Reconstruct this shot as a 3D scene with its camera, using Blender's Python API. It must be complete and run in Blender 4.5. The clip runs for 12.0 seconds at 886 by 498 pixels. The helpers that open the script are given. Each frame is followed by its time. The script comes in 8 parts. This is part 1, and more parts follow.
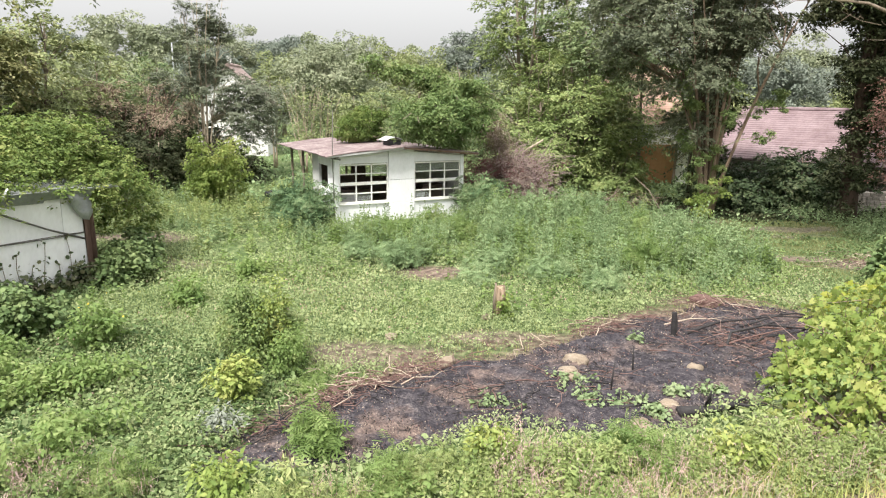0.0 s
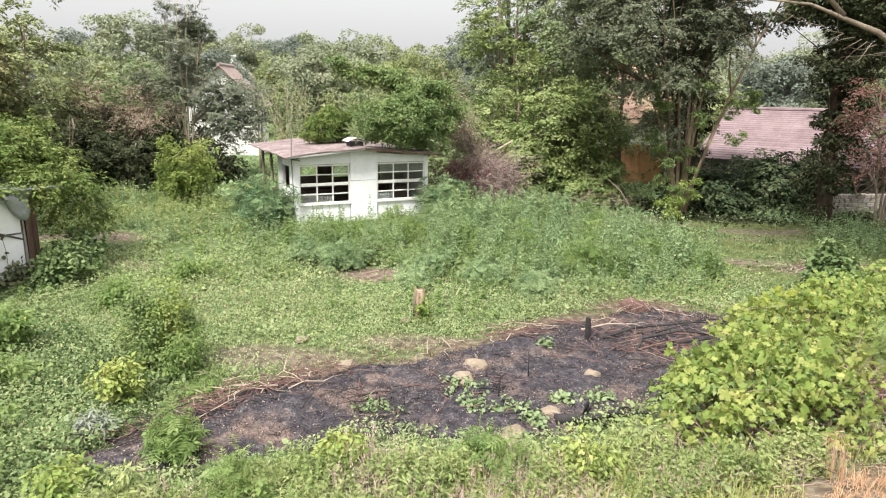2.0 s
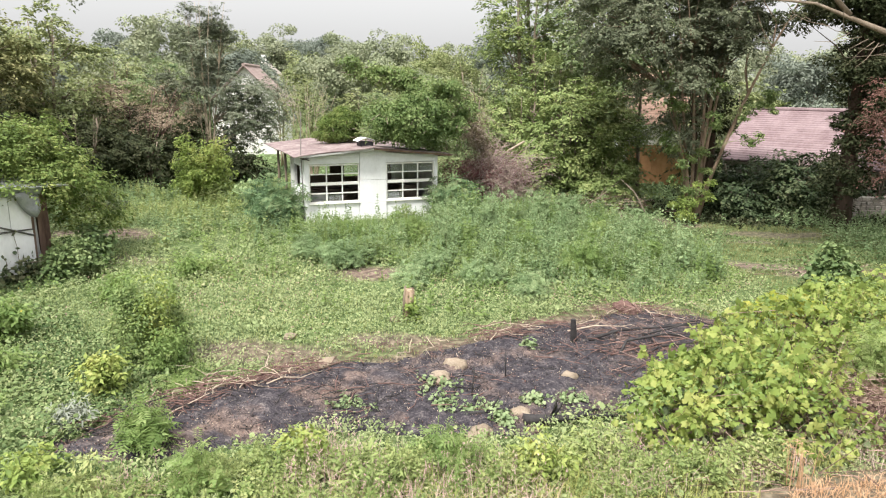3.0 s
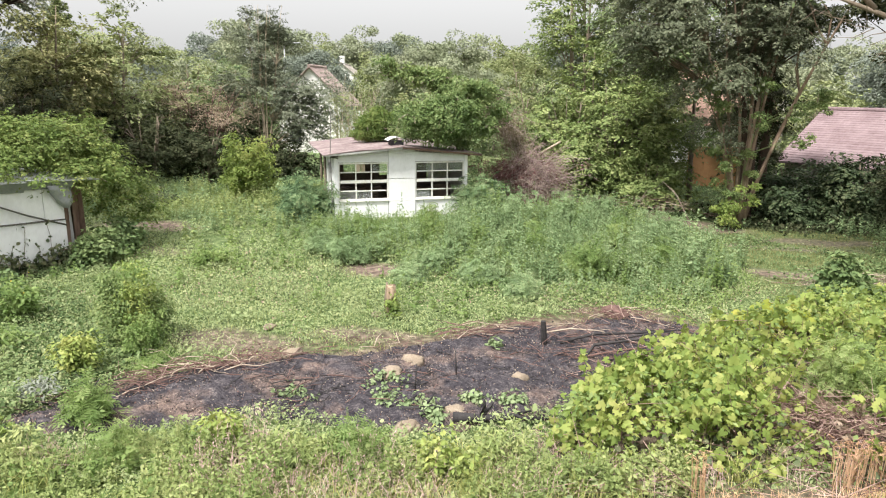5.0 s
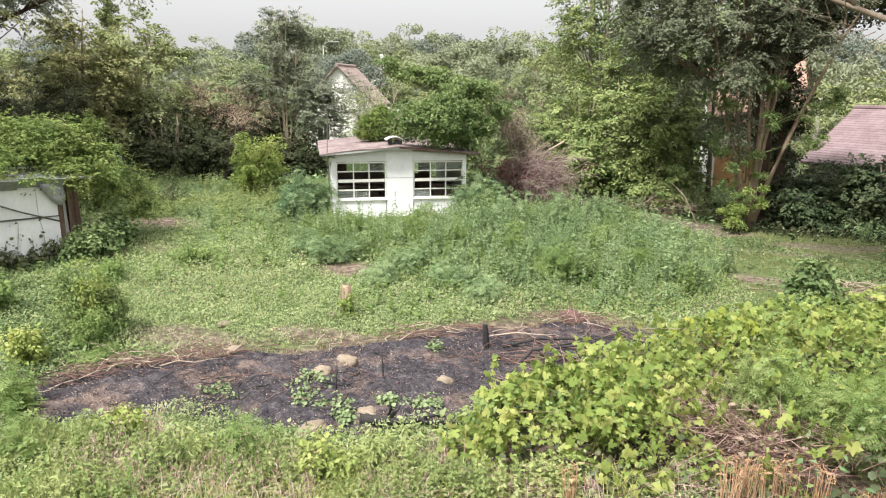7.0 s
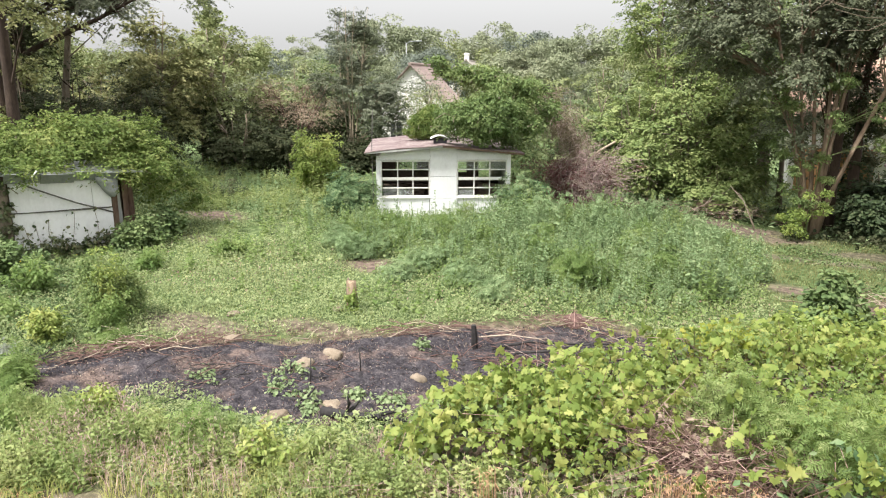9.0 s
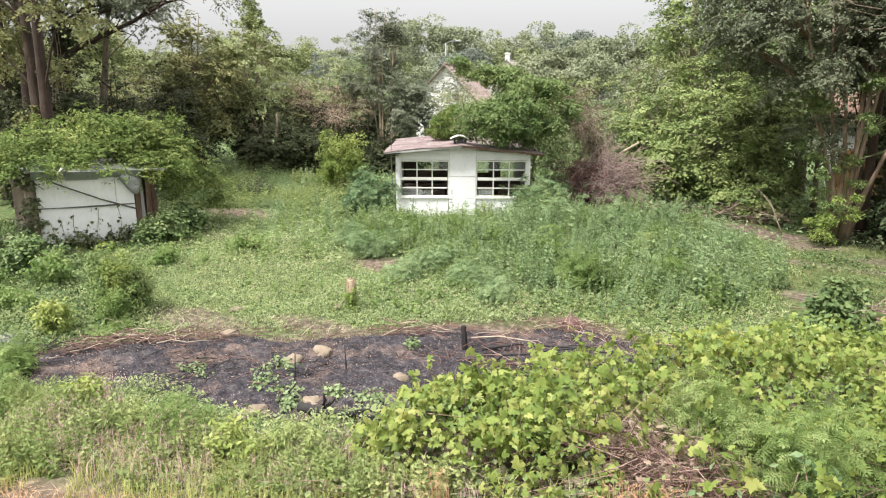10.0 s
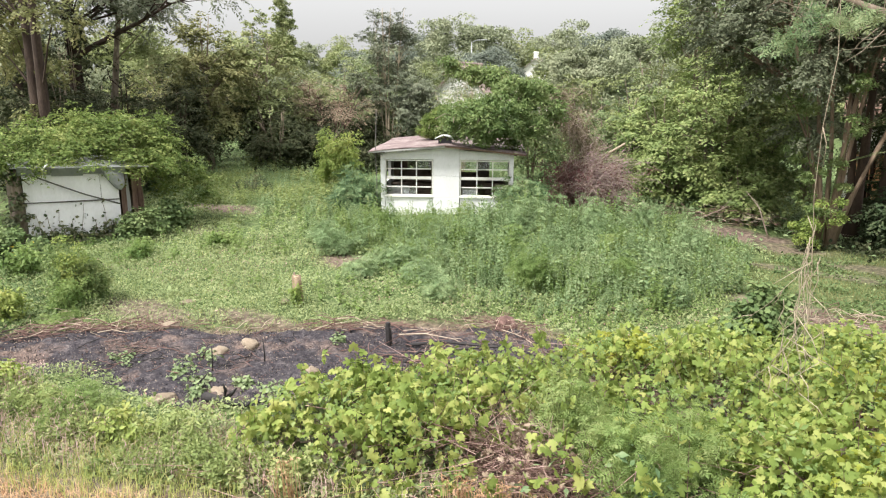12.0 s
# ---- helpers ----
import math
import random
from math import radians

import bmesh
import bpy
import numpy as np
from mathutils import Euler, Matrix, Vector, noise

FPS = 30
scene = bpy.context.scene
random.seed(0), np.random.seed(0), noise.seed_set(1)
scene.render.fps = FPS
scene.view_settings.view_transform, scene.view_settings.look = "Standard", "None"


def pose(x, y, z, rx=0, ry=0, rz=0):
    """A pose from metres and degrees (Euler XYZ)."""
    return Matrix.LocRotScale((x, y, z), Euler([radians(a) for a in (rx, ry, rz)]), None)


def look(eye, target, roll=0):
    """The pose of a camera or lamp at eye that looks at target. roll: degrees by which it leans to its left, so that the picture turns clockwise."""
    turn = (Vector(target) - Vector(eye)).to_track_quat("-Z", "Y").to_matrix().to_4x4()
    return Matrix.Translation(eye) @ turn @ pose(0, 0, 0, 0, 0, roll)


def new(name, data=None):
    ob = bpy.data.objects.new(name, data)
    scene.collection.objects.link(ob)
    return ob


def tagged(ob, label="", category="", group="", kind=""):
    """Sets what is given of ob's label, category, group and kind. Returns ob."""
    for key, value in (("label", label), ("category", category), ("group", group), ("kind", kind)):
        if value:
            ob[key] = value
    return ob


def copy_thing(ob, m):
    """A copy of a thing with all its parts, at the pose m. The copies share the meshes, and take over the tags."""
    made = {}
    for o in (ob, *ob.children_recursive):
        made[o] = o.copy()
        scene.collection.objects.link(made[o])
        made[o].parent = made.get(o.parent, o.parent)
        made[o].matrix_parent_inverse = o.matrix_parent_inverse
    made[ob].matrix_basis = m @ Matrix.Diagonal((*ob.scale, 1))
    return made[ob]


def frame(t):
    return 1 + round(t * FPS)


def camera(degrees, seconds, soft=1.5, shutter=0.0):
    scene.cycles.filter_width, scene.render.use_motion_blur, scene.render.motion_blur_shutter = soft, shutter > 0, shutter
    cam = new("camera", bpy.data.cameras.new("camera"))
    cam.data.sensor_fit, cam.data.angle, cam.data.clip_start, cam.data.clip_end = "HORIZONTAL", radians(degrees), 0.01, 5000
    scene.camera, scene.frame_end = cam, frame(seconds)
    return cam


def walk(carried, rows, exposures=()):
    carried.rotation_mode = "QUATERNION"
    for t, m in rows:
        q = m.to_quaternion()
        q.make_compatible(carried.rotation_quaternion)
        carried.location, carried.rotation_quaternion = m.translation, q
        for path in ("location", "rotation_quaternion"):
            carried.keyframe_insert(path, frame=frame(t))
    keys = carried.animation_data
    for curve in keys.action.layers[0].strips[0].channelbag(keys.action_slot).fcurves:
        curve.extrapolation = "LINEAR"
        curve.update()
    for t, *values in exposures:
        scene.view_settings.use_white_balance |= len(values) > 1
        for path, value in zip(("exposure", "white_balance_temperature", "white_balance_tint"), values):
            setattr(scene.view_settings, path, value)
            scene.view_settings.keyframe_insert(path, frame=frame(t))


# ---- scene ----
cam = camera(65.7, 12.0, soft=1.15)
PATH = [
    (0, (-0.08, 0.207, 4.105), (-0.069, 2.158, 3.666), 0.6),
    (0.5, (0.355, 0.178, 4.122), (0.367, 2.129, 3.683), 0.6),
    (1, (0.8, 0.193, 4.146), (0.81, 2.144, 3.705), 0.6),
    (1.5, (1.277, 0.223, 4.172), (1.254, 2.173, 3.729), 0.6),
    (2, (1.729, 0.254, 4.209), (1.692, 2.204, 3.765), 0.6),
    (2.5, (2.102, 0.213, 4.241), (2.046, 2.162, 3.796), 0.6),
    (3, (2.53, 0.189, 4.255), (2.4, 2.134, 3.808), 0.6),
    (3.5, (3.014, 0.208, 4.26), (2.806, 2.147, 3.813), 0.6),
    (3.7, (3.241, 0.222, 4.267), (2.999, 2.156, 3.819), 0.6),
    (5.3, (4.761, 0.382, 4.273), (4.371, 2.291, 3.823), 0.5),
    (5.5, (4.947, 0.435, 4.278), (4.547, 2.342, 3.827), 0.5),
    (6, (5.406, 0.531, 4.316), (4.975, 2.431, 3.862), 0.4),
    (6.5, (5.869, 0.634, 4.342), (5.399, 2.524, 3.886), 0.4),
    (7, (6.295, 0.75, 4.365), (5.776, 2.626, 3.907), 0.3),
    (7.2, (6.438, 0.78, 4.386), (5.9, 2.65, 3.925), 0.4),
    (8.8, (7.78, 1.2, 4.398), (7.034, 2.997, 3.935), 0.2),
    (9, (7.917, 1.273, 4.402), (7.148, 3.06, 3.938), 0.2),
    (9.5, (8.303, 1.422, 4.413), (7.477, 3.183, 3.949), 0.1),
    (10, (8.748, 1.63, 4.42), (7.862, 3.362, 3.955), 0.2),
    (10.5, (9.15, 1.772, 4.414), (8.222, 3.482, 3.949), 0.1),
    (11, (9.634, 1.943, 4.434), (8.694, 3.645, 3.966), 0.2),
    (11.5, (10.098, 2.159, 4.466), (9.159, 3.861, 3.998), 0.3),
    (12, (10.595, 2.383, 4.492), (9.607, 4.057, 4.022), 0.3),
]
walk(cam, [(t, look(eye, target, roll)) for t, eye, target, roll in PATH])

# ---- world and light: a bright overcast sky ----
world = bpy.data.worlds.new("overcast_sky")
scene.world = world
world.use_nodes = True
wn, wl = world.node_tree.nodes, world.node_tree.links
bg = wn["Background"]
sky = wn.new("ShaderNodeTexSky")
sky.sky_type = "NISHITA"
sky.sun_disc = False
sky.sun_elevation, sky.sun_rotation = radians(52), radians(215)
sky.air_density, sky.dust_density, sky.ozone_density = 1.0, 4.0, 1.0
grey = wn.new("ShaderNodeHueSaturation")
grey.inputs["Saturation"].default_value = 0.08
cloud = wn.new("ShaderNodeMix")
cloud.data_type = "RGBA"
cloud.inputs["Factor"].default_value = 0.85
wl.new(sky.outputs[0], grey.inputs["Color"])
wl.new(grey.outputs[0], cloud.inputs[6])
# an even cloud cover, three times as bright overhead as at the horizon
dome, split, lift = wn.new("ShaderNodeTexCoord"), wn.new("ShaderNodeSeparateXYZ"), wn.new("ShaderNodeMapRange")
lift.inputs["From Min"].default_value, lift.inputs["From Max"].default_value = 0.0, 1.0
lift.inputs["To Min"].default_value, lift.inputs["To Max"].default_value = 2.95, 11.9
tint = wn.new("ShaderNodeCombineColor")
wl.new(dome.outputs["Generated"], split.inputs[0])
wl.new(split.outputs["Z"], lift.inputs["Value"])
for k in range(3):
    wl.new(lift.outputs[0], tint.inputs[k])
wl.new(tint.outputs[0], cloud.inputs[7])
wl.new(cloud.outputs[2], bg.inputs["Color"])
bg.inputs["Strength"].default_value = 0.09
scene.view_settings.exposure = 1.30

sun = new("sun", bpy.data.lights.new("sun", "SUN"))
sun.data.energy, sun.data.angle, sun.data.color = 2.8, radians(10), (1.0, 0.965, 0.915)
sun.matrix_world = look((-8, -14, 26), (0, 0, 0))

R = np.random.default_rng(7)


# ---- materials ----
def nodes_of(name):
    m = bpy.data.materials.new(name)
    m.use_nodes = True
    nt = m.node_tree
    return m, nt.nodes, nt.links, nt.nodes["Principled BSDF"]


def ramp_of(N, stops):
    r = N.new("ShaderNodeValToRGB")
    e = r.color_ramp.elements
    while len(e) < len(stops):
        e.new(0.5)
    for el, (p, c) in zip(e, stops):
        el.position, el.color = p, (*c, 1)
    return r


def leaf_mat(name, dark, mid, light, through_light=0.3, rough=0.5, patch=1.2, gloss=0.14, single=0.26):
    """Leaves: each one its own tone, with larger drifts of tone over the plant, and light shining through."""
    m, N, L, b = nodes_of(name)
    geo = N.new("ShaderNodeNewGeometry")
    total = None
    for size, weight in ((patch * 0.6, 0.5 * (1 - single)), (patch * 3.1, 0.5 * (1 - single))):
        nz, spread = N.new("ShaderNodeTexNoise"), N.new("ShaderNodeMapRange")
        nz.inputs["Scale"].default_value, nz.inputs["Detail"].default_value = size, 2.0
        L.new(geo.outputs["Position"], nz.inputs["Vector"])
        spread.inputs["From Min"].default_value, spread.inputs["From Max"].default_value = 0.28, 0.72
        L.new(nz.outputs["Fac"], spread.inputs["Value"])
        w = N.new("ShaderNodeMath")
        w.operation = "MULTIPLY_ADD"
        w.inputs[1].default_value, w.inputs[2].default_value = weight, 0.0
        L.new(spread.outputs[0], w.inputs[0])
        if total is not None:
            L.new(total.outputs[0], w.inputs[2])
        total = w
    mx = N.new("ShaderNodeMath")
    mx.operation = "MULTIPLY_ADD"
    mx.inputs[1].default_value = single
    L.new(geo.outputs["Random Per Island"], mx.inputs[0])
    L.new(total.outputs[0], mx.inputs[2])
    dark, mid, light = ((1.14 * c[0], c[1], 1.20 * c[2]) for c in (dark, mid, light))
    r = ramp_of(N, [(0.12, dark), (0.5, mid), (0.9, light)])
    L.new(mx.outputs[0], r.inputs["Fac"])
    L.new(r.outputs["Color"], b.inputs["Base Color"])
    b.inputs["Roughness"].default_value = rough
    b.inputs["Specular IOR Level"].default_value = gloss
    tr = N.new("ShaderNodeBsdfTranslucent")
    hs = N.new("ShaderNodeHueSaturation")
    hs.inputs["Value"].default_value = 1.25
    hs.inputs["Hue"].default_value = 0.49
    L.new(r.outputs["Color"], hs.inputs["Color"])
    L.new(hs.outputs[0], tr.inputs["Color"])
    mixs = N.new("ShaderNodeMixShader")
    mixs.inputs["Fac"].default_value = through_light
    L.new(b.outputs[0], mixs.inputs[1])
    L.new(tr.outputs[0], mixs.inputs[2])
    L.new(mixs.outputs[0], N["Material Output"].inputs["Surface"])
    return m


def rough_mat(name, stops, scale=6.0, rough=0.8, bump=0.3, fine=40.0, metal=0.0, stretch=(1, 1, 1), coord="Object", spec=0.3):
    """A weathered surface: broad stains, fine grain and relief."""
    m, N, L, b = nodes_of(name)
    tc = N.new("ShaderNodeTexCoord")
    mp = N.new("ShaderNodeMapping")
    mp.inputs["Scale"].default_value = stretch
    L.new(tc.outputs[coord], mp.inputs["Vector"])
    n1, n2 = N.new("ShaderNodeTexNoise"), N.new("ShaderNodeTexNoise")
    n1.inputs["Scale"].default_value, n2.inputs["Scale"].default_value = scale, fine
    n1.inputs["Detail"].default_value, n2.inputs["Detail"].default_value = 6, 5
    n1.inputs["Roughness"].default_value = 0.65
    L.new(mp.outputs[0], n1.inputs["Vector"])
    L.new(mp.outputs[0], n2.inputs["Vector"])
    oi = N.new("ShaderNodeObjectInfo")
    a = N.new("ShaderNodeMath")
    a.operation = "MULTIPLY_ADD"
    a.inputs[1].default_value = 0.34
    L.new(n2.outputs["Fac"], a.inputs[0])
    sc = N.new("ShaderNodeMath")
    sc.operation = "MULTIPLY"
    sc.inputs[1].default_value = 0.62
    L.new(n1.outputs["Fac"], sc.inputs[0])
    ad = N.new("ShaderNodeMath")
    ad.operation = "MULTIPLY_ADD"
    ad.inputs[1].default_value = 0.08
    L.new(oi.outputs["Random"], ad.inputs[0])
    L.new(sc.outputs[0], ad.inputs[2])
    L.new(ad.outputs[0], a.inputs[2])
    r = ramp_of(N, stops)
    L.new(a.outputs[0], r.inputs["Fac"])
    L.new(r.outputs["Color"], b.inputs["Base Color"])
    b.inputs["Roughness"].default_value = rough
    b.inputs["Metallic"].default_value = metal
    b.inputs["Specular IOR Level"].default_value = spec
    bp = N.new("ShaderNodeBump")
    bp.inputs["Strength"].default_value = bump
    bp.inputs["Distance"].default_value = 0.02
    L.new(a.outputs[0], bp.inputs["Height"])
    L.new(bp.outputs[0], b.inputs["Normal"])
    return m


M_NETTLE = leaf_mat("nettle_leaf", (0.118, 0.205, 0.082), (0.208, 0.328, 0.136), (0.345, 0.455, 0.205), 0.32, 0.6, 1.5, 0.1, 0.44)
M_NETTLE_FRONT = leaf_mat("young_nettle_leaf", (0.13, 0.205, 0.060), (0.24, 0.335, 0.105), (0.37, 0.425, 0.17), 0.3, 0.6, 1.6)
M_CARPET = leaf_mat("creeper_leaf", (0.128, 0.195, 0.070), (0.235, 0.325, 0.128), (0.365, 0.430, 0.190), 0.26, 0.6, 1.3, 0.1, 0.38)
M_GRAPE = leaf_mat("grape_leaf", (0.112, 0.188, 0.038), (0.218, 0.318, 0.070), (0.375, 0.440, 0.128), 0.42, 0.55, 1.6, 0.12, 0.58)
M_GRAPE_Y = leaf_mat("yellowing_grape_leaf", (0.160, 0.228, 0.030), (0.272, 0.348, 0.052), (0.42, 0.45, 0.095), 0.42, 0.55, 1.6, 0.12, 0.5)
M_ASHPLANT = leaf_mat("silverweed_leaf", (0.10, 0.165, 0.065), (0.195, 0.29, 0.12), (0.32, 0.41, 0.20), 0.25, 0.65, 2.0)
M_ASH = leaf_mat("ash_leaf", (0.095, 0.180, 0.046), (0.188, 0.300, 0.084), (0.32, 0.41, 0.15), 0.42, 0.5)
M_DARKBUSH = leaf_mat("dark_bush_leaf", (0.035, 0.062, 0.026), (0.090, 0.130, 0.055), (0.215, 0.225, 0.105), 0.2, 0.5)
M_YELLOWBUSH = leaf_mat("yellow_green_bush_leaf", (0.102, 0.180, 0.039), (0.215, 0.315, 0.072), (0.384, 0.440, 0.132), 0.32, 0.5)
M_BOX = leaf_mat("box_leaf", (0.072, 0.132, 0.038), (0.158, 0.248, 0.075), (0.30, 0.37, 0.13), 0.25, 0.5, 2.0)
M_IVYGROUND = leaf_mat("ground_ivy_leaf", (0.050, 0.098, 0.032), (0.112, 0.185, 0.060), (0.215, 0.295, 0.105), 0.2, 0.5, 1.6)
M_THISTLE = leaf_mat("silver_thistle_leaf", (0.13, 0.175, 0.115), (0.215, 0.265, 0.18), (0.32, 0.37, 0.265), 0.15, 0.7)
M_BARNSHRUB = leaf_mat("shady_shrub_leaf", (0.026, 0.050, 0.020), (0.062, 0.102, 0.040), (0.150, 0.185, 0.080), 0.2, 0.5)
# Dark ivy leaf, near black: hedge and tree shade is put into it.
M_TREE_DARK = leaf_mat("dark_ivy_shade_leaf", (0.020, 0.032, 0.013), (0.048, 0.066, 0.027), (0.115, 0.13, 0.062), 0.18, 0.6, 1.2, 0.08)
M_TREE_MID = leaf_mat("hazel_leaf", (0.06, 0.112, 0.042), (0.15, 0.222, 0.082), (0.30, 0.355, 0.155), 0.2, 0.5)
M_TREE_LIGHT = leaf_mat("bright_tree_leaf", (0.11, 0.165, 0.055), (0.205, 0.27, 0.098), (0.33, 0.375, 0.165), 0.2, 0.5)
M_TREE_GREY = leaf_mat("grey_green_leaf", (0.070, 0.100, 0.055), (0.150, 0.195, 0.108), (0.27, 0.315, 0.195), 0.2, 0.5)
M_IVYTREE = leaf_mat("ivy_tree_leaf", (0.052, 0.074, 0.038), (0.112, 0.146, 0.074), (0.215, 0.255, 0.14), 0.2, 0.5)
# Brighter, yellower copy of the hazel leaf: sunlight is put into its colour.
M_HAZEL = leaf_mat("sunlit_hazel_leaf", (0.085, 0.148, 0.042), (0.195, 0.285, 0.086), (0.36, 0.425, 0.16), 0.25, 0.5)
# Skyline leaves: distance haze is put into these paler, cooler colours.
M_TREE_FAR = leaf_mat("hazed_far_leaf", (0.15, 0.200, 0.100), (0.225, 0.285, 0.150), (0.31, 0.36, 0.205), 0.2, 0.6, 0.2)
M_TREE_FAR_BLUE = leaf_mat("hazed_bluish_leaf", (0.11, 0.155, 0.105), (0.165, 0.215, 0.145), (0.23, 0.28, 0.19), 0.2, 0.6, 0.2)
M_RUST_LEAF = leaf_mat("withered_rust_leaf", (0.08, 0.046, 0.03), (0.175, 0.108, 0.072), (0.29, 0.205, 0.14), 0.15, 0.8)
M_TREE_OLIVE = leaf_mat("olive_tree_leaf", (0.08, 0.11, 0.035), (0.18, 0.215, 0.075), (0.33, 0.345, 0.145), 0.2, 0.55, 0.8)
M_HUTVINE = leaf_mat("hut_vine_leaf", (0.050, 0.098, 0.022), (0.142, 0.225, 0.052), (0.32, 0.375, 0.115), 0.28, 0.55, 1.5)
M_SEED = leaf_mat("pinkish_seed_head", (0.30, 0.23, 0.17), (0.46, 0.37, 0.28), (0.62, 0.53, 0.42), 0.15, 0.8)
M_VINE = leaf_mat("shed_vine_leaf", (0.062, 0.122, 0.034), (0.148, 0.238, 0.072), (0.30, 0.37, 0.142), 0.3, 0.42)
M_STUMP = rough_mat("split_stump_wood", [(0.3, (0.10, 0.07, 0.045)), (0.5, (0.26, 0.19, 0.13)), (0.75, (0.44, 0.35, 0.25))], 7, 0.9, 0.6, 30, stretch=(1, 1, 0.15))
M_FLOWER = leaf_mat("yellow_petal", (0.6, 0.45, 0.03), (0.75, 0.6, 0.05), (0.85, 0.72, 0.1), 0.2, 0.6)
M_SUMAC = leaf_mat("sumac_leaf", (0.04, 0.095, 0.04), (0.125, 0.22, 0.085), (0.28, 0.36, 0.16), 0.25, 0.5)
M_BROWN_LEAF = leaf_mat("dusty_brown_leaf", (0.14, 0.12, 0.07), (0.25, 0.22, 0.13), (0.38, 0.35, 0.23), 0.2, 0.8)
M_RED_LEAF = leaf_mat("withered_red_brown_leaf", (0.085, 0.043, 0.036), (0.195, 0.110, 0.088), (0.33, 0.22, 0.175), 0.15, 0.8)
M_DUSTY_LEAF = leaf_mat("mauve_dead_needle", (0.15, 0.105, 0.095), (0.25, 0.185, 0.17), (0.38, 0.31, 0.28), 0.1, 0.85)
M_LIMP_LEAF = leaf_mat("limp_olive_leaf", (0.10, 0.105, 0.055), (0.19, 0.18, 0.10), (0.30, 0.27, 0.17), 0.2, 0.75)
M_GRASS = leaf_mat("grass_blade", (0.15, 0.225, 0.055), (0.32, 0.40, 0.11), (0.54, 0.52, 0.22), 0.3, 0.6)
M_STRAW = leaf_mat("dry_straw", (0.30, 0.205, 0.095), (0.47, 0.345, 0.17), (0.62, 0.50, 0.29), 0.2, 0.7)
M_DEADSTEM = leaf_mat("dead_stalk", (0.2, 0.15, 0.1), (0.34, 0.26, 0.18), (0.5, 0.42, 0.32), 0.05, 0.85)
M_STEM = rough_mat("green_stem", [(0.3, (0.12, 0.17, 0.06)), (0.7, (0.22, 0.25, 0.11))], 8)
M_BARK = rough_mat("grey_brown_bark", [(0.25, (0.09, 0.07, 0.05)), (0.5, (0.2, 0.16, 0.12)), (0.75, (0.34, 0.29, 0.23))], 5, 0.9, 0.7, 30, stretch=(1, 1, 0.25))
M_BARK_RED = rough_mat("stripped_reddish_bark", [(0.3, (0.105, 0.075, 0.052)), (0.5, (0.235, 0.17, 0.12)), (0.75, (0.38, 0.295, 0.22))], 6, 0.9, 0.7, 30, stretch=(1, 1, 0.2))
M_BARK_PALE = rough_mat("pale_bark", [(0.25, (0.2, 0.16, 0.11)), (0.5, (0.36, 0.3, 0.22)), (0.75, (0.52, 0.46, 0.36))], 5, 0.9, 0.6, 30, stretch=(1, 1, 0.25))
M_BARK_DARK = rough_mat("dark_bark", [(0.3, (0.035, 0.024, 0.019)), (0.7, (0.10, 0.068, 0.05))], 5, 0.9, 0.7, 30, stretch=(1, 1, 0.3))
M_BARK_RUST = rough_mat("dark_reddish_bark", [(0.3, (0.022, 0.015, 0.012)), (0.5, (0.05, 0.034, 0.027)), (0.75, (0.11, 0.078, 0.062))], 5, 0.9, 0.7, 30, stretch=(1, 1, 0.3))
M_TWIG = rough_mat("bleached_twig", [(0.3, (0.3, 0.23, 0.17)), (0.7, (0.52, 0.43, 0.34))], 12, 0.85)
M_DEADTWIG = rough_mat("mauve_grey_twig", [(0.3, (0.24, 0.18, 0.15)), (0.7, (0.46, 0.37, 0.315))], 12, 0.85)
M_STICK = rough_mat("dead_reddish_stick", [(0.3, (0.065, 0.034, 0.031)), (0.5, (0.145, 0.084, 0.072)), (0.75, (0.27, 0.18, 0.152))], 9, 0.85, 0.4)
M_CHARWOOD = rough_mat("charred_wood", [(0.3, (0.012, 0.011, 0.012)), (0.6, (0.04, 0.036, 0.036)), (0.8, (0.12, 0.11, 0.105))], 9, 0.75, 0.6)


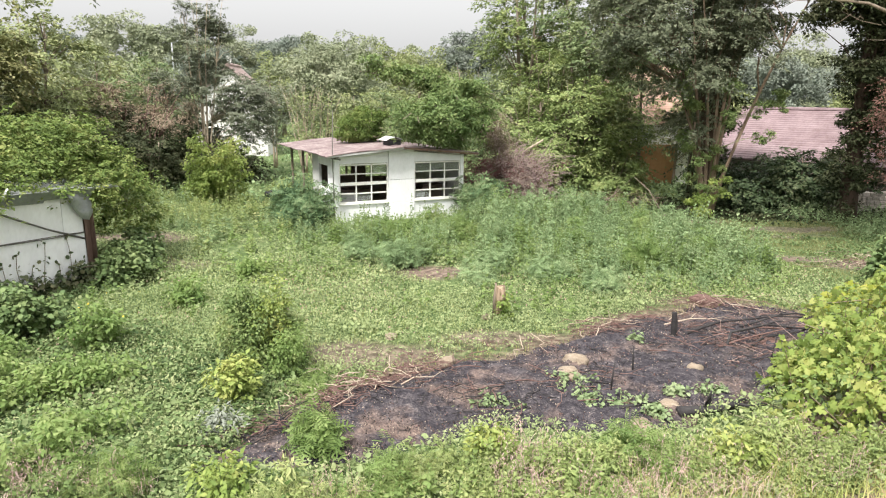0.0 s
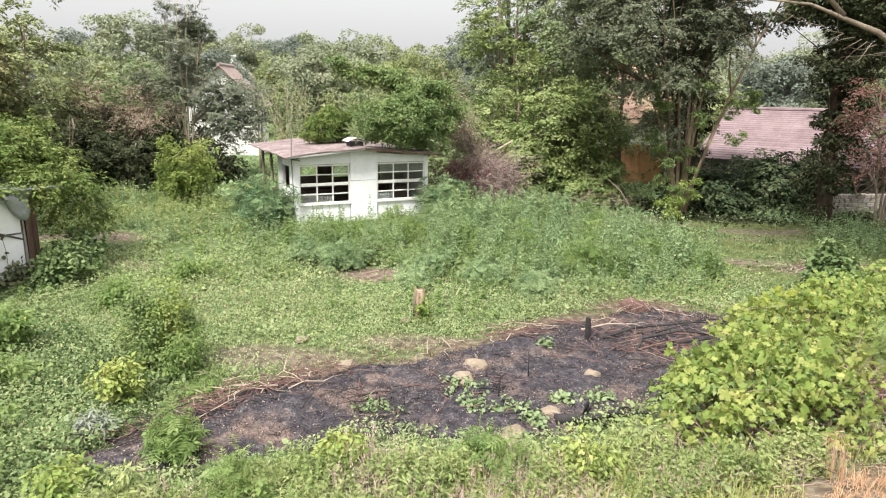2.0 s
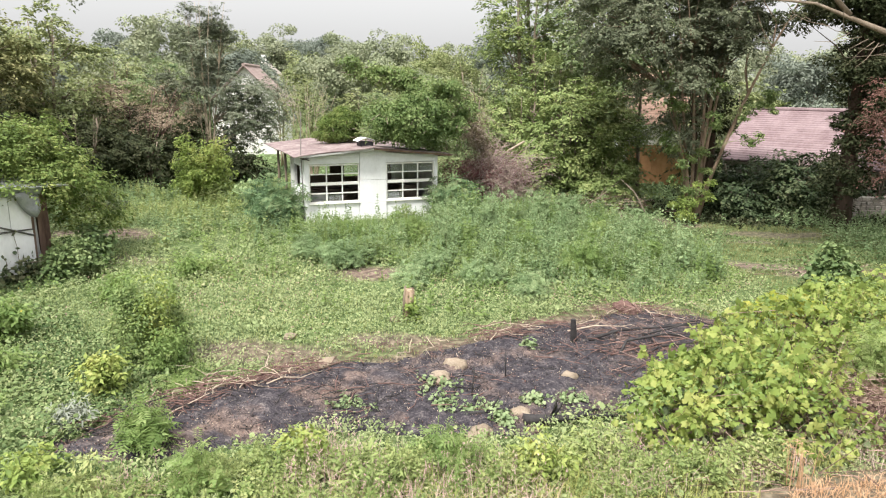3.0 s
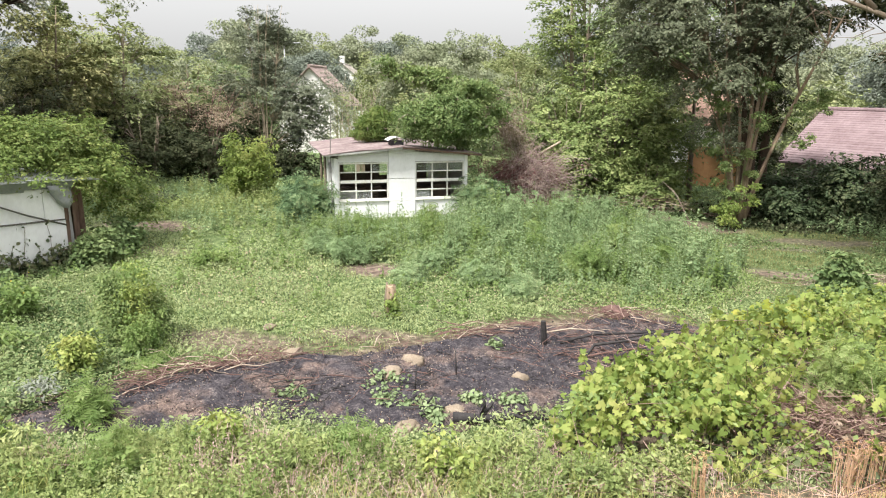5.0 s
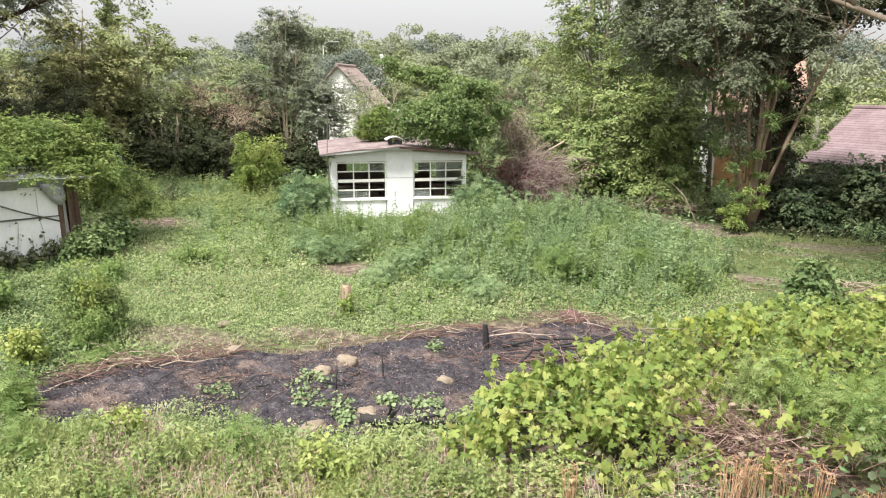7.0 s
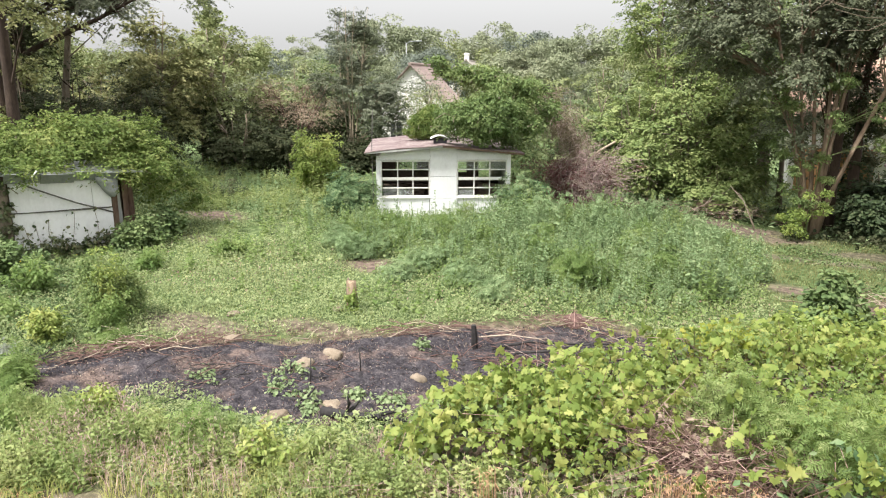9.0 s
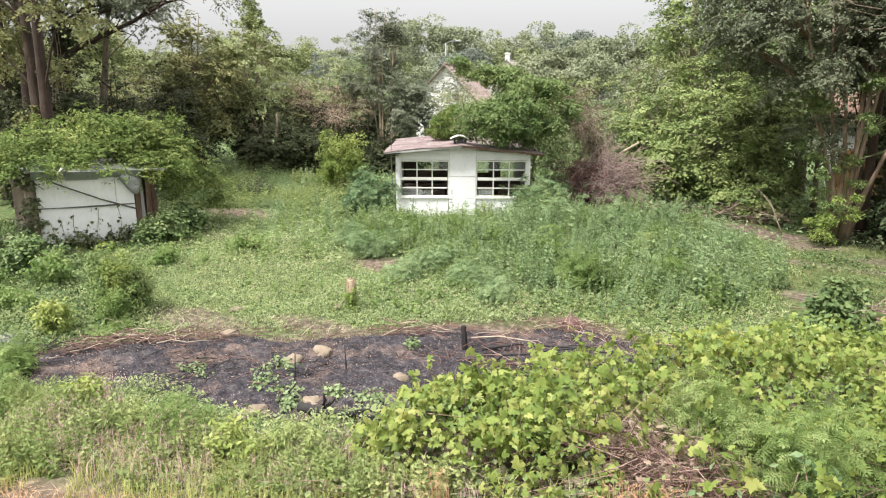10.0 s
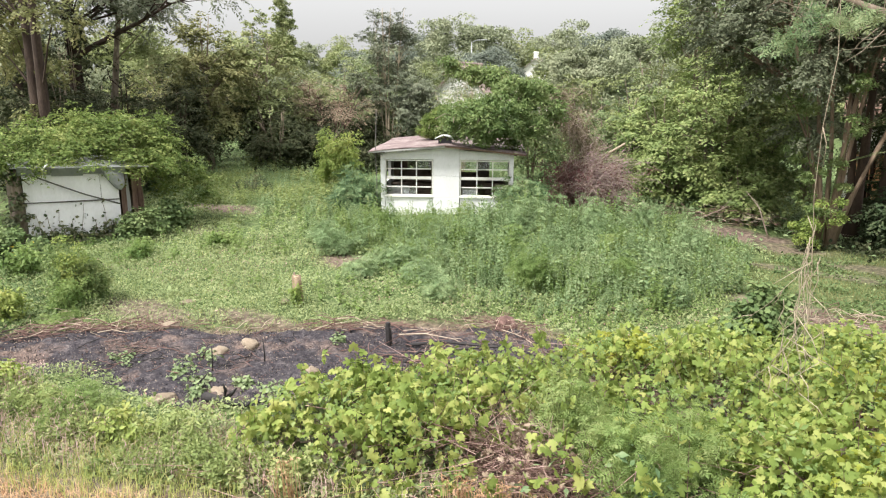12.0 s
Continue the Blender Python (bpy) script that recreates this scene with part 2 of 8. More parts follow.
def burnt_soil():
    """Black cinders over brown soil: broad drifts of each, crumbs and pale ash specks."""
    m, N, L, b = nodes_of("burnt_soil")
    geo = N.new("ShaderNodeNewGeometry")
    broad, crumb, grit = (N.new("ShaderNodeTexNoise") for _ in range(3))
    for n, size, detail in ((broad, 0.85, 5), (crumb, 6.5, 6), (grit, 34.0, 4)):
        n.inputs["Scale"].default_value, n.inputs["Detail"].default_value, n.inputs["Roughness"].default_value = size, detail, 0.62
        L.new(geo.outputs["Position"], n.inputs["Vector"])
    mix_f = N.new("ShaderNodeMath")
    mix_f.operation = "MULTIPLY_ADD"
    mix_f.inputs[1].default_value = 0.55
    L.new(grit.outputs["Fac"], mix_f.inputs[0])
    half = N.new("ShaderNodeMath")
    half.operation = "MULTIPLY"
    half.inputs[1].default_value = 0.45
    L.new(crumb.outputs["Fac"], half.inputs[0])
    L.new(half.outputs[0], mix_f.inputs[2])
    black = ramp_of(N, [(0.36, (0.012, 0.011, 0.014)), (0.48, (0.036, 0.032, 0.038)), (0.58, (0.085, 0.074, 0.078)), (0.70, (0.26, 0.225, 0.205))])
    brown = ramp_of(N, [(0.34, (0.045, 0.033, 0.031)), (0.50, (0.135, 0.098, 0.085)), (0.68, (0.30, 0.225, 0.185))])
    where = N.new("ShaderNodeMapRange")
    where.inputs["From Min"].default_value, where.inputs["From Max"].default_value = 0.52, 0.64
    L.new(broad.outputs["Fac"], where.inputs["Value"])
    L.new(mix_f.outputs[0], black.inputs["Fac"])
    L.new(mix_f.outputs[0], brown.inputs["Fac"])
    mix = N.new("ShaderNodeMix")
    mix.data_type = "RGBA"
    L.new(where.outputs[0], mix.inputs["Factor"])
    L.new(black.outputs["Color"], mix.inputs[6])
    L.new(brown.outputs["Color"], mix.inputs[7])
    L.new(mix.outputs[2], b.inputs["Base Color"])
    b.inputs["Roughness"].default_value, b.inputs["Specular IOR Level"].default_value = 0.92, 0.2
    bp = N.new("ShaderNodeBump")
    bp.inputs["Strength"].default_value, bp.inputs["Distance"].default_value = 0.8, 0.03
    L.new(mix_f.outputs[0], bp.inputs["Height"])
    L.new(bp.outputs[0], b.inputs["Normal"])
    return m


M_CHAR = burnt_soil()
M_ROCK = rough_mat("ochre_stone", [(0.3, (0.12, 0.092, 0.066)), (0.5, (0.235, 0.185, 0.135)), (0.75, (0.36, 0.305, 0.24))], 7, 0.9, 0.9, 60)
M_WHITE = rough_mat("weathered_white_paint", [(0.28, (0.5, 0.495, 0.485)), (0.40, (0.75, 0.75, 0.755)), (0.62, (0.85, 0.85, 0.865))], 2.2, 0.6, 0.12, 18, stretch=(1, 1, 0.5))
M_FRAME = rough_mat("cream_window_paint", [(0.28, (0.55, 0.52, 0.46)), (0.5, (0.78, 0.765, 0.72)), (0.7, (0.84, 0.83, 0.8))], 6, 0.6, 0.15, 40)
M_GREYBOARD = rough_mat("grey_weathered_board", [(0.3, (0.32, 0.32, 0.31)), (0.7, (0.55, 0.55, 0.53))], 3, 0.8, 0.3, 25, stretch=(1, 1, 0.3))
M_ROOF = rough_mat("faded_red_felt_roof", [(0.30, (0.085, 0.055, 0.058)), (0.44, (0.15, 0.105, 0.105)), (0.56, (0.24, 0.185, 0.18)), (0.70, (0.38, 0.34, 0.32))], 2.4, 0.85, 0.4, 14)
M_INSIDE = rough_mat("dark_bare_wood", [(0.3, (0.07, 0.052, 0.04)), (0.7, (0.17, 0.13, 0.1))], 4, 0.85)
M_PLANK = rough_mat("rusty_brown_plank", [(0.3, (0.09, 0.055, 0.042)), (0.5, (0.18, 0.115, 0.085)), (0.75, (0.34, 0.25, 0.19))], 4, 0.85, 0.4, 30, stretch=(1, 1, 0.2))
M_ZINC = rough_mat("grey_zinc_flashing", [(0.3, (0.22, 0.23, 0.24)), (0.7, (0.42, 0.43, 0.44))], 3, 0.5, 0.2, 20, metal=0.4)
M_BLACK = rough_mat("black_rubber", [(0.3, (0.012, 0.012, 0.014)), (0.7, (0.04, 0.04, 0.045))], 5, 0.6)
M_CABLE = rough_mat("grey_cable", [(0.3, (0.06, 0.055, 0.05)), (0.7, (0.16, 0.15, 0.14))], 9, 0.7)
M_RENDERWALL = rough_mat("white_house_render", [(0.3, (0.62, 0.6, 0.57)), (0.7, (0.82, 0.81, 0.79))], 0.8, 0.85, 0.1, 12)
M_TILE = rough_mat("old_pink_clay_tile", [(0.28, (0.128, 0.084, 0.088)), (0.5, (0.208, 0.148, 0.155)), (0.72, (0.288, 0.220, 0.228))], 1.1, 0.85, 0.3, 9)
M_TILE_PALE = rough_mat("pale_pink_clay_tile", [(0.28, (0.20, 0.145, 0.135)), (0.5, (0.30, 0.225, 0.205)), (0.72, (0.40, 0.33, 0.30))], 1.1, 0.85, 0.3, 9)
M_TILE_ORANGE = rough_mat("orange_clay_tile", [(0.28, (0.29, 0.17, 0.125)), (0.7, (0.44, 0.30, 0.235))], 1.5, 0.85, 0.3, 9)
M_STONEWALL = rough_mat("rubble_stone", [(0.28, (0.2, 0.175, 0.15)), (0.5, (0.36, 0.32, 0.28)), (0.72, (0.5, 0.46, 0.41))], 4.0, 0.9, 0.8, 16)
M_ORANGE = rough_mat("orange_brown_door", [(0.3, (0.32, 0.165, 0.075)), (0.7, (0.46, 0.26, 0.13))], 3, 0.6)
M_CONCRETE = rough_mat("pole_concrete", [(0.3, (0.2, 0.185, 0.16)), (0.7, (0.34, 0.32, 0.28))], 4, 0.85)
M_CUTWOOD = rough_mat("cut_wood", [(0.3, (0.26, 0.185, 0.11)), (0.7, (0.46, 0.36, 0.25))], 9, 0.8)
m_glass, _N, _L, _b = nodes_of("dusty_glass")
_b.inputs["Base Color"].default_value = (0.8, 0.84, 0.83, 1)
_b.inputs["Roughness"].default_value = 0.08
_b.inputs["Transmission Weight"].default_value = 0.9
_b.inputs["IOR"].default_value = 1.45
M_GLASS = m_glass


# ---- the lie of the land ----
def step(v):
    v = np.clip(v, 0, 1)
    return v * v * (3 - 2 * v)


def gz(x, y):
    """Height of the ground."""
    x, y = np.asarray(x, float), np.asarray(y, float)
    z = -0.45 * step((x - 3) / 7) * step((y - 15) / 10) - 0.6 * step((x - 2) / 12) * step((y - 25) / 12)
    z = z + 0.12 * step((8.3 - y) / 1.5)
    z = z + 0.03 * np.sin(1.3 * x + 0.4 * y) * np.sin(0.9 * y - 0.5 * x) + 0.02 * np.sin(3.1 * x - 1.7 * y)
    return z + 3.0 * step((np.hypot(x, y) - 95) / 150)


def gzf(x, y):
    return float(gz(x, y))


def inside(poly, x, y):
    """Signed depth inside a convex-ish outline: positive inside, in metres, by the nearest edge."""
    x, y = np.asarray(x, float), np.asarray(y, float)
    p = np.array(poly, float)
    hit = np.zeros(x.shape, bool)
    dist = np.full(x.shape, 1e9)
    for (ax, ay), (bx, by) in zip(p, np.roll(p, -1, 0)):
        cross = ((ay > y) != (by > y)) & (x < (bx - ax) * (y - ay) / (by - ay + 1e-12) + ax)
        hit ^= cross
        ex, ey = bx - ax, by - ay
        k = np.clip(((x - ax) * ex + (y - ay) * ey) / (ex * ex + ey * ey), 0, 1)
        dist = np.minimum(dist, np.hypot(x - ax - k * ex, y - ay - k * ey))
    return np.where(hit, dist, -dist)


LATTICE = np.random.default_rng(11).uniform(-1, 1, (257, 257))


def lump(x, y, s, seed=0.0):
    """Smooth random noise in about -1..1 over the plan, two octaves."""
    total = 0.0
    for k, (f, w) in enumerate(((0.36, 1.0), (0.83, 0.5))):
        u, v = np.asarray(x, float) * s * f + seed * 13.7 + 40 + 9 * k, np.asarray(y, float) * s * f - seed * 7.9 + 60
        i, j = np.floor(u).astype(int), np.floor(v).astype(int)
        a, b = step(u - i), step(v - j)
        i, j = i % 256, j % 256
        total = total + w * ((LATTICE[i, j] * (1 - a) + LATTICE[i + 1, j] * a) * (1 - b) + (LATTICE[i, j + 1] * (1 - a) + LATTICE[i + 1, j + 1] * a) * b)
    return 0.95 * total


BURN = [(-2.7, 7.0), (-2.5, 7.5), (-2.0, 8.25), (-1.3, 9.15), (-0.5, 9.95), (0.7, 10.5), (1.9, 11.1), (3.3, 12.2), (4.5, 13.0), (5.6, 13.4), (6.6, 13.1),
        (7.3, 12.2), (6.7, 10.8), (5.3, 9.6), (4.4, 8.9), (2.7, 8.1), (1.8, 8.05), (0.9, 8.4), (0.1, 7.95), (-0.6, 7.3), (-1.2, 6.85), (-1.7, 6.62), (-2.2, 6.7)]
WEEDS = [(-4.8, 21.8), (-3.8, 18.6), (0.4, 16.4), (2.6, 14.8), (4.4, 14.2), (6.8, 14.4), (8.2, 16.2), (8.6, 19.0), (8.3, 22.0), (7.8, 24.6), (5.6, 26.0), (1.4, 25.0), (-3.2, 21.3)]
THICKET = [(4.1, 7.55), (4.15, 8.4), (4.55, 9.1), (5.0, 9.9), (5.6, 10.8), (6.4, 12.0), (7.0, 13.2), (8.2, 14.1), (10.4, 15.2), (14.5, 14.6), (17, 11.5), (16, 8.6), (11.0, 7.9), (9.2, 7.75), (8.2, 7.95), (7.2, 8.15), (6.3, 7.75), (5.6, 7.55), (5.1, 7.3), (4.5, 7.25)]
BARE = [(0.1, 16.0, 1.2, 0.6, 0.98), (-8.85, 19.6, 1.7, 0.75, 0.99), (9.9, 18.2, 1.1, 0.6, 0.9), (10.3, 22.6, 2.6, 0.5, 0.6), (11.6, 12.4, 1.6, 1.0, 0.9), (11.1, 17.0, 1.3, 0.9, 0.95), (12.5, 24.0, 2.4, 0.8, 0.7), (-1.3, 10.7, 1.6, 0.5, 0.8), (1.2, 11.4, 1.8, 0.35, 0.75), (6.6, 26.0, 2.4, 0.7, 0.9), (5.4, 13.75, 1.4, 0.4, 0.75), (-6.6, 16.4, 1.2, 0.5, 0.5), (7.9, 26.6, 1.7, 1.3, 0.97), (9.4, 25.4, 1.2, 0.8, 0.8)]


def bare(x, y):
    """How bare of leaves the ground is, 0 to 1."""
    v = np.zeros(np.shape(x))
    for cx, cy, rx, ry, most in BARE:
        d = np.hypot((np.asarray(x) - cx) / rx, (np.asarray(y) - cy) / ry) + 0.25 * lump(x, y, 2.3, cx)
        v = np.maximum(v, most * step((1.35 - d) / 0.9))
    return v


def weed_edge(x):
    """How far the standing weeds of the foreground reach back towards the ash."""
    return np.interp(x, (-9, -3.2, -2.3, -1.0, 0.0, 1.0, 2.0, 3.0, 4.0, 5.0), (7.6, 6.6, 6.05, 6.45, 7.1, 7.4, 7.45, 7.55, 8.1, 8.6))


def field_edge(x):
    return 6.2 + 0.36 * (np.asarray(x, float) - 3.15) - 2.0 * step((1.5 - np.asarray(x, float)) / 4)


# ---- mesh helpers ----
def raw_mesh(name, verts, loops, counts, mats, smooth=False, mat_index=None):
    """A mesh out of arrays: vertices (n, 3), the corner list and the corner count of each face."""
    me = bpy.data.meshes.new(name)
    verts, loops, counts = np.asarray(verts, np.float32), np.asarray(loops, np.int32).ravel(), np.asarray(counts, np.int32)
    me.vertices.add(len(verts))
    me.vertices.foreach_set("co", verts.ravel())
    me.loops.add(len(loops))
    me.loops.foreach_set("vertex_index", loops)
    me.polygons.add(len(counts))
    me.polygons.foreach_set("loop_start", np.concatenate([[0], np.cumsum(counts)[:-1]]).astype(np.int32))
    if smooth:
        me.polygons.foreach_set("use_smooth", np.ones(len(counts), bool))
    if mat_index is not None:
        me.polygons.foreach_set("material_index", np.asarray(mat_index, np.int32))
    for m in mats if isinstance(mats, (list, tuple)) else [mats]:
        me.materials.append(m)
    me.update(calc_edges=True)
    return me


def put(name, mesh, parent=None, label="", at=None):
    ob = new(name, mesh)
    if parent is not None:
        ob.parent = parent
    if at is not None:
        ob.matrix_basis = at
    if label:
        ob["label"] = label
    return ob


class Build:
    """Collects boxes, tubes and sheets into one mesh."""

    def __init__(self):
        self.v, self.f = [], []

    def add(self, verts, faces):
        k = len(self.v)
        self.v += [tuple(map(float, p)) for p in verts]
        self.f += [tuple(i + k for i in f) for f in faces]
        return self

    def box(self, x0, y0, z0, x1, y1, z1):
        return self.add([(x0, y0, z0), (x1, y0, z0), (x1, y1, z0), (x0, y1, z0), (x0, y0, z1), (x1, y0, z1), (x1, y1, z1), (x0, y1, z1)],
                        [(0, 3, 2, 1), (4, 5, 6, 7), (0, 1, 5, 4), (1, 2, 6, 5), (2, 3, 7, 6), (3, 0, 4, 7)])

    def bar(self, a, b, w, h=None):
        """A squared bar from a to b."""
        a, b = np.array(a, float), np.array(b, float)
        d = (b - a) / np.linalg.norm(b - a)
        s = np.cross(d, (0, 0, 1))
        s = s / np.linalg.norm(s) if np.linalg.norm(s) > 1e-3 else np.array((1.0, 0, 0))
        u = np.cross(s, d)
        h = h or w
        c = [a + i * s * w / 2 + j * u * h / 2 for i, j in ((-1, -1), (1, -1), (1, 1), (-1, 1))]
        e = [p + (b - a) for p in c]
        return self.add(c + e, [(0, 3, 2, 1), (4, 5, 6, 7), (0, 1, 5, 4), (1, 2, 6, 5), (2, 3, 7, 6), (3, 0, 4, 7)])

    def tube(self, pts, radii, sides=6, caps=True):
        pts = [np.array(p, float) for p in pts]
        if np.isscalar(radii):
            radii = [radii] * len(pts)
        verts, faces = [], []
        for i, p in enumerate(pts):
            d = pts[min(i + 1, len(pts) - 1)] - pts[max(i - 1, 0)]
            d = d / (np.linalg.norm(d) + 1e-9)
            s = np.cross(d, (0.13, 0.21, 0.97) if abs(d[2]) < 0.95 else (1, 0.1, 0))
            s /= np.linalg.norm(s)
            u = np.cross(d, s)
            for k in range(sides):
                a = 2 * math.pi * k / sides
                verts.append(p + radii[i] * (math.cos(a) * s + math.sin(a) * u))
        for i in range(len(pts) - 1):
            for k in range(sides):
                a, b = i * sides + k, i * sides + (k + 1) % sides
                faces.append((a, b, b + sides, a + sides))
        if caps:
            faces.append(tuple(range(sides))[::-1])
            faces.append(tuple((len(pts) - 1) * sides + k for k in range(sides)))
        return self.add(verts, faces)

    def slab(self, corners, thick):
        """A plate over four or more top corners, thick downwards."""
        n = len(corners)
        low = [(x, y, z - thick) for x, y, z in corners]
        return self.add(list(corners) + low, [tuple(range(n)), tuple(range(2 * n - 1, n - 1, -1))] + [(i, i + n, (i + 1) % n + n, (i + 1) % n) for i in range(n)])

    def mesh(self, name, mat, smooth=False, bevel=0.0):
        me = bpy.data.meshes.new(name)
        me.from_pydata(self.v, [], self.f)
        bm = bmesh.new()
        bm.from_mesh(me)
        bmesh.ops.recalc_face_normals(bm, faces=bm.faces)
        if bevel:
            bmesh.ops.bevel(bm, geom=[e for e in bm.edges if e.calc_face_angle(0) > 0.6], offset=bevel, segments=1, affect="EDGES", clamp_overlap=True)
        bm.to_mesh(me)
        bm.free()
        if smooth:
            for p in me.polygons:
                p.use_smooth = True
        for m in mat if isinstance(mat, (list, tuple)) else [mat]:
            me.materials.append(m)
        return me


def thing(name, x, y, z, turn=0.0, label="", category="", group="", kind=""):
    """An empty base that carries the parts of one thing."""
    ob = new(name)
    ob.empty_display_size = 0.2
    ob.matrix_basis = pose(x, y, z, 0, 0, turn)
    return tagged(ob, label, category, group, kind)


# leaf shapes: points (along, across, out) for a leaf of length one, and triangles
OVAL = (np.array([(0, 0, 0), (0.42, 0.27, 0.07), (1, 0, -0.06), (0.42, -0.27, 0.07)]), [(0, 2, 1), (0, 3, 2)])
NARROW = (np.array([(0, 0, 0), (0.4, 0.14, 0.04), (1, 0, -0.1), (0.4, -0.14, 0.04)]), [(0, 2, 1), (0, 3, 2)])
ROUND = (np.array([(0, 0, 0), (0.25, 0.38, 0.05), (0.72, 0.34, 0.03), (1, 0, -0.05), (0.72, -0.34, 0.03), (0.25, -0.38, 0.05)]), [(0, 2, 1), (0, 3, 2), (0, 4, 3), (0, 5, 4)])
LOBED = (np.array([(0.34, 0, 0.05), (0.06, 0.07, 0.03), (-0.1, 0.34, -0.06), (0.23, 0.52, -0.13), (0.41, 0.35, -0.01), (0.70, 0.43, -0.13), (0.72, 0.20, -0.02), (1.06, 0, -0.18),
                   (0.72, -0.20, -0.02), (0.70, -0.43, -0.13), (0.41, -0.35, -0.01), (0.23, -0.52, -0.13), (-0.1, -0.34, -0.06), (0.06, -0.07, 0.03)]),
         [(0, i + 1, i) for i in range(1, 13)])


def _pinnate():
    v, f = [], []
    for i in range(4):
        a = 0.12 + 0.2 * i
        for s in (1, -1):
            k = len(v)
            v += [(a, 0, 0.02), (a + 0.05, s * 0.16, 0.03), (a + 0.16, s * 0.36, -0.06), (a + 0.12, s * 0.12, 0.0)]
            f += [(k, k + 2, k + 1), (k, k + 3, k + 2)]
    k = len(v)
    v += [(0.78, 0, 0), (0.9, 0.08, 0.01), (1.12, 0, -0.06), (0.9, -0.08, 0.01)]
    f += [(k, k + 2, k + 1), (k, k + 3, k + 2)]
    return np.array(v), f


PINNATE = _pinnate()


def norm(a):
    return a / (np.linalg.norm(a, axis=1, keepdims=True) + 1e-9)


def domes(cen, cr, per, squash=0.65, under=0.35):
    """Leaves as the skin of many small domes: places, the way each faces and the way it points."""
    m = len(cen)
    cr = np.broadcast_to(cr, (m,))
    own = np.repeat(np.arange(m), np.maximum(3, (per * R.uniform(0.55, 1.45, m)).astype(int)))
    n = len(own)
    d = norm(R.normal(size=(n, 3)) + np.array((0, 0, under)))
    P = cen[own] + d * np.array((1, 1, squash)) * (cr[own] * R.uniform(0.45, 1.1, n) ** 0.6)[:, None]
    face = norm(d + np.array((0, 0, 0.5)) + 0.38 * R.normal(size=(n, 3)))
    along = d * np.array((1, 1, 0.2)) + np.array((0, 0, -0.4)) + 0.45 * R.normal(size=(n, 3))
    return P, face, along


def sprays(root, tip, reach, per, droop=0.4, subs=7):
    """Leaves along arching twigs that fan out of each bough's end: places, facings and pointings."""
    m = len(tip)
    out = norm((tip - root) * np.array((1, 1, 0.5)) + 1e-3)
    own = np.repeat(np.arange(m), subs)
    d = norm(0.6 * out[own] + R.normal(size=(len(own), 3)) * np.array((0.75, 0.75, 0.42)))
    far = reach * R.uniform(0.9, 2.5, len(own))
    begin = tip[own] + R.normal(size=(len(own), 3)) * np.array((0.5, 0.5, 0.32)) * reach
    twig = np.repeat(np.arange(len(own)), np.maximum(4, (per * R.uniform(0.5, 1.5, len(own))).astype(int)))
    n = len(twig)
    f = R.uniform(0.04, 1, n) ** 0.85
    dd, ll = d[twig], far[twig]
    side = norm(np.cross(dd, np.array((0.02, 0.03, 1.0))[None]))
    hand_side = R.choice((-1.0, 1.0), n)
    P = begin[twig] + dd * (f * ll)[:, None] + side * (hand_side * R.uniform(0, 0.24, n) * ll * (1 - 0.6 * f))[:, None] + R.normal(0, 0.07 * reach, (n, 3))
    P[:, 2] -= droop * ll * f ** 2
    along = 0.55 * dd + 0.8 * side * hand_side[:, None] - np.array((0, 0, 0.4)) + 0.25 * R.normal(size=(n, 3))
    face = norm(np.array((0, 0, 0.8)) + 0.5 * out[own[twig]] + 0.42 * R.normal(size=(n, 3)))
    return P, face, along


def leaf_arrays(P, size, shape=OVAL, up=0.8, along=None, face=None):
    """Vertices and triangles of leaves at the places P. up: how level they lie. along: the way each points. face: the way it faces."""
    n = len(P)
    nrm = norm(R.normal(size=(n, 3)) + np.array((0, 0, up * 2.0))) if face is None else face
    if along is None:
        along = R.normal(size=(n, 3))
        along[:, 2] -= 0.25
    t = norm(along)
    b = norm(np.cross(nrm, t))
    nn = np.cross(t, b)
    tv, tf = shape
    s = (np.broadcast_to(size, (n,)) * R.uniform(0.65, 1.3, n))[:, None, None]
    V = P[:, None, :] + s * (tv[None, :, 0, None] * t[:, None, :] + tv[None, :, 1, None] * b[:, None, :] + tv[None, :, 2, None] * nn[:, None, :])
    k = len(tv)
    F = (np.arange(n) * k)[:, None, None] + np.array(tf)[None]
    return V.reshape(-1, 3), F.reshape(-1, 3)


def leaf_mesh(name, P, size, mat, shape=OVAL, up=0.8, along=None, face=None):
    V, F = leaf_arrays(P, size, shape, up, along, face)
    return raw_mesh(name, V, F, np.full(len(F), 3), mat)


def join_arrays(*lots):
    """Joins (verts, tris, slot) lots into arrays for raw_mesh."""
    V, F, S, k = [], [], [], 0
    for v, f, s in lots:
        V.append(v)
        F.append(f + k)
        S.append(np.full(len(f), s))
        k += len(v)
    return np.concatenate(V), np.concatenate(F), np.concatenate(S)


def stem_arrays(A, B, r):
    """Three-sided stalks from A to B, tapering."""
    n = len(A)
    d = norm(B - A)
    s = norm(np.cross(d, np.array((0.31, 0.93, 0.11))[None]))
    u = np.cross(d, s)
    r = np.broadcast_to(r, (n,))[:, None]
    V = np.stack([A + r * s, A + r * (-0.5 * s + 0.87 * u), A + r * (-0.5 * s - 0.87 * u), B + 0.35 * r * s, B + 0.35 * r * (-0.5 * s + 0.87 * u), B + 0.35 * r * (-0.5 * s - 0.87 * u)], 1)
    f = np.array([(0, 1, 4), (0, 4, 3), (1, 2, 5), (1, 5, 4), (2, 0, 3), (2, 3, 5)])
    return V.reshape(-1, 3), ((np.arange(n) * 6)[:, None, None] + f[None]).reshape(-1, 3)


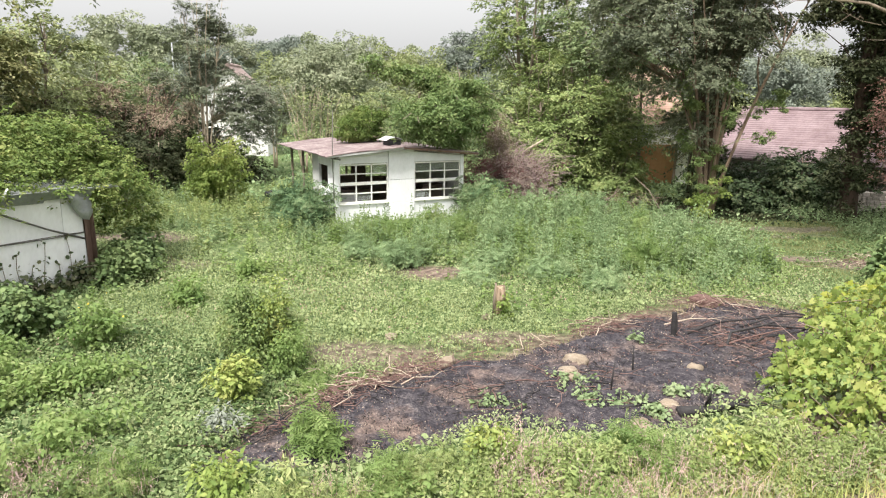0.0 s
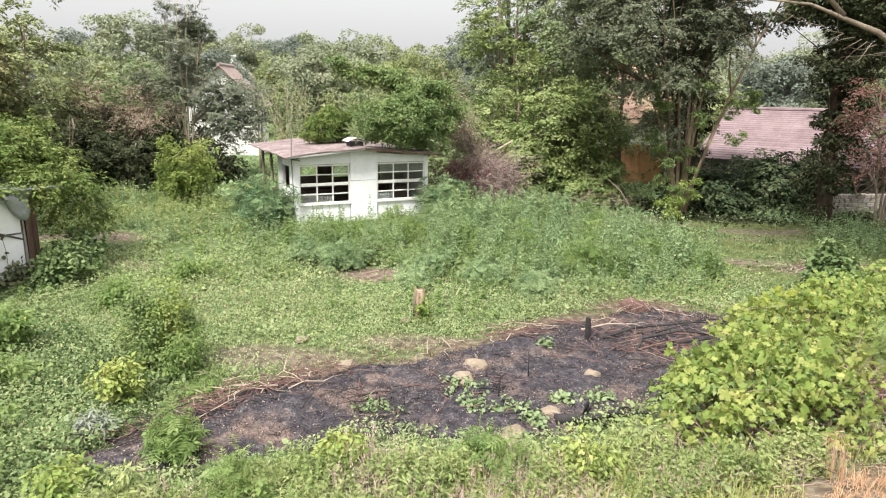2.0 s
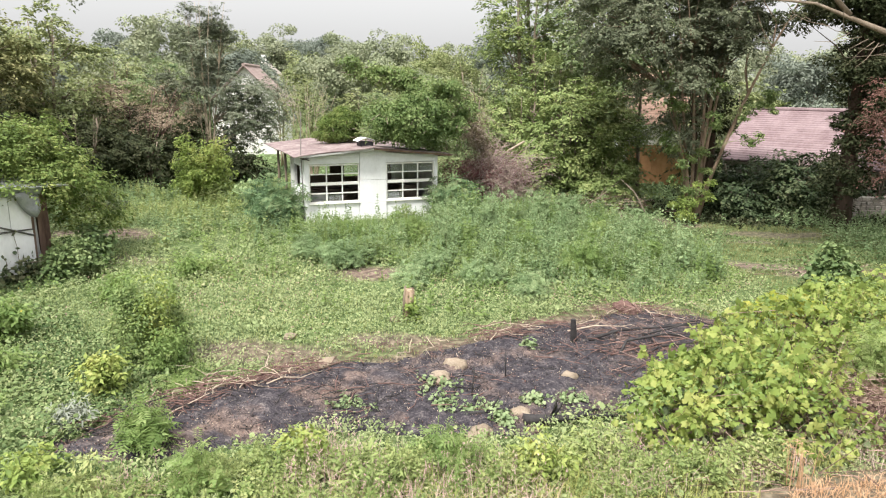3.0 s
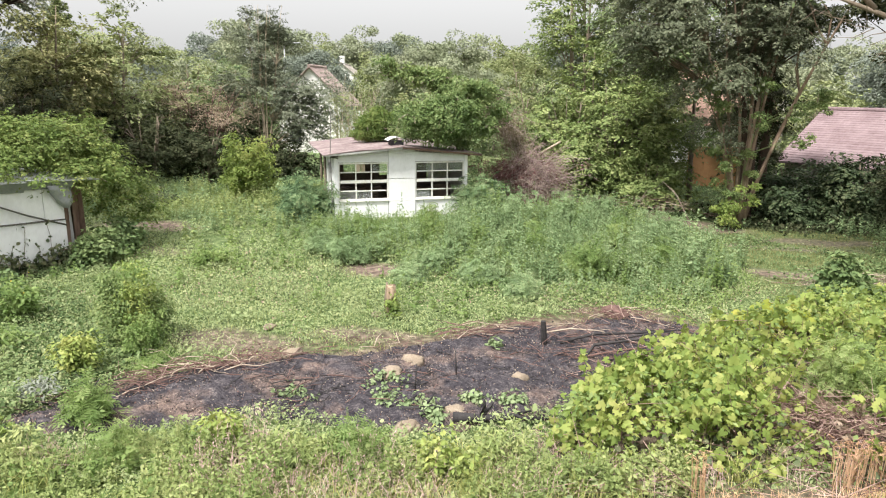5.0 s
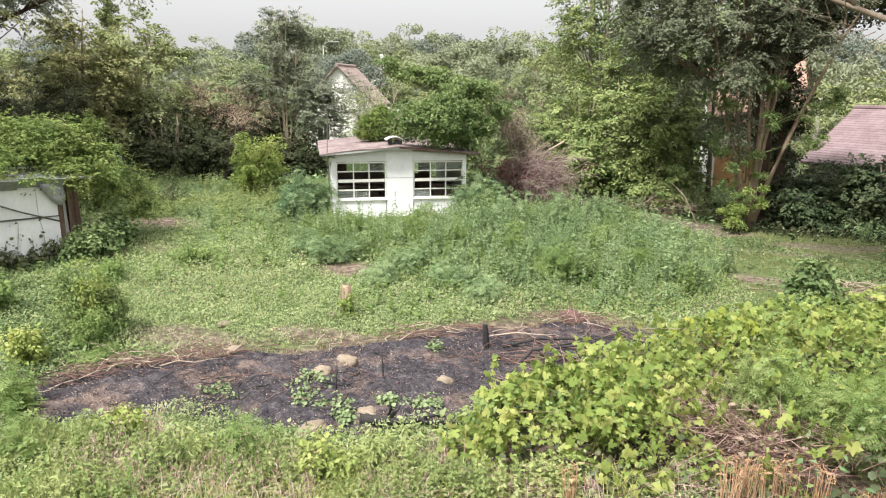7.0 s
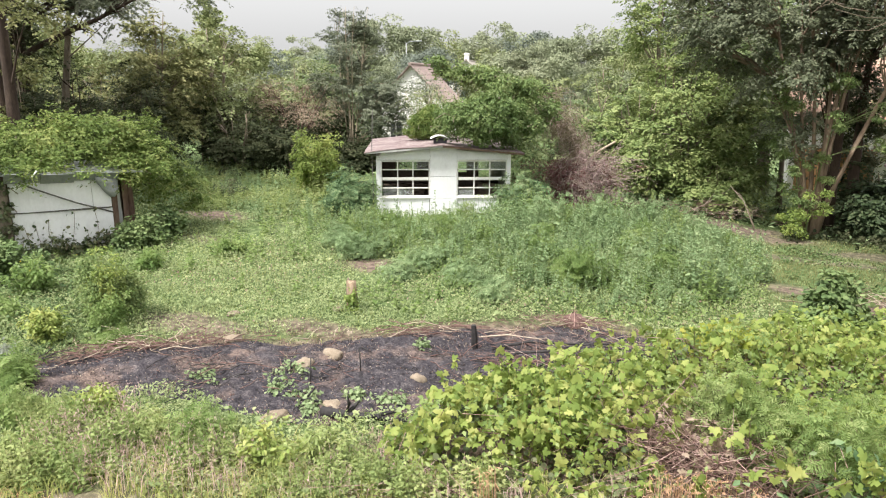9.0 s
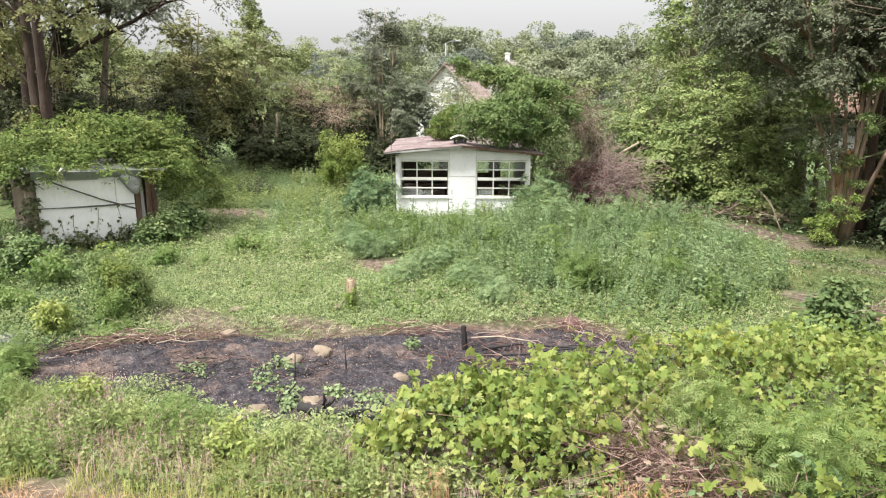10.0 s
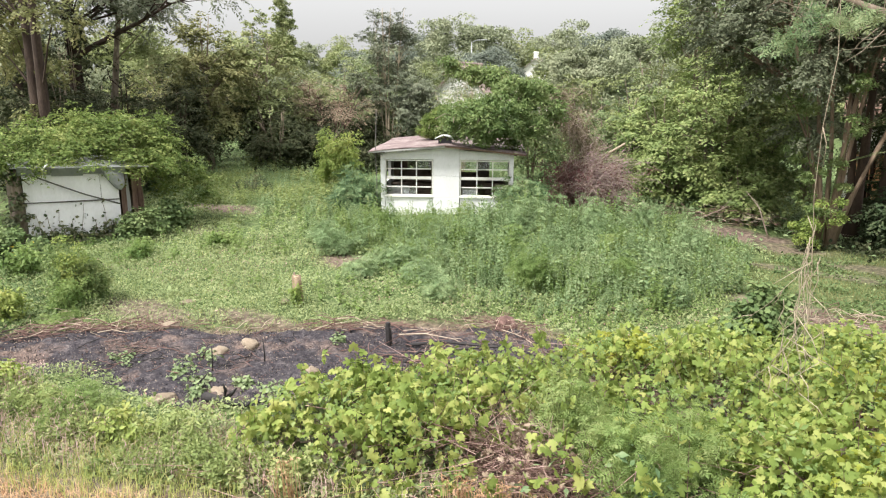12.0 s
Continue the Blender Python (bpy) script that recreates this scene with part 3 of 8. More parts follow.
def blade_arrays(P, height, width, bend=0.35):
    """Grass blades: two joints and a tip, bent over to one side."""
    n = len(P)
    a = R.uniform(0, 2 * np.pi, n)
    side = np.stack([np.cos(a), np.sin(a), np.zeros(n)], 1)
    a2 = a + np.pi / 2 + R.normal(0, 0.5, n)
    out = np.stack([np.cos(a2), np.sin(a2), np.zeros(n)], 1)
    h = (np.broadcast_to(height, (n,)) * R.uniform(0.55, 1.25, n))[:, None]
    w = np.broadcast_to(width, (n,))[:, None] / 2
    k = (bend * R.uniform(0.3, 1.6, n))[:, None]
    z = np.array((0, 0, 1.0))
    m = P + h * (0.55 * z + 0.2 * k * out)
    tip = P + h * ((1 - 0.35 * k) * z + 0.9 * k * out)
    V = np.stack([P - side * w, P + side * w, m - side * w * 0.8, m + side * w * 0.8, tip], 1)
    f = np.array([(0, 1, 3), (0, 3, 2), (2, 3, 4)])
    return V.reshape(-1, 3), ((np.arange(n) * 5)[:, None, None] + f[None]).reshape(-1, 3)


def scatter(poly_box, count):
    x0, y0, x1, y1 = poly_box
    return R.uniform(x0, x1, count), R.uniform(y0, y1, count)


def on_ground(x, y, lift=0.0):
    return np.stack([x, y, gz(x, y) + lift], 1)


# ---- ground ----
def axis(lo, hi, cell, far):
    core = np.arange(lo, hi + 1e-6, cell)
    grow = np.cumsum(cell * 1.28 ** np.arange(1, 40))
    grow = grow[grow < far]
    return np.concatenate([lo - grow[::-1], core, hi + grow])


def ground_mat():
    m, N, L, b = nodes_of("weedy_soil")
    geo = N.new("ShaderNodeNewGeometry")
    att = N.new("ShaderNodeAttribute")
    att.attribute_name = "bare"
    n1, n2, n3 = (N.new("ShaderNodeTexNoise") for _ in range(3))
    for n, s, d in ((n1, 0.7, 5), (n2, 7.0, 6), (n3, 45.0, 4)):
        n.inputs["Scale"].default_value, n.inputs["Detail"].default_value = s, d
        L.new(geo.outputs["Position"], n.inputs["Vector"])
    soil = ramp_of(N, [(0.3, (0.07, 0.05, 0.04)), (0.5, (0.145, 0.106, 0.085)), (0.7, (0.28, 0.215, 0.17))])
    moss = ramp_of(N, [(0.3, (0.035, 0.06, 0.02)), (0.5, (0.085, 0.13, 0.042)), (0.72, (0.19, 0.235, 0.095))])
    L.new(n2.outputs["Fac"], soil.inputs["Fac"])
    L.new(n2.outputs["Fac"], moss.inputs["Fac"])
    k = N.new("ShaderNodeMath")
    k.operation = "MULTIPLY_ADD"
    k.inputs[1].default_value = 0.5
    k.inputs[2].default_value = -0.18
    L.new(n1.outputs["Fac"], k.inputs[0])
    s = N.new("ShaderNodeMath")
    s.operation = "ADD"
    s.use_clamp = True
    L.new(k.outputs[0], s.inputs[0])
    L.new(att.outputs["Fac"], s.inputs[1])
    mix = N.new("ShaderNodeMix")
    mix.data_type = "RGBA"
    L.new(s.outputs[0], mix.inputs["Factor"])
    L.new(moss.outputs["Color"], mix.inputs[6])
    L.new(soil.outputs["Color"], mix.inputs[7])
    L.new(mix.outputs[2], b.inputs["Base Color"])
    b.inputs["Roughness"].default_value = 0.9
    b.inputs["Specular IOR Level"].default_value = 0.2
    bp = N.new("ShaderNodeBump")
    bp.inputs["Strength"].default_value, bp.inputs["Distance"].default_value = 0.7, 0.03
    ad = N.new("ShaderNodeMath")
    L.new(n2.outputs["Fac"], ad.inputs[0])
    L.new(n3.outputs["Fac"], ad.inputs[1])
    L.new(ad.outputs[0], bp.inputs["Height"])
    L.new(bp.outputs[0], b.inputs["Normal"])
    return m


gx, gy = axis(-14, 16, 0.22, 700), axis(4, 28, 0.22, 900)
GX, GY = np.meshgrid(gx, gy)
GV = np.stack([GX.ravel(), GY.ravel(), gz(GX, GY).ravel()], 1)
nx, ny = len(gx), len(gy)
ii = (np.arange(ny - 1)[:, None] * nx + np.arange(nx - 1)[None]).ravel()
ground = put("ground", raw_mesh("ground", GV, np.stack([ii, ii + 1, ii + nx + 1, ii + nx], 1), np.full(len(ii), 4), ground_mat(), True))
at_bare = ground.data.attributes.new("bare", "FLOAT", "POINT")
at_bare.data.foreach_set("value", np.maximum(bare(GX, GY), np.maximum(step((field_edge(GX) + 0.4 - GY) / 0.6) * 0.8, np.maximum(0.9 * step(inside(THICKET, GX, GY) / 0.6), 0.8 * step((inside(BURN, GX, GY) + 0.45 + 0.25 * lump(GX, GY, 2.2, 5)) / 0.35) * step((GY - 8.6 - 0.37 * GX) / 0.8)))).ravel().astype(np.float32))
tagged(ground, "overgrown garden ground of weedy soil and moss", "ground", kind="structure")

# the burnt strip: cindery crust with lumps, thinning out to nothing at its rim
bx, by = np.arange(-3.4, 8.0, 0.075), np.arange(5.9, 14.2, 0.075)
BX, BY = np.meshgrid(bx, by)
depth = inside(BURN, BX, BY) + 0.24 * lump(BX, BY, 2.6) + 0.2 * lump(BX, BY, 7.5, 2) + 0.1 * lump(BX, BY, 15.0, 5)
rim = np.clip(depth / 0.35, -1, 1)
BZ = gz(BX, BY) + np.where(rim > 0, 0.062, 0.022) * rim + np.where(rim > 0, 0.03 * lump(BX, BY, 6.1, 4) + 0.03 * lump(BX, BY, 19.0, 6) + R.normal(0, 0.012, BX.shape), 0) * np.clip(rim, 0, 1)
keep = (depth > -0.25)
vid = np.arange(BX.size).reshape(BX.shape)
cell = keep[:-1, :-1] & keep[1:, :-1] & keep[:-1, 1:] & keep[1:, 1:]
quads = np.stack([vid[:-1, :-1][cell], vid[:-1, 1:][cell], vid[1:, 1:][cell], vid[1:, :-1][cell]], 1)
used, inv = np.unique(quads, return_inverse=True)
burnt = put("burnt_ground", raw_mesh("burnt_ground", np.stack([BX.ravel(), BY.ravel(), BZ.ravel()], 1)[used], inv.reshape(-1, 4), np.full(len(quads), 4), M_CHAR, True))
tagged(burnt, "blackened burnt strip of ash and charcoal soil", "burnt ground", kind="structure")


# ---- white garden shed ----
SHED = thing("garden_shed", -3.39, 21.78, 0.0, 26.3, "abandoned white garden shed with faded red felt roof", "shed")
BASE = -0.25


def wall_panel(name, x0, y0, z0, x1, y1, z1, mat=M_WHITE, parent=SHED, label=""):
    return put(name, Build().box(x0, y0, z0, x1, y1, z1).mesh(name, mat, bevel=0.006), parent, label)


def roof_z(u):
    """Underside of the shed's roof."""
    return 2.40 - 0.085 * abs(u - 2.25) - (0.012 * (u - 2.25) if u > 2.25 else 0)


# front wall: posts, parapet under the windows, middle panels, head boards
wall_panel("corner_post", 0.0, 0.0, BASE, 0.15, 0.14, 2.12)
wall_panel("corner_post", 4.48, 0.0, BASE, 4.60, 0.14, 2.12)
wall_panel("lower_panel", 0.152, 0.02, BASE, 1.81, 0.10, 0.63)
wall_panel("lower_panel", 2.77, 0.02, BASE, 4.478, 0.10, 0.63)
wall_panel("middle_panel", 1.83, -0.012, BASE, 2.75, 0.09, 0.60)
wall_panel("middle_panel", 1.83, 0.0, 0.608, 2.75, 0.09, 1.36)
wall_panel("middle_panel", 1.832, -0.004, 1.372, 2.748, 0.09, 2.34)
for a, b in ((0.152, 1.826), (2.754, 4.478)):
    put("head_board", Build().add([(a, 0.02, 1.93), (b, 0.02, 1.93), (b, 0.10, 1.93), (a, 0.10, 1.93), (a, 0.02, roof_z(a) - 0.01), (b, 0.02, roof_z(b) - 0.01), (b, 0.10, roof_z(b) - 0.01), (a, 0.10, roof_z(a) - 0.01)],
                                  [(0, 3, 2, 1), (4, 5, 6, 7), (0, 1, 5, 4), (1, 2, 6, 5), (2, 3, 7, 6), (3, 0, 4, 7)]).mesh("head_board", M_WHITE, bevel=0.005), SHED)


def shed_window(u0, u1, glazed):
    """A many-paned window: outer frame, two upright bars, three cross bars (the middle one stout) and its panes."""
    z0, z1, y = 0.66, 1.91, 0.03
    w = put("window", Build().box(u0, y, z0, u0 + 0.035, y + 0.07, z1).box(u1 - 0.035, y, z0, u1, y + 0.07, z1).box(u0 + 0.035, y + 0.002, z1 - 0.04, u1 - 0.035, y + 0.068, z1)
            .box(u0 + 0.035, y + 0.002, z0, u1 - 0.035, y + 0.068, z0 + 0.045).mesh("window", M_FRAME, bevel=0.004), SHED, "cream-painted wooden window frame with broken panes")
    put("sill", Build().box(u0 - 0.03, -0.03, z0 - 0.045, u1 + 0.03, 0.1, z0 - 0.004).mesh("sill", M_FRAME, bevel=0.006), w)
    ins = (u1 - u0 - 0.1) / 3
    cols = [u0 + 0.05 + ins * k for k in range(4)]
    half = 0.5 * (z0 + z1)
    rows = [z0 + 0.045, 0.5 * (z0 + 0.045 + half - 0.05), half, 0.5 * (z1 - 0.05 + half + 0.05), z1 - 0.05]
    for c in cols[1:3]:
        put("upright_bar", Build().box(c - 0.019, y + 0.006, z0 + 0.045, c + 0.019, y + 0.055, z1 - 0.05).mesh("upright_bar", M_FRAME, bevel=0.004), w)
    for k, z in enumerate(rows[1:4]):
        t = 0.05 if k == 1 else 0.018
        put("cross_bar", Build().box(u0 + 0.05, y + 0.002, z - t, u1 - 0.05, y + 0.05, z + t).mesh("cross_bar", M_FRAME, bevel=0.004), w)
    for i in range(3):
        for j in range(4):
            if (i, j) in glazed:
                p = put("pane", Build().box(cols[i] + 0.012, y + 0.024, rows[j] + 0.01, cols[i + 1] - 0.012, y + 0.028, rows[j + 1] - 0.01).mesh("pane", M_GLASS), w, "dusty glass pane")
                p.visible_shadow = False


shed_window(0.155, 1.82, {(2, 3), (1, 0)})
shed_window(2.76, 4.475, {(0, 3), (1, 3), (2, 3), (0, 0)})

# side walls, back wall with openings, floor and open porch behind
wall_panel("side_wall", 0.002, 0.142, BASE, 0.10, 0.75, 2.12)
wall_panel("side_wall", 0.002, 0.752, BASE, 0.10, 1.75, 1.05)
wall_panel("side_wall", 0.002, 0.752, 1.82, 0.10, 1.75, 2.12)
wall_panel("side_wall", 0.002, 1.752, BASE, 0.10, 2.5, 2.12, M_GREYBOARD)
wall_panel("side_wall", 4.50, 0.142, BASE, 4.598, 5.4, 2.1, M_GREYBOARD)
for a, b, z0, z1 in ((0.102, 0.62, BASE, 2.2), (0.622, 1.42, BASE, 1.3), (1.422, 1.95, BASE, 2.3), (1.952, 3.3, BASE, 1.2), (3.302, 3.75, BASE, 2.2), (3.752, 4.498, BASE, 0.9), (0.622, 1.42, 1.85, 2.22), (1.952, 3.3, 1.92, 2.3), (3.752, 4.498, 1.8, 2.16)):
    wall_panel("back_wall", a, 2.5, z0, b, 2.58, z1, M_INSIDE)
wall_panel("floor_slab", 0.1, 0.1, BASE, 4.5, 2.5, -0.02, M_CONCRETE)
for u, v in ((0.08, 5.6), (2.25, 5.6), (0.08, 4.0)):
    put("porch_post", Build().tube([(u, v, BASE), (u + 0.02, v, 1.0), (u, v, roof_z(u))], [0.055, 0.05, 0.05], 8).mesh("porch_post", M_BARK, True), SHED)
for v in (0.05, 1.3, 2.54, 4.0, 5.6):
    for a, b in ((-0.1, 2.24), (2.26, 4.7)):
        put("rafter", Build().bar((a, v, roof_z(a) - 0.045), (b, v, roof_z(b) - 0.045), 0.06, 0.08).mesh("rafter", M_INSIDE), SHED)


def felt_roof():
    """Strips of mineral felt on boards, each lapped over the next, with sagging edges."""
    for side, (ua, ub) in enumerate(((-0.38, 2.262), (2.262, 5.02))):
        n = 6
        for k in range(n):
            va, vb = -0.32 + k * 1.05, -0.32 + (k + 1) * 1.05 + 0.06
            cols, rowsn = 7, 2
            b = Build()
            grid = []
            for i in range(cols + 1):
                u = ua + (ub - ua) * i / cols
                for j in range(rowsn + 1):
                    v = va + (vb - va) * j / rowsn
                    sag = 0.014 * math.sin(3.1 * u + 1.7 * v) - (0.03 * abs(math.sin(4 * v)) if i in (0, cols) and abs(u - 2.262) > 1 else 0)
                    grid.append((u, v + 0.02 * math.sin(2.3 * u + k), roof_z(u) + 0.035 + 0.006 * (n - k) + 0.004 * j * (-1) + sag * 0.8))
            q = lambda i, j: i * (rowsn + 1) + j
            top = [(q(i, j), q(i + 1, j), q(i + 1, j + 1), q(i, j + 1)) for i in range(cols) for j in range(rowsn)]
            b.add(grid, top)
            me = b.mesh("roof_strip", M_ROOF)
            bm = bmesh.new()
            bm.from_mesh(me)
            bmesh.ops.solidify(bm, geom=bm.faces[:], thickness=0.03)
            bm.to_mesh(me)
            bm.free()
            put("roof_strip", me, SHED, "faded red mineral felt" if k == 0 else "")


felt_roof()
put("fascia_board", Build().slab([(-0.36, -0.30, roof_z(-0.36) + 0.03), (2.25, -0.30, roof_z(2.25) + 0.03), (2.25, -0.27, roof_z(2.25) + 0.03), (-0.36, -0.27, roof_z(-0.36) + 0.03)], 0.055).mesh("fascia_board", M_GREYBOARD), SHED)
put("fascia_board", Build().slab([(2.26, -0.30, roof_z(2.26) + 0.03), (5.0, -0.30, roof_z(5.0) + 0.03), (5.0, -0.27, roof_z(5.0) + 0.03), (2.26, -0.27, roof_z(2.26) + 0.03)], 0.05).mesh("fascia_board", M_PLANK), SHED)
# vent box by the ridge with a bent white sheet on it
put("vent_box", Build().box(1.98, 0.35, 2.40, 2.42, 0.85, 2.60).mesh("vent_box", M_BLACK, bevel=0.01), SHED, "dark metal vent box")
b = Build()
arc = [(1.86 + 0.11 * i, 2.56 + 0.17 * math.sin(0.35 + i * 0.42)) for i in range(7)]
b.add([(u, v, z) for u, z in arc for v in (0.3, 0.95)], [(2 * i, 2 * i + 2, 2 * i + 3, 2 * i + 1) for i in range(6)])
me = b.mesh("bent_sheet", M_WHITE)
bm = bmesh.new()
bm.from_mesh(me)
bmesh.ops.solidify(bm, geom=bm.faces[:], thickness=0.012)
bm.to_mesh(me)
bm.free()
put("bent_sheet", me, SHED, "bent white metal sheet over the vent")
# down pipe pole at the front corner
put("pole", Build().tube([(-0.12, -0.2, BASE), (-0.10, -0.2, 1.2), (-0.13, -0.21, 2.2), (-0.08, -0.2, 3.6)], [0.016, 0.016, 0.014, 0.01], 6).mesh("pole", M_CABLE, True), SHED, "thin dark metal pole")
put("hook", Build().tube([(-0.10, -0.2, 2.13), (0.05, -0.25, 2.12), (0.12, -0.25, 2.09)], 0.02, 6).mesh("hook", M_CABLE, True), SHED)

# things left inside the shed
c26, s26 = math.cos(radians(26.3)), math.sin(radians(26.3))


def in_shed(u, v):
    return -3.39 + u * c26 - v * s26, 21.78 + u * s26 + v * c26


def crate(u, v, w, d, h, mat, label, z=-0.02):
    x, y = in_shed(u, v)
    root = thing("storage_box", x, y, z, 26.3 + 8 * math.sin(u * 9), label, "box")
    put("body", Build().box(-w / 2, -d / 2, 0, w / 2, d / 2, h * 0.86).mesh("body", mat, bevel=0.01), root)
    put("lid", Build().box(-w / 2 - 0.015, -d / 2 - 0.015, h * 0.86 + 0.002, w / 2 + 0.015, d / 2 + 0.015, h).mesh("lid", mat, bevel=0.01), root)


crate(0.55, 0.6, 0.6, 0.45, 0.92, M_GREYBOARD, "pale grey box standing in the shed")
crate(1.35, 1.3, 0.6, 0.5, 0.75, M_INSIDE, "dark wooden crate on the shed floor")
crate(3.1, 0.75, 0.5, 0.45, 0.85, M_GREYBOARD, "dusty grey box behind the window")
crate(4.0, 1.4, 0.7, 0.5, 1.0, M_INSIDE, "dark wooden cupboard box in the shed")
bx_, by_ = in_shed(1.0, 2.0)
bench = thing("work_bench", bx_, by_, -0.02, 26.3, "dark wooden work bench against the back wall", "bench")
put("top", Build().box(-0.9, -0.3, 0.82, 0.9, 0.3, 0.88).mesh("top", M_INSIDE, bevel=0.006), bench)
for lx in (-0.82, 0.82):
    for ly in (-0.24, 0.24):
        put("leg", Build().box(lx - 0.035, ly - 0.035, 0, lx + 0.035, ly + 0.035, 0.818).mesh("leg", M_INSIDE), bench)


# ---- white-sheeted store under the vines ----
HUT = (-8.65, 12.5, 67.7)
cH, sH = math.cos(radians(HUT[2])), math.sin(radians(HUT[2]))


def at_hut(u, v, z):
    return HUT[0] + u * cH - v * sH, HUT[1] + u * sH + v * cH, z


STORE = thing("store_hut", HUT[0], HUT[1], 0.18, HUT[2], "small overgrown store hut clad in white sheets", "hut")


def sloped(name, corners, thick, mat, label="", bevel=0.004):
    """A sheet on edge: four corners (u, z), thick along v, standing at v0."""
    v0, v1 = thick
    c = [(u, v0, z) for u, z in corners] + [(u, v1, z) for u, z in corners]
    return put(name, Build().add(c, [(0, 1, 2, 3), (7, 6, 5, 4), (0, 4, 5, 1), (1, 5, 6, 2), (2, 6, 7, 3), (3, 7, 4, 0)]).mesh(name, mat, bevel=bevel), STORE, label)


sloped("white_sheet", [(0, 1.06), (1.92, 0.99), (1.92, 1.74), (0, 1.90)], (0, 0.03), M_WHITE)
sloped("white_sheet", [(1.93, 0.99), (2.4, 0.97), (2.4, 1.68), (1.93, 1.74)], (0.0, 0.03), M_WHITE)
sloped("white_sheet", [(0, 0.12), (2.4, -0.02), (2.4, 0.955), (0, 1.045)], (-0.018, 0.018), M_WHITE, "white sheet stained at its foot")
put("corner_post", Build().tube([(-0.16, 0.04, -0.3), (-0.12, 0.06, 1.0), (-0.16, 0.05, 2.0)], [0.15, 0.13, 0.12], 9).mesh("corner_post", M_BARK, True), STORE, "rough log post")
for u0, h, lean, v0, mat in ((2.5, 1.66, 0.03, 0.3, M_PLANK), (2.66, 1.74, -0.04, 0.42, M_GREYBOARD), (2.86, 1.78, 0.02, 0.5, M_PLANK)):
    put("side_plank", Build().add([(u0, v0, -0.1), (u0 + 0.16, v0 + 0.02, -0.1), (u0 + 0.16, v0 + 0.06, -0.1), (u0, v0 + 0.04, -0.1), (u0 + lean, v0 + 0.01, h), (u0 + lean + 0.15, v0 + 0.03, h + 0.03), (u0 + lean + 0.15, v0 + 0.07, h + 0.03), (u0 + lean, v0 + 0.05, h)],
                                  [(0, 3, 2, 1), (4, 5, 6, 7), (0, 1, 5, 4), (1, 2, 6, 5), (2, 3, 7, 6), (3, 0, 4, 7)]).mesh("side_plank", mat, bevel=0.004), STORE)
put("side_post", Build().tube([(3.1, 0.62, -0.1), (3.12, 0.64, 0.9), (3.08, 0.62, 1.9)], [0.11, 0.1, 0.1], 9).mesh("side_post", M_PLANK, True), STORE, "reddish log post")
wall_panel("back_wall", -0.2, 2.2, -0.1, 3.3, 2.26, 1.8, M_INSIDE, STORE)
wall_panel("board_wall", 2.3, 0.72, -0.1, 3.2, 0.75, 1.72, M_INSIDE, STORE)
wall_panel("side_wall", -0.2, 0.15, -0.1, -0.15, 2.198, 1.85, M_INSIDE, STORE)
put("roof_sheet", Build().slab([(-0.25, -0.2, 2.07), (3.25, -0.2, 1.89), (3.25, 2.5, 1.98), (-0.25, 2.5, 2.12)], 0.04).mesh("roof_sheet", M_ZINC), STORE, "grey zinc roof sheet")
for u0, u1, dz in ((-0.1, 0.7, 0.0), (0.71, 1.5, -0.03), (1.51, 2.1, 0.02), (2.11, 2.6, -0.02)):
    za, zb = 2.06 - 0.05 * u0 + dz, 2.06 - 0.05 * u1 + dz
    put("flashing_strip", Build().add([(u0, -0.25, za), (u1, -0.25, zb), (u1, -0.05, zb - 0.24), (u0, -0.06, za - 0.24), (u0, -0.23, za + 0.015), (u1, -0.23, zb + 0.015), (u1, -0.035, zb - 0.22), (u0, -0.045, za - 0.22)],
                                      [(0, 3, 2, 1), (4, 5, 6, 7), (0, 1, 5, 4), (1, 2, 6, 5), (2, 3, 7, 6), (3, 0, 4, 7)]).mesh("flashing_strip", M_ZINC), STORE, "bent grey flashing strip")
b = Build()
b.add([(2.0 + 0.11 * i, -0.12 - 0.05 * math.sin(i * 1.1 + j), 1.82 - 0.05 * (j > 0) - 0.17 * j * (0.12 + 0.3 * i if i < 4 else 1.02 - 0.22 * (i - 4)) + 0.02 * math.sin(3 * i + 2 * j)) for i in range(6) for j in range(4)],
      [(i * 4 + j, (i + 1) * 4 + j, (i + 1) * 4 + j + 1, i * 4 + j + 1) for i in range(5) for j in range(3)])
me = b.mesh("tarpaulin_flap", M_ZINC, True)
bm = bmesh.new()
bm.from_mesh(me)
bmesh.ops.solidify(bm, geom=bm.faces[:], thickness=0.01)
bm.to_mesh(me)
bm.free()
put("tarpaulin_flap", me, STORE, "torn grey tarpaulin flap hanging from the eave")
put("cable", Build().tube([(0.05, -0.03, 1.9), (0.8, -0.07, 1.52), (1.5, -0.08, 1.18), (2.4, -0.03, 0.82)], 0.02, 6).mesh("cable", M_CABLE, True), STORE, "dark slanting cable")
put("cable", Build().tube([(-0.05, -0.04, 1.07), (0.9, -0.05, 1.01), (1.6, -0.05, 0.98), (2.4, -0.04, 0.96)], 0.014, 6).mesh("cable", M_CABLE, True), STORE)
put("ridge_stick", Build().tube([(0.45, -0.35, 1.95), (0.62, -0.3, 2.12)], 0.025, 6).mesh("ridge_stick", M_WHITE, True), STORE)


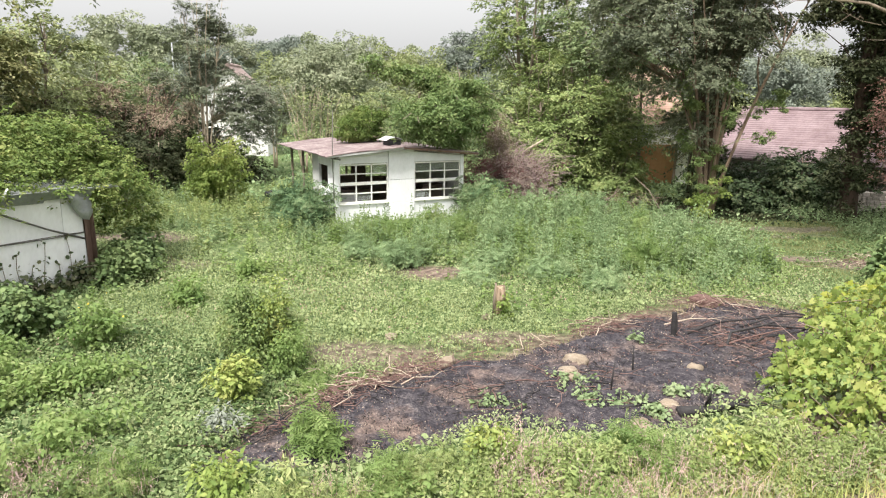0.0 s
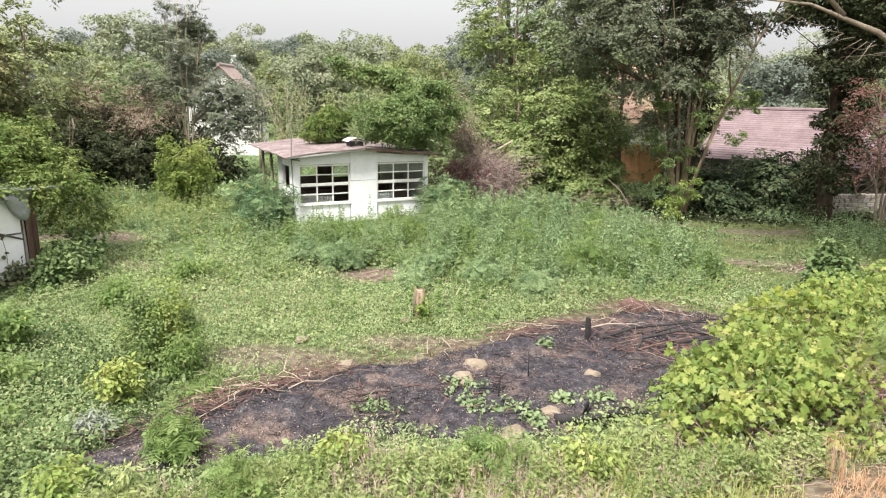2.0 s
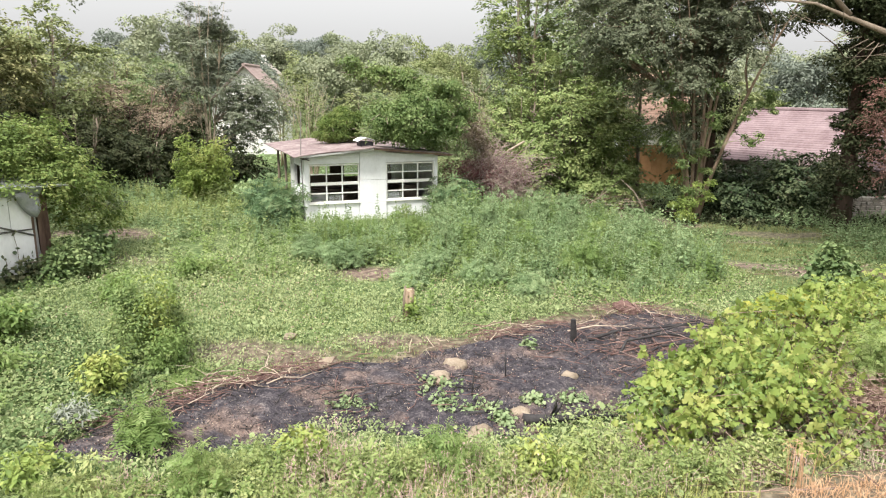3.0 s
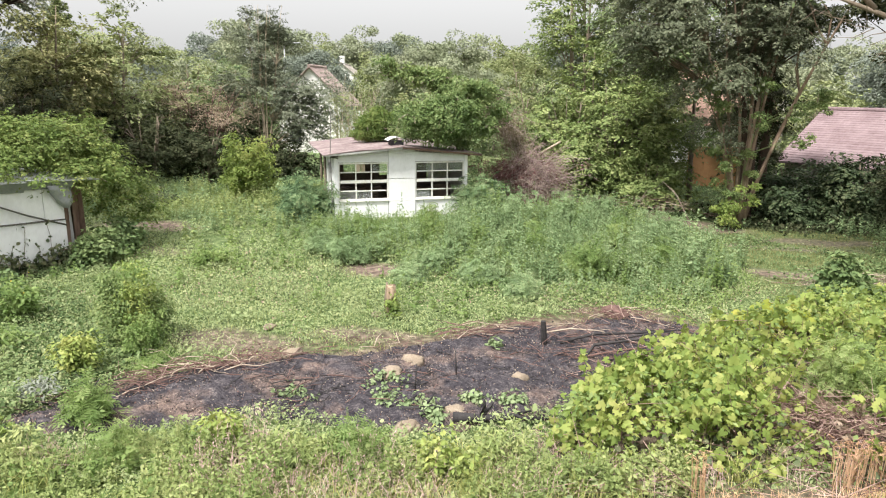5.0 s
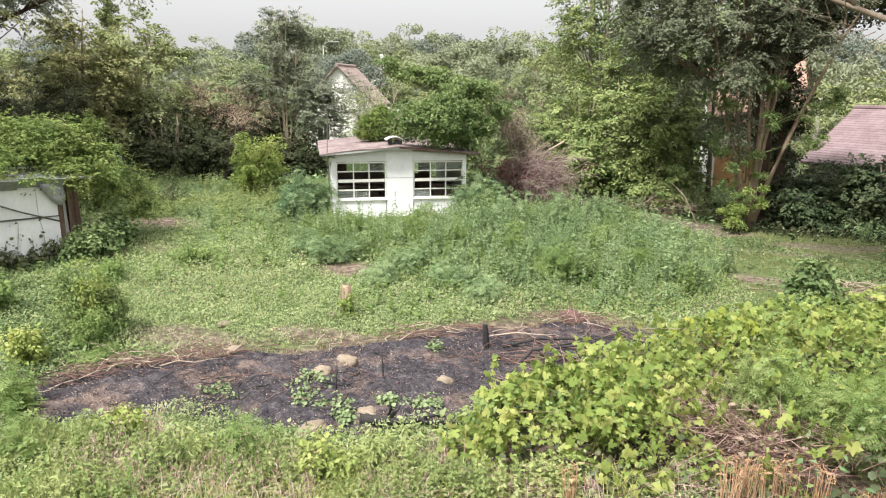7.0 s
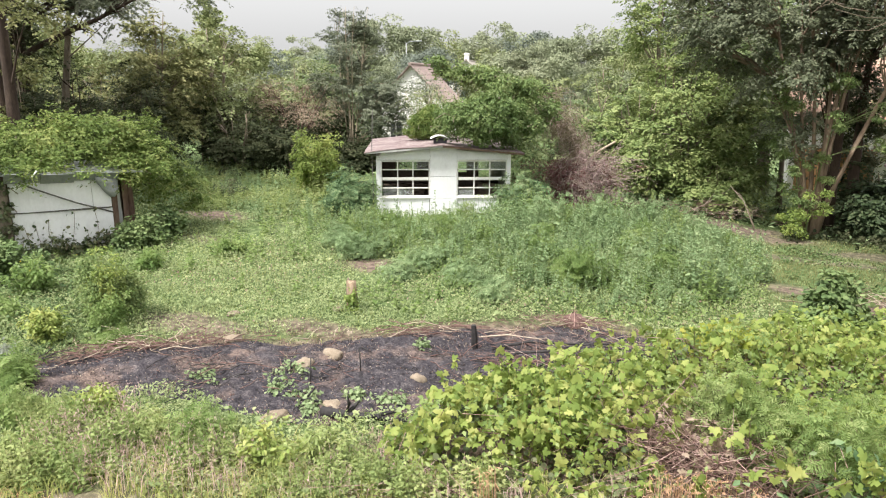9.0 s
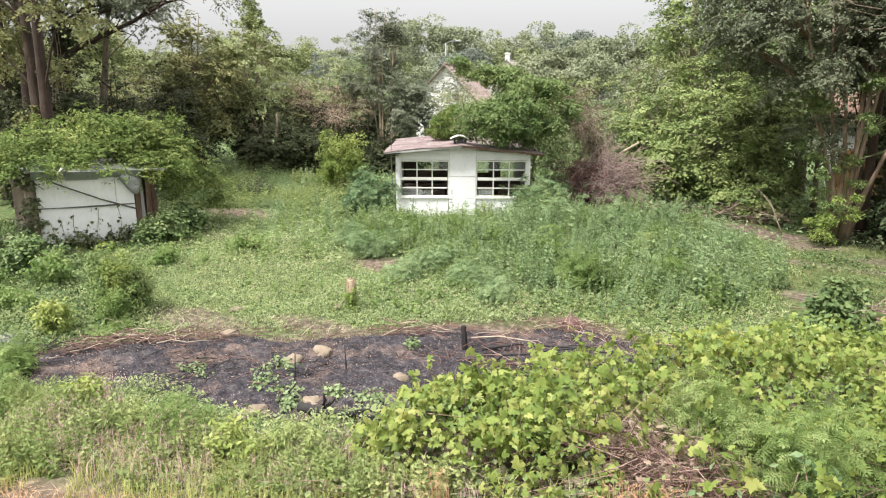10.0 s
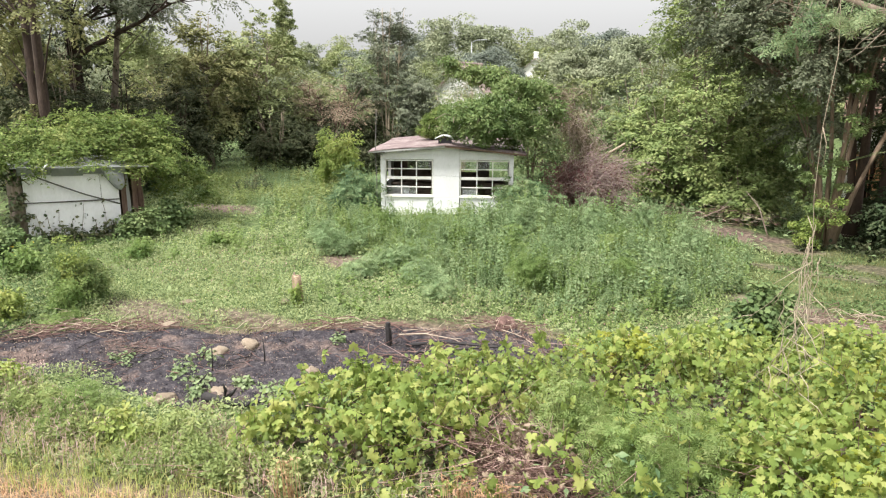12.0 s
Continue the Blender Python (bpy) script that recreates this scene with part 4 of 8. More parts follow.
# ---- houses and barn beyond the garden ----
def gable_house(name, x, y, z, turn, width, length, eave, ridge, wall_mat, roof_mat, label, chimney=None, windows=()):
    """A gabled house: its gable end lies along local x, the ridge runs along local y."""
    h = thing(name, x, y, z, turn, label, "house")
    w = width / 2
    b = Build()
    outer = [(-w, 0, -1), (w, 0, -1), (w, 0, eave), (0, 0, ridge), (-w, 0, eave)]
    b.add(outer + [(a, length, c) for a, _, c in outer], [(0, 1, 2, 3, 4), (9, 8, 7, 6, 5)] + [(i, i + 5, (i + 1) % 5 + 5, (i + 1) % 5) for i in (0, 1, 4)])
    put("wall", b.mesh("wall", wall_mat), h)
    slope = (ridge - eave) / w
    for s in (-1, 1):
        o = 0.35
        pitch = put("roof", Build().slab([(0, -0.25, ridge + 0.03), (s * (w + o), -0.25, ridge - slope * (w + o) + 0.03), (s * (w + o), length + 0.25, ridge - slope * (w + o) + 0.03), (0, length + 0.25, ridge + 0.03)][::s], 0.05).mesh("roof", roof_mat), h)
        rows_n = 24
        for k in range(rows_n):
            d0, d1 = (w + o) * k / rows_n, (w + o) * (k + 1) / rows_n + 0.04
            lift = 0.09
            za, zb = ridge - slope * d0 + lift, ridge - slope * d1 + lift + 0.018
            b = Build()
            b.add([(s * d0, -0.3, za), (s * d1, -0.3, zb), (s * d1, length + 0.3, zb), (s * d0, length + 0.3, za), (s * d0, -0.3, za - 0.07), (s * d1, -0.3, zb - 0.07), (s * d1, length + 0.3, zb - 0.07), (s * d0, length + 0.3, za - 0.07)],
                  [(0, 3, 2, 1), (4, 5, 6, 7), (0, 1, 5, 4), (1, 2, 6, 5), (2, 3, 7, 6), (3, 0, 4, 7)])
            put("tile_course", b.mesh("tile_course", roof_mat), pitch)
    n = int(length / 0.4) + 1
    for k in range(n):
        y0 = -0.3 + k * (length + 0.6) / n
        put("ridge_tile", Build().tube([(0, y0, ridge + 0.1), (0, y0 + (length + 0.6) / n + 0.03, ridge + 0.115)], 0.11, 8).mesh("ridge_tile", roof_mat), h)
    if chimney:
        cx, cy, top = chimney
        put("chimney", Build().box(cx - 0.3, cy - 0.3, eave, cx + 0.3, cy + 0.3, top).box(cx - 0.36, cy - 0.36, top - 0.22, cx + 0.36, cy + 0.36, top - 0.1).mesh("chimney", wall_mat, bevel=0.02), h)
    for wx, wz, ww, wh in windows:
        f = put("window", Build().box(wx - ww / 2, -0.05, wz, wx - ww / 2 + 0.07, 0.02, wz + wh).box(wx + ww / 2 - 0.07, -0.05, wz, wx + ww / 2, 0.02, wz + wh).box(wx - ww / 2, -0.052, wz + wh - 0.07, wx + ww / 2, 0.02, wz + wh)
                .box(wx - ww / 2, -0.052, wz, wx + ww / 2, 0.02, wz + 0.07).box(wx - 0.03, -0.045, wz, wx + 0.03, 0.02, wz + wh).mesh("window", M_FRAME), h)
        put("pane", Build().box(wx - ww / 2 + 0.07, -0.02, wz + 0.07, wx + ww / 2 - 0.07, -0.012, wz + wh - 0.07).mesh("pane", M_BLACK), f)
    return h


gable_house("village_house", -13.8, 46.0, 0.0, 4, 4.6, 3.4, 3.5, 5.75, M_RENDERWALL, M_TILE_PALE, "white rendered house with an old red tile roof", None, [(-1.2, 0.6, 1.0, 1.3)])
gable_house("village_house", -26.6, 89.0, 1.0, 12, 6.5, 10, 4.0, 6.6, M_RENDERWALL, M_STONEWALL, "far white house with a grey roof and chimney", (0, 0.6, 7.6), [(0, 2.2, 1.0, 1.2)])
TILED_HOUSE = gable_house("village_house", 10.35, 45.0, -1.0, -90, 6.0, 4.6, 3.85, 6.9, M_RENDERWALL, M_TILE_ORANGE, "pale house with an orange tile roof and orange door")
side_door = put("door", Build().box(3.0, 0.3, -0.6, 3.06, 3.9, 2.3).mesh("door", M_ORANGE, bevel=0.01), TILED_HOUSE, "wide orange-brown boarded door")
for k in range(12):
    put("plank", Build().box(3.062, 0.31 + 0.298 * k, -0.55, 3.08, 0.59 + 0.298 * k, 2.25).mesh("plank", M_ORANGE), side_door)
gable_house("stone_barn", 16.45, 37.75, -1.05, 228, 7.4, 11.0, 2.4, 4.5, M_STONEWALL, M_TILE, "rubble stone barn with a faded pink tile roof")
GARDEN_WALL = thing("garden_wall", 15.6, 27.4, -0.75, 8, "low dry wall of grey rubble stones under the trees", "stone wall")
put("core", Build().box(0, 0.06, -0.2, 5.0, 0.34, 1.12).mesh("core", M_STONEWALL), GARDEN_WALL)
rr = random.Random(21)
for course in range(7):
    u = -0.1 * (course % 2)
    while u < 5.0:
        w = rr.uniform(0.22, 0.42)
        b = Build().box(0, 0, 0, w - 0.02, 0.3, 0.155)
        b.v = [(x + rr.uniform(-0.02, 0.02), y + rr.uniform(-0.03, 0.03), z + rr.uniform(-0.015, 0.015)) for x, y, z in b.v]
        put("stone", b.mesh("stone", M_STONEWALL, bevel=0.02), GARDEN_WALL, at=pose(u, 0, 0.17 * course))
        u += w
up = thing("utility_pole", 16.6, 46.6, gzf(16.6, 46.6), 0, "grey concrete utility pole", "pole")
put("shaft", Build().tube([(0, 0, -0.2), (0.02, 0, 2.5), (0.1, 0, 4.9)], [0.16, 0.14, 0.11], 8).mesh("shaft", M_CONCRETE, True), up)
put("crossarm", Build().box(-0.5, -0.05, 4.6, 0.6, 0.05, 4.7).mesh("crossarm", M_CONCRETE, bevel=0.01), up)
lamp = thing("street_lamp", -27.5, 73.0, gzf(-27.5, 73), 0, "slim grey street lamp far behind the trees", "street lamp")
put("post", Build().tube([(0, 0, 0), (0, 0, 9.0)], [0.09, 0.06], 8).mesh("post", M_ZINC, True), lamp)
put("arm", Build().tube([(0, 0, 8.9), (0.5, 0, 9.15), (1.4, 0, 9.2)], 0.05, 6).mesh("arm", M_ZINC, True), lamp)
put("lamp_head", Build().box(1.2, -0.14, 9.12, 1.9, 0.14, 9.24).mesh("lamp_head", M_ZINC, bevel=0.03), lamp)


# ---- trees ----
def tree_meshes(height, crowns, leaf_material, bark, leaf=0.12, clumps=110, per=110, stems=((0, 0),), trunk_r=0.16, shape=OVAL, clump_r=0.45, bare_to=0.3, level=0.5, crooked=0.25, twig_r=0.022, flat=0.3, flare=1.4, ivy=False, droop=0.4):
    """The trunk-and-limbs mesh and the crown mesh of a tree that stands at the origin.
    crowns: ellipsoids (x, y, z, rx, ry, rz) that the leaf clumps fill; stems: where the stems lean at the top."""
    b = Build()
    lines = []
    for sx, sy in stems:
        k = 7
        pts = []
        ph = R.uniform(0, 6)
        for i in range(k):
            f = i / (k - 1)
            wob = crooked * math.sin(ph + 3.1 * f) * f
            pts.append((sx * f ** flare + wob * 0.6 + (0.12 * sx / (abs(sx) + 0.3)) * (1 - f), sy * f ** flare + wob * 0.5, -0.15 + (height * 0.93) * f))
        r0 = trunk_r * R.uniform(0.8, 1.1) / len(stems) ** 0.35
        b.tube(pts, [r0 * (1 - 0.86 * i / (k - 1)) * (1.35 if i == 0 else 1) for i in range(k)], 8)
        lines.append(np.array(pts))
    vol = np.array([(c[3] * c[4] * c[5]) ** 0.67 for c in crowns])
    share = np.maximum(2, (clumps / 5 * vol / vol.sum()).astype(int))
    cen = []
    for c, n in zip(crowns, share):
        d = norm(R.normal(size=(n, 3)))
        rad = R.uniform(0.3, 1.0, n) ** 0.45
        cen.append(np.array(c[:3]) + d * rad[:, None] * np.array(c[3:6]) * 0.92)
    cen = np.concatenate(cen)
    cen[:, 2] = np.maximum(cen[:, 2], 0.3)
    allp = np.concatenate(lines)
    from_p = cen - np.array((0, 0, 0.5))
    for k, q in enumerate(cen):
        low = allp[allp[:, 2] < max(q[2] - 0.25, height * bare_to * 0.5)]
        if len(low) == 0:
            continue
        a = low[np.argmin(np.linalg.norm(low - q, axis=1) + 0.4 * (q[2] - low[:, 2]))]
        from_p[k] = a
        mid = 0.5 * (a + q) + R.normal(0, 0.12, 3) + np.array((0, 0, 0.12))
        b.tube([a, mid, q], [twig_r * 1.8, twig_r * 1.2, twig_r * 0.4], 4, False)
    if ivy:
        # each bough carries a handful of leaf domes, the outer ones lower
        m, subs = len(cen), 6
        br = clump_r * 1.5 * R.uniform(0.7, 1.3, m)
        d = norm(R.normal(size=(m * subs, 3)) + np.array((0, 0, 0.25)))
        sub = np.repeat(cen, subs, 0) + d * np.array((1, 1, 0.6)) * np.repeat(br, subs)[:, None]
        sub[:, 2] = np.maximum(sub[:, 2], 0.2)
        P, face, along = domes(sub, clump_r * 0.72 * R.uniform(0.6, 1.35, len(sub)), per * clumps / len(sub), 0.5 + flat * 0.5)
    else:
        # twice as many boughs, each a fan of drooping leafy twigs
        more = cen[R.integers(0, len(cen), len(cen))] + R.normal(size=cen.shape) * np.array((1, 1, 0.6)) * clump_r * 0.8
        both, roots = np.concatenate([cen, more]), np.concatenate([from_p, from_p[R.integers(0, len(cen), len(cen))]])
        both[:, 2] = np.maximum(both[:, 2], 0.25)
        P, face, along = sprays(roots, both, clump_r, per * clumps / (7 * len(both)), droop)
    P[:, 2] = np.maximum(P[:, 2], 0.05)
    return b.mesh("limbs", bark, True), leaf_mesh("crown", P, leaf, leaf_material, shape, level, along, face)


def tree(name, x, y, label, category="tree", group="", z=None, turn=0, **spec):
    root = thing(name, x, y, gzf(x, y) if z is None else z, turn, label, category, group)
    limbs, crown = tree_meshes(**spec)
    put("trunk", limbs, root)
    put("crown", crown, root)
    return root


# slender dark tree with several stems beside the white house
tree("slender_tree", -11.4, 33.6, "slender grey-green tree with several thin stems", height=9.0, crowns=[(0.1, 0, 7.4, 1.0, 0.9, 1.4), (0.2, 0, 5.8, 1.7, 1.3, 1.6), (1.0, 0, 4.4, 2.0, 1.3, 1.3), (2.2, -0.3, 3.3, 1.4, 0.9, 1.1), (-0.9, 0, 4.2, 1.3, 1.0, 1.2), (2.4, -0.4, 2.1, 1.1, 0.8, 0.8), (2.4, -0.5, 3.9, 0.9, 0.7, 0.8), (1.8, -0.4, 2.9, 1.0, 0.8, 0.9)],
     leaf_material=M_TREE_GREY, bark=M_BARK_PALE, leaf=0.095, clumps=560, per=95, stems=((0.3, -0.6), (-0.7, -0.4), (0.8, -0.5), (-0.2, -0.3), (1.4, 0.0)), trunk_r=0.11, clump_r=0.32, droop=0.15, twig_r=0.013)
# brownish dusty elder and the dark hedge around it
tree("dusty_elder", -13.6, 31.6, "brownish half-bare elder bush with pale twigs", "bush", height=4.9, crowns=[(0, 0, 3.9, 2.6, 1.5, 1.1), (-1.2, 0, 3.0, 1.6, 1.2, 1.0), (0.8, -0.3, 2.8, 1.3, 1.0, 0.9)],
     leaf_material=M_BROWN_LEAF, bark=M_STICK, leaf=0.075, clumps=200, per=46, stems=((0.8, 0), (-1, 0.2), (1.6, 0), (-1.8, 0), (0.2, 0.3), (2.2, 0.1)), trunk_r=0.1, clump_r=0.45, twig_r=0.018)
# the understorey's deep shade is put into these near-black leaves
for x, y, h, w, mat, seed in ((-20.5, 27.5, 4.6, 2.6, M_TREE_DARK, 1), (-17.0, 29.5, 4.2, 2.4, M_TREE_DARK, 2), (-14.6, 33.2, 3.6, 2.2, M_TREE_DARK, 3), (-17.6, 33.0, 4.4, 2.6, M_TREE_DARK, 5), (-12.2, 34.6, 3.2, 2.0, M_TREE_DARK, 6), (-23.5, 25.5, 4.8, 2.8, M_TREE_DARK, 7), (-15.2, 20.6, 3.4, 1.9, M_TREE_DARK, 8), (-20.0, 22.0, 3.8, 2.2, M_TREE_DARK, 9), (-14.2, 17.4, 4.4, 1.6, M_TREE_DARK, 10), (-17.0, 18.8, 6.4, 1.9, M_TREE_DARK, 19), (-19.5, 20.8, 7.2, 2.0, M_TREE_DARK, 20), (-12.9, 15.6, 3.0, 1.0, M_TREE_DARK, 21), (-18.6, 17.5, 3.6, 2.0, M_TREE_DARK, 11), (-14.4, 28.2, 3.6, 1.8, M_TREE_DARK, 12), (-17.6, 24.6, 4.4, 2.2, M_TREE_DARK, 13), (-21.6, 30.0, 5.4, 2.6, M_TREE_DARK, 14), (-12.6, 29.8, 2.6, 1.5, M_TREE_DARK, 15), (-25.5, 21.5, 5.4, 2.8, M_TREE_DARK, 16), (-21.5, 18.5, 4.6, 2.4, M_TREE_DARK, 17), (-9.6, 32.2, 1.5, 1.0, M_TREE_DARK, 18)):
    tree("hedge_shrub", x, y, "evergreen shrub of the hedge, deep shade put into leaf colour", "shrub", "hedge behind the garden", height=h, crowns=[(0, 0, h * 0.62, w, w * 0.75, h * 0.36), (0.5, 0.2, h * 0.32, w * 0.7, w * 0.5, h * 0.22)],
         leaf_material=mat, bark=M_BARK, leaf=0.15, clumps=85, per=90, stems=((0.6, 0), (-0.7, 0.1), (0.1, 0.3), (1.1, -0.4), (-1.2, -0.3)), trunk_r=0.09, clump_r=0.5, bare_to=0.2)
# tall trees over the store hut
tree("tall_tree", -12.4, 15.4, "tall brown-barked tree wrapped in ivy beside the hut", height=14, crowns=[(0.1, 0, 3.0, 0.5, 0.45, 1.6), (-1.2, 0, 8.4, 1.9, 1.8, 1.8), (1.6, -0.4, 6.9, 1.5, 1.0, 0.8), (-1.4, 0.3, 6.0, 1.3, 1.0, 0.9), (-0.4, 0.6, 5.0, 1.0, 0.8, 0.8)],
     leaf_material=M_TREE_OLIVE, bark=M_BARK_RUST, leaf=0.12, clumps=150, per=80, stems=((0.7, 0), (-0.9, 0.2)), trunk_r=0.28, clump_r=0.42)
BOUGH_TREE = tree("tall_tree", -19.9, 21.3, "tall dark-barked tree with long spreading limbs", height=15, crowns=[(0.1, 0, 3.0, 0.8, 0.7, 2.2), (0.2, 0, 6.2, 0.9, 0.8, 1.8), (-0.3, 0, 9.0, 2.4, 2.2, 1.6), (3.4, 0.2, 8.1, 2.0, 1.3, 0.8), (6.4, 0.4, 8.0, 2.0, 1.2, 0.7), (8.6, 0.5, 7.9, 1.2, 0.9, 0.4)],
     leaf_material=M_TREE_GREY, bark=M_BARK_RUST, leaf=0.13, clumps=210, per=80, stems=((0.5, 0),), trunk_r=0.4, clump_r=0.45)
tree("leaning_tree", -19.5, 22.4, "leaning slender tree with thin high crown", height=12, crowns=[(2.0, 0, 8.6, 2.2, 1.8, 1.2), (3.6, 0, 7.6, 1.6, 1.2, 0.8)],
     leaf_material=M_TREE_GREY, bark=M_BARK, leaf=0.13, clumps=110, per=75, stems=((2.2, 0.3),), trunk_r=0.22, clump_r=0.42)
tree("tall_tree", -16.0, 17.2, "tall reddish-barked tree trunk with ivy", height=14, crowns=[(-0.1, 0, 3.2, 0.7, 0.6, 2.4), (0.0, 0, 6.4, 0.7, 0.6, 1.2), (-0.5, 0, 9, 2.4, 2.2, 2.0)], leaf_material=M_TREE_DARK, bark=M_BARK_RUST, leaf=0.13, clumps=110, per=80, stems=((0.9, 0),), trunk_r=0.3, clump_r=0.42)
tree("tall_tree", -19.6, 18.6, "tall reddish-barked tree trunk behind the hut", height=13, crowns=[(0, 0, 3.0, 0.9, 0.8, 2.2), (0.2, 0, 6.4, 1.4, 1.2, 1.8), (0, 0, 9, 2.2, 2, 1.6)], leaf_material=M_TREE_OLIVE, bark=M_BARK_RUST, leaf=0.13, clumps=140, per=80, stems=((0.2, 0.1),), trunk_r=0.26, clump_r=0.42)


def forked_limb(pts, r, twigs, seed):
    """A long limb with side twigs, in the space of the tree that bears it."""
    rr = random.Random(seed)
    limb = Build()
    limb.tube(pts, [r * (1 - 0.85 * i / (len(pts) - 1)) for i in range(len(pts))], 7)
    for _ in range(twigs):
        f = rr.uniform(0.25, 0.98) * (len(pts) - 1)
        i = min(int(f), len(pts) - 2)
        o = [pts[i][c] + (pts[i + 1][c] - pts[i][c]) * (f - i) for c in range(3)]
        l = rr.uniform(0.5, 1.7)
        m = (o[0] + 0.5 * l, o[1] + rr.gauss(0, 0.25), o[2] + rr.uniform(0.0, 0.45) * l)
        e = (o[0] + l, m[1] + rr.gauss(0, 0.25), o[2] + rr.uniform(-0.15, 0.7) * l)
        limb.tube([o, m, e], [r * 0.3, r * 0.2, 0.006], 5, False)
    return limb.mesh("limb", M_BARK_RUST, True)


put("limb", forked_limb([(0.1, 0, 5.4), (1.2, 0.1, 5.9), (2.9, 0.2, 6.4), (4.6, 0.3, 6.9), (6.3, 0.4, 7.5), (8.4, 0.5, 7.8)], 0.15, 26, 1), BOUGH_TREE, "long dark forked limb")
put("limb", forked_limb([(0.1, 0, 5.9), (1.4, -0.2, 6.8), (3.0, -0.3, 7.5), (5.0, -0.4, 8.4)], 0.11, 14, 2), BOUGH_TREE)
put("limb", forked_limb([(0.0, 0, 4.0), (-1.2, -0.2, 4.3), (-2.6, -0.4, 4.9)], 0.08, 8, 3), BOUGH_TREE)
# lighter trees behind the hut and the poplar
for x, y, h, w, mat in ((-17.0, 30.0, 7.9, 2.3, M_TREE_LIGHT), (-21.0, 33.0, 7.6, 2.2, M_TREE_OLIVE), (-27.0, 31.0, 5.6, 2.4, M_TREE_OLIVE), (-17.9, 27.0, 8.4, 1.7, M_TREE_OLIVE), (-32, 40, 6.2, 3.0, M_TREE_OLIVE), (-19.0, 40.0, 6.4, 2.2, M_TREE_LIGHT), (-15.8, 38.5, 6.0, 2.2, M_TREE_MID)):
    tree("garden_tree", x, y, "olive-green broad-leaved tree behind the hut", height=h, crowns=[(0, 0, h * 0.66, w, w * 0.9, h * 0.32), (0.4, 0, h * 0.4, w * 0.8, w * 0.7, h * 0.2)],
         leaf_material=mat, bark=M_BARK, leaf=0.17, clumps=170, per=80, stems=((0.3, 0), (-0.5, 0.1)), trunk_r=0.16, clump_r=0.55)
tree("poplar", -52.5, 69.5, "tall narrow poplar with light green leaves", height=15.5, crowns=[(0, 0, 6.5, 1.6, 1.6, 4.5), (0, 0, 10.0, 1.5, 1.5, 3.6), (0, 0, 13.4, 0.8, 0.8, 2.0)], leaf_material=M_TREE_LIGHT, bark=M_BARK, leaf=0.26, clumps=300, per=60, trunk_r=0.25, clump_r=0.5, ivy=True)

# many-stemmed ivy tree at the garden's far side
tree("ivy_tree", 10.25, 26.5, "many-stemmed tree with stripped bark and dense ivy", height=10.5, z=-0.45,
     crowns=[(-1.6, 0, 6.9, 2.4, 2.0, 2.6), (0.6, 0.3, 7.6, 1.7, 1.6, 2.3), (3.4, 0.2, 9.4, 1.6, 1.2, 0.6), (-1.0, -0.1, 3.4, 0.3, 0.25, 1.4), (-3.0, 0.3, 7.4, 1.8, 1.6, 2.1), (0.1, 0.3, 6.0, 1.2, 0.8, 0.7), (-0.2, 0.2, 8.8, 2.0, 1.4, 1.3)],
     leaf_material=M_IVYTREE, bark=M_BARK_RED, leaf=0.105, clumps=560, per=130, stems=((-2.4, 0.2), (-1.5, 0.4), (-0.9, -0.2), (0.1, 0.3), (0.6, -0.2), (1.5, 0.1), (4.2, 0.4)), trunk_r=0.2, clump_r=0.42, crooked=0.6, flare=1.3)
tree("trunk_ivy", 10.05, 26.35, "green ivy climbing the many-stemmed trunk", "ivy", z=-0.45, height=6.0, crowns=[(-0.4, -0.25, 1.6, 0.25, 0.2, 1.2), (-0.8, -0.2, 3.6, 0.3, 0.25, 1.3), (-1.3, -0.1, 5.2, 0.35, 0.3, 0.9), (0.35, -0.25, 2.0, 0.2, 0.2, 1.2), (0.6, -0.2, 4.2, 0.3, 0.25, 1.2), (1.9, 0.0, 3.6, 0.25, 0.2, 1.0), (2.4, 0.0, 4.9, 0.3, 0.25, 0.9)], leaf_material=M_BOX, bark=M_STEM, leaf=0.085, clumps=180, per=60, stems=((-1.3, -0.1), (0.6, -0.1)), trunk_r=0.03, clump_r=0.17, ivy=True, twig_r=0.006)
tree("ivy_sprout", 9.85, 25.7, "yellow-green ivy round the foot of the trunk", "ivy", z=-0.45, height=1.6, crowns=[(0, 0, 0.7, 0.45, 0.4, 0.7), (0.5, -0.1, 1.3, 0.3, 0.3, 0.6)], leaf_material=M_YELLOWBUSH, bark=M_STEM, leaf=0.09, clumps=40, per=50, trunk_r=0.03, clump_r=0.2, twig_r=0.005, ivy=True)
tree("ivy_column", 15.4, 26.1, "dark trunk wholly clad in ivy with dead brown twigs", height=12, z=-0.6,
     crowns=[(0.0, -0.2, 1.2, 0.55, 0.55, 1.2), (0.1, -0.2, 2.8, 0.5, 0.5, 1.2), (0.2, -0.2, 4.4, 0.6, 0.6, 1.2), (0.3, -0.2, 5.8, 0.8, 0.7, 1.0), (0.4, 0, 7.2, 1.3, 1.0, 1.0), (0.8, 0, 8.6, 2.4, 1.7, 1.3), (0.9, 0.2, 5.0, 0.7, 0.6, 1.0), (1.2, 0.2, 6.6, 1.0, 0.7, 1.1), (0.7, 0.1, 3.4, 0.5, 0.5, 0.8), (-1.6, 0, 7.6, 1.1, 0.8, 0.4), (-0.8, 0, 5.6, 0.6, 0.5, 0.3)], leaf_material=M_TREE_DARK, bark=M_BARK_DARK, leaf=0.13, clumps=560, per=95, stems=((0.1, 0), (0.5, 0.2)), trunk_r=0.4, ivy=True, clump_r=0.42)
